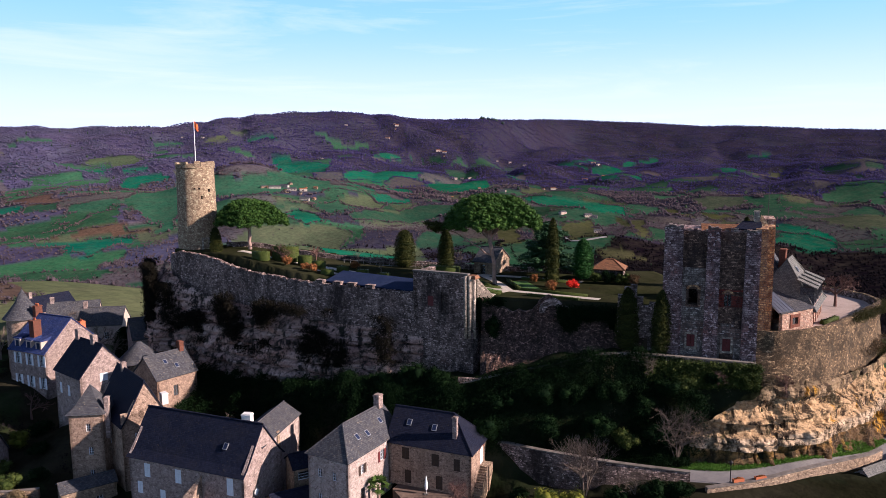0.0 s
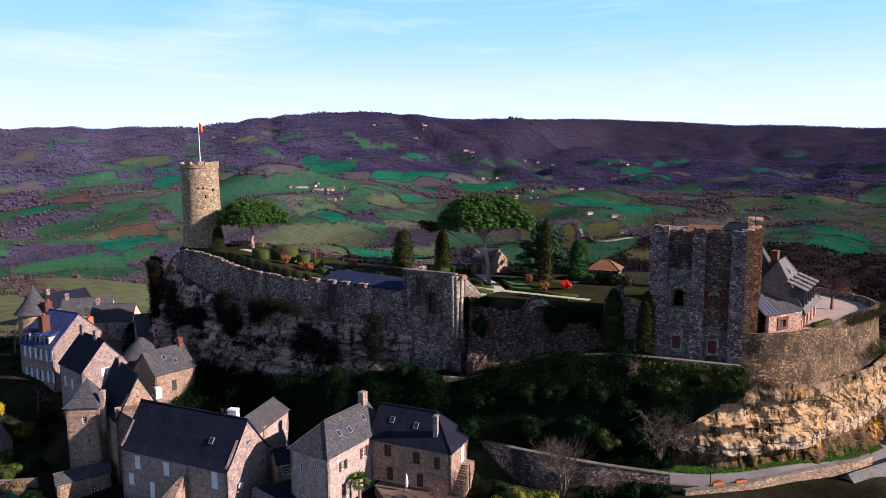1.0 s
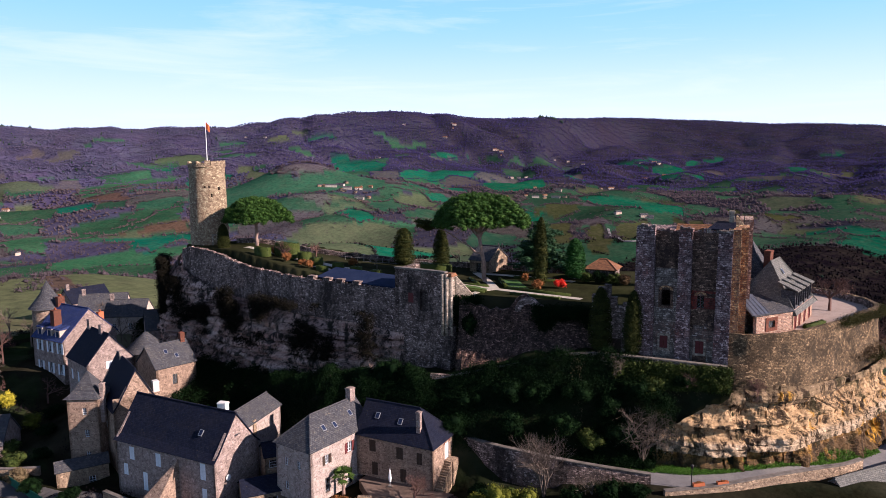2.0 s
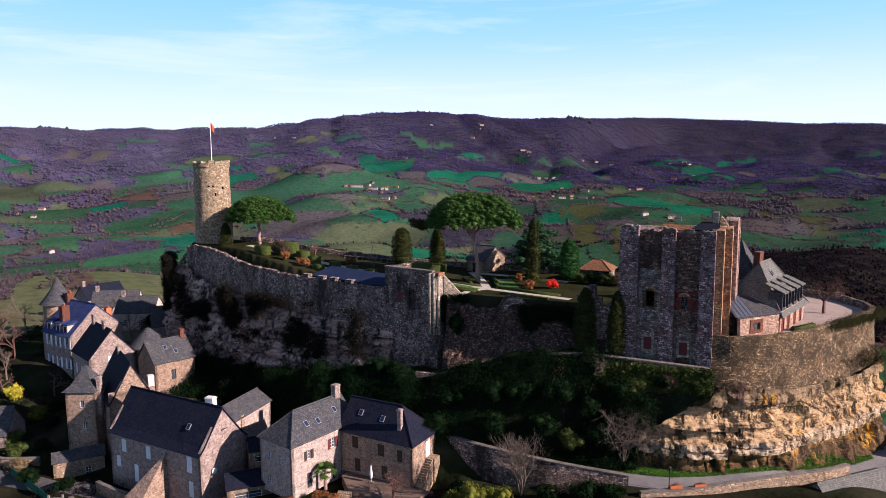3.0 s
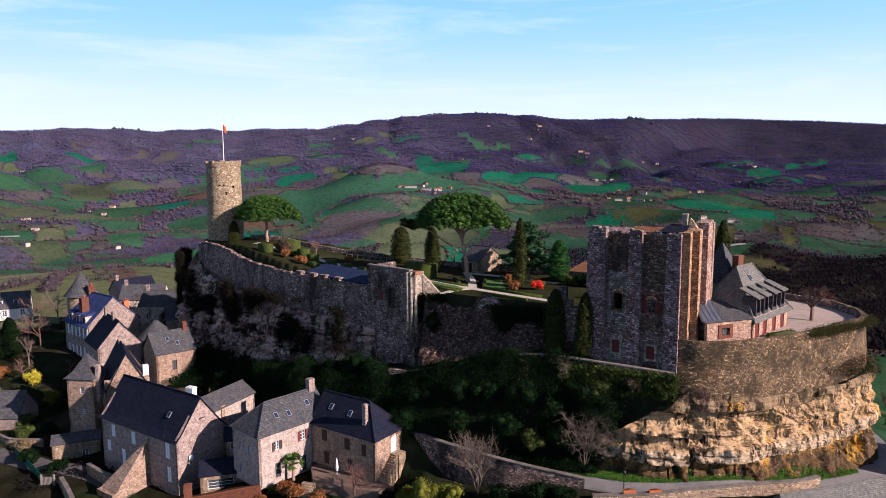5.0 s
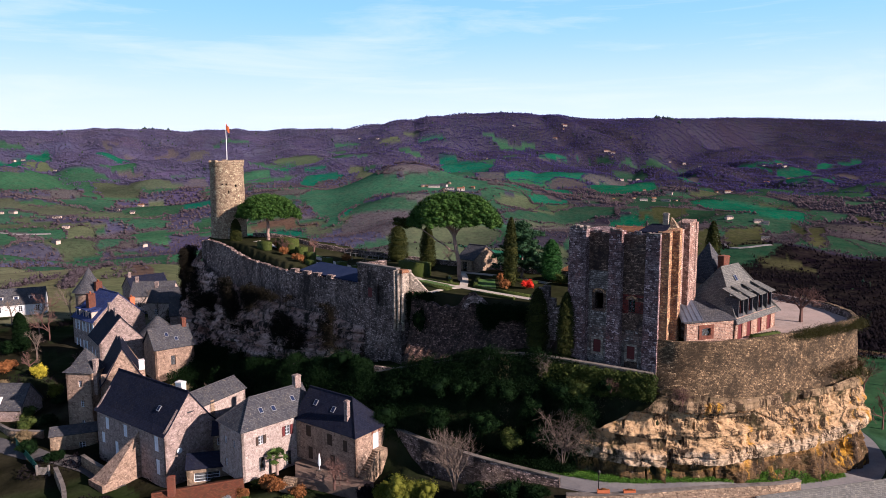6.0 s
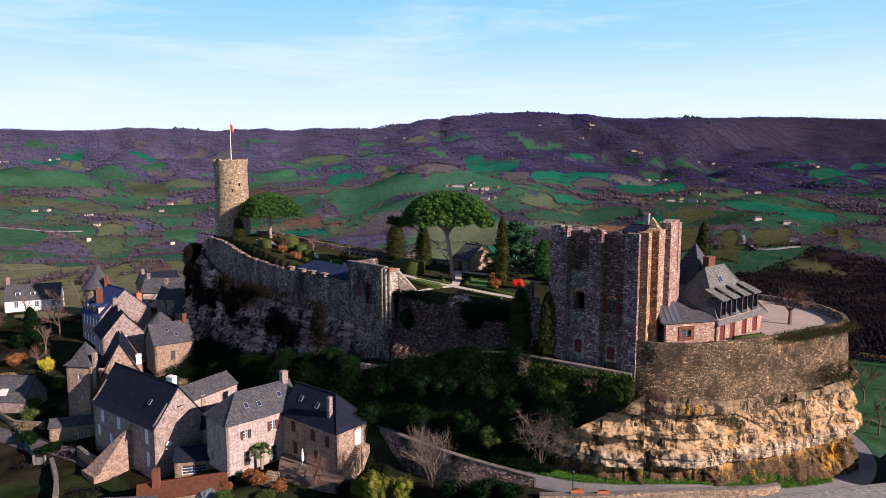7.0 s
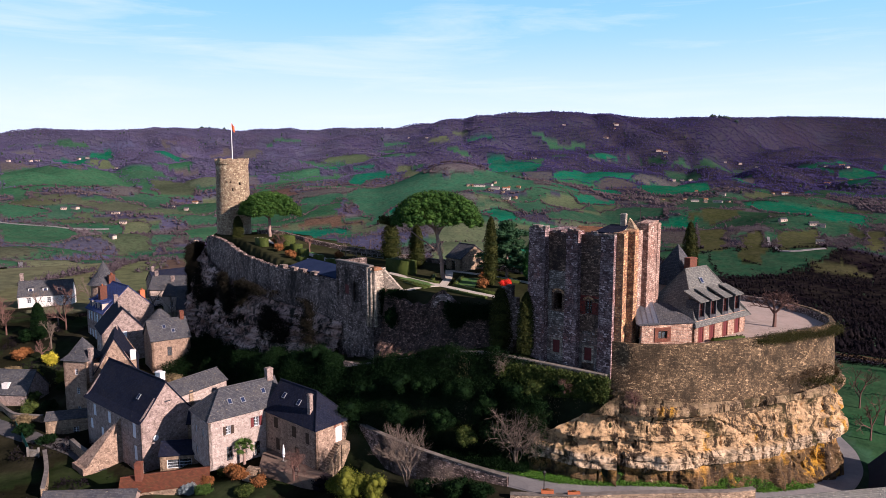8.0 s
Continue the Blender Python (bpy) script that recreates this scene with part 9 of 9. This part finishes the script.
cypress(-98.0, 129.5, ground_at(-98, 129.5), 8.2, 1.5, "dark green garden conifer", 172, M_IVY)
cypress(-72.0, 152.0, ground_at(-72, 152), 9.0, 2.6, "dark green conifer behind the barn", 173, M_IVY)
for k, (x, y, h) in enumerate(((-94, 134, 9), (-101, 138, 9), (-88, 124, 7), (-107, 128, 9), (-104, 116, 8), (-96, 110, 8), (-108, 146, 10), (-72, 146, 8), (-80, 156, 8), (-58, 148, 7), (-90, 160, 9), (-112, 160, 9), (-118, 136, 8), (-92, 146, 8), (-99, 150, 9), (-84, 118, 6), (-110, 120, 8), (-115, 112, 8), (-101, 104, 7), (-94, 98, 7), (-88, 104, 6), (-76, 122, 6), (-66, 132, 6), (-60, 156, 8), (-70, 164, 8), (-95, 172, 8), (-122, 150, 9), (-125, 128, 9), (-64, 150, 7), (-36, 110, 4), (-40, 103, 4))):
    bare_tree(x, y, ground_at(x, y), h, "bare winter tree in the village gardens", 180 + k, 0.55, 0.2, 5 if k < 13 else 4, M_TWIG if k % 3 else M_TWIG_RED)
rng = np.random.RandomState(17)
def village_scrub(rng, n):
    x, y = rng.uniform(-120, -30, n), rng.uniform(70, 175, n)
    keep = (waves(x, y, 6, 8, 30, 64) > 0.7) & (inside_by(FOOT, x, y) < -1)
    x, y = x[keep], y[keep]
    return np.stack([x, y, land_level(x, y) + rng.uniform(0, 0.7, len(x))], 1)
cover("village_undergrowth", 60000, village_scrub, 0.2, M_THICKET_SHADED, "dark winter undergrowth between the village gardens", 85, 0.5, 30)
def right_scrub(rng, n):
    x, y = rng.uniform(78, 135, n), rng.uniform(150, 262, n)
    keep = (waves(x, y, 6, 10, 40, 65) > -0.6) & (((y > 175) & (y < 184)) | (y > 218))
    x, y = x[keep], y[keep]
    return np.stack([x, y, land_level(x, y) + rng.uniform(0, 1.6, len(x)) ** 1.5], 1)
cover("hillside_scrub", 60000, right_scrub, 0.3, M_THICKET_SHADED, "brown winter scrub on the hillside behind the bastion", 86, 0.9, 30)
for k, (x, y, h) in enumerate(((82, 126, 7), (86, 134, 8), (84, 142, 8), (90, 128, 7), (95, 150, 9), (80, 150, 8), (104, 170, 9), (72, 148, 8))):
    bare_tree(x, y, ground_at(x, y), h, "bare winter tree on the hillside", 200 + k, 0.55, 0.18, 5, M_TWIG if k % 2 else M_TWIG_RED)
for k, (x, y, z, rx, rz) in enumerate(((33.5, 91.6, 3.6, 2.2, 1.6), (37.0, 91.4, 5.0, 1.8, 1.1), (30.5, 91.2, 3.0, 2.4, 1.8), (40.4, 91.2, 5.6, 1.5, 0.9), (28.5, 89.6, -2.5, 2.2, 1.6), (30.0, 89.4, -3.0, 1.8, 1.2), (24.5, 89.6, -3.5, 2.4, 1.6))):
    bush(x, y, rx, rx * 0.8, rz, M_IVY if k % 3 else M_HEDGE, "dark evergreen shrub on the shaded slope", 230 + k, z, count=2400, leaf=0.12, group="slope shrubs")
bush(7.6, 104.2, 1.9, 1.5, 2.2, M_IVY, "dark ivy mound in the corner of the gate tower", 240, 8.2, count=1600, leaf=0.17)

# hedges and shrubs between the gardens of the old quarter
for k, (x, y, r, h, mat, lab) in enumerate(((-62, 100, 1.8, 1.4, M_IVY, "dark green evergreen garden bush"), (-66, 99, 2.2, 1.6, M_HEDGE, "olive green rounded garden bush"), (-70, 103, 2.0, 1.5, M_HEDGE, "olive green rounded garden bush"), (-73, 113, 2.2, 1.8, M_BAMBOO, "yellow-green rounded garden bush"), (-77, 106, 1.8, 1.2, M_IVY, "dark green evergreen garden bush"), (-83, 108, 2.0, 1.4, M_HEDGE_RUST, "reddish brown garden bush"), (-62, 113, 2.2, 1.8, M_IVY, "dark green evergreen garden bush"), (-66, 121, 2.4, 2.0, M_HEDGE, "olive green rounded garden bush"), (-34, 104, 2.2, 1.2, M_THICKET_SHADED, "brown brushwood by the small house"), (-39, 108, 2.4, 1.6, M_HEDGE_RUST, "rusty brown hedge by the small house"), (-33, 99, 1.8, 1.4, M_HEDGE, "olive green rounded garden bush"), (-10.6, 84.0, 1.2, 1.0, M_HEDGE, "olive green rounded garden bush"), (-6.6, 82.0, 1.4, 1.2, M_HEDGE_RUST, "orange-brown winter bush in the house garden"), (-3.2, 81.4, 1.3, 1.0, M_HEDGE_RUST, "orange-brown winter bush in the house garden"), (6.5, 82.0, 1.6, 1.3, M_THICKET_SHADED, "bare brown shrub below the patio"), (9.5, 84.5, 1.6, 1.2, M_IVY, "dark green shrub below the wall"), (13.5, 83.5, 1.6, 1.2, M_HEDGE, "olive green shrub below the wall"), (21.5, 81.5, 2.0, 1.3, M_IVY, "dark green shrub below the wall"))):
    bush(x, y, r, r, h, mat, lab, 300 + k, None, count=1500, leaf=0.13, group="village bushes")
rubble_wall("terrace_wall", [(-28, 113.2), (-20, 111.2), (-12, 109.4)], [-0.9, -0.8, -0.7], -5, M_CURTAIN, "low terrace wall with pale coping below the cliff", 0.5)
rubble_wall("garden_wall", [(-60, 96.5), (-66, 95.5), (-74, 99), (-82, 104)], [-12.2, -12.3, -12.4, -12.6], -16, M_HOUSE2, "low rubble wall between the village gardens", 0.45)
rubble_wall("lane_wall", [(-46.0, 84.5), (-42.4, 81.6), (-38.9, 78.6), (-34.3, 73.8)], [-12.0, -11.9, -11.8, -11.7], -16, M_HOUSE2, "low pale rubble wall beside the village lane", 0.5)
rubble_wall("forecourt_wall", [(-44.6, 88.6), (-40.2, 86.4), (-36.2, 84.8)], [-11.6, -11.6, -11.5], -16, M_HOUSE2, "low stone parapet before the large house", 0.5)
gate_ = thing("garden_gate", "small weathered wooden gate beside the lane wall", "gate", pose(-47.9, 84.0, ground_at(-47.9, 84.0), 0, 0, 14))
for x in (-0.95, 0.95):
    part("post", Shape().box(x - 0.12, x + 0.12, -0.12, 0.12, -0.3, 1.7), M_WOOD_GREY, gate_)
for k in range(9):
    part("slat", Shape().box(-0.8 + k * 0.19, -0.7 + k * 0.19, -0.03, 0.03, 0.1, 1.35), M_WOOD_GREY, gate_)
for z in (0.3, 1.1):
    part("rail", Shape().box(-0.85, 0.85, 0.03, 0.08, z, z + 0.1), M_WOOD_GREY, gate_)
M_NET = mottled("green_netting", (0.01, 0.12, 0.075), (0.008, 0.08, 0.05), 2, rough=0.7, bump=0.1)
net = thing("net_fence", "green netting fence along the garden edge", "fence")
line_ = [Vector((-62.6, 93.0, 0)), Vector((-57.8, 90.0, 0)), Vector((-52.9, 86.8, 0)), Vector((-48.9, 84.2, 0))]
for p, q in zip(line_, line_[1:]):
    zp, zq = ground_at(p.x, p.y), ground_at(q.x, q.y)
    n = (q - p).normalized().cross(Vector((0, 0, 1))) * 0.02
    part("netting", Shape().hexa([(*(p - n).xy, zp), (*(q - n).xy, zq), (*(q + n).xy, zq), (*(p + n).xy, zp)][::-1], [(*(p - n).xy, zp + 1.3), (*(q - n).xy, zq + 1.3), (*(q + n).xy, zq + 1.3), (*(p + n).xy, zp + 1.3)][::-1]), M_NET, net)
for p in line_:
    z = ground_at(p.x, p.y)
    part("post", Shape().tube((p.x, p.y, z - 0.3), (p.x, p.y, z + 1.45), 0.05, 0.05, 6), M_IRON, net)
for k, (x, y, r, h, mat) in enumerate(((28.2, 125.0, 1.5, 1.3, M_HEDGE), (30.4, 124.4, 1.6, 1.5, M_IVY), (32.8, 123.6, 1.7, 1.4, M_HEDGE), (34.6, 123.0, 1.5, 1.3, M_SCRUB_DARK))):
    bush(x, y, r, r, h, mat, "overgrown shrub before the tiled pavilion", 340 + k, yard_z(x, y), count=1300, leaf=0.13, group="shrubs round the pavilion")
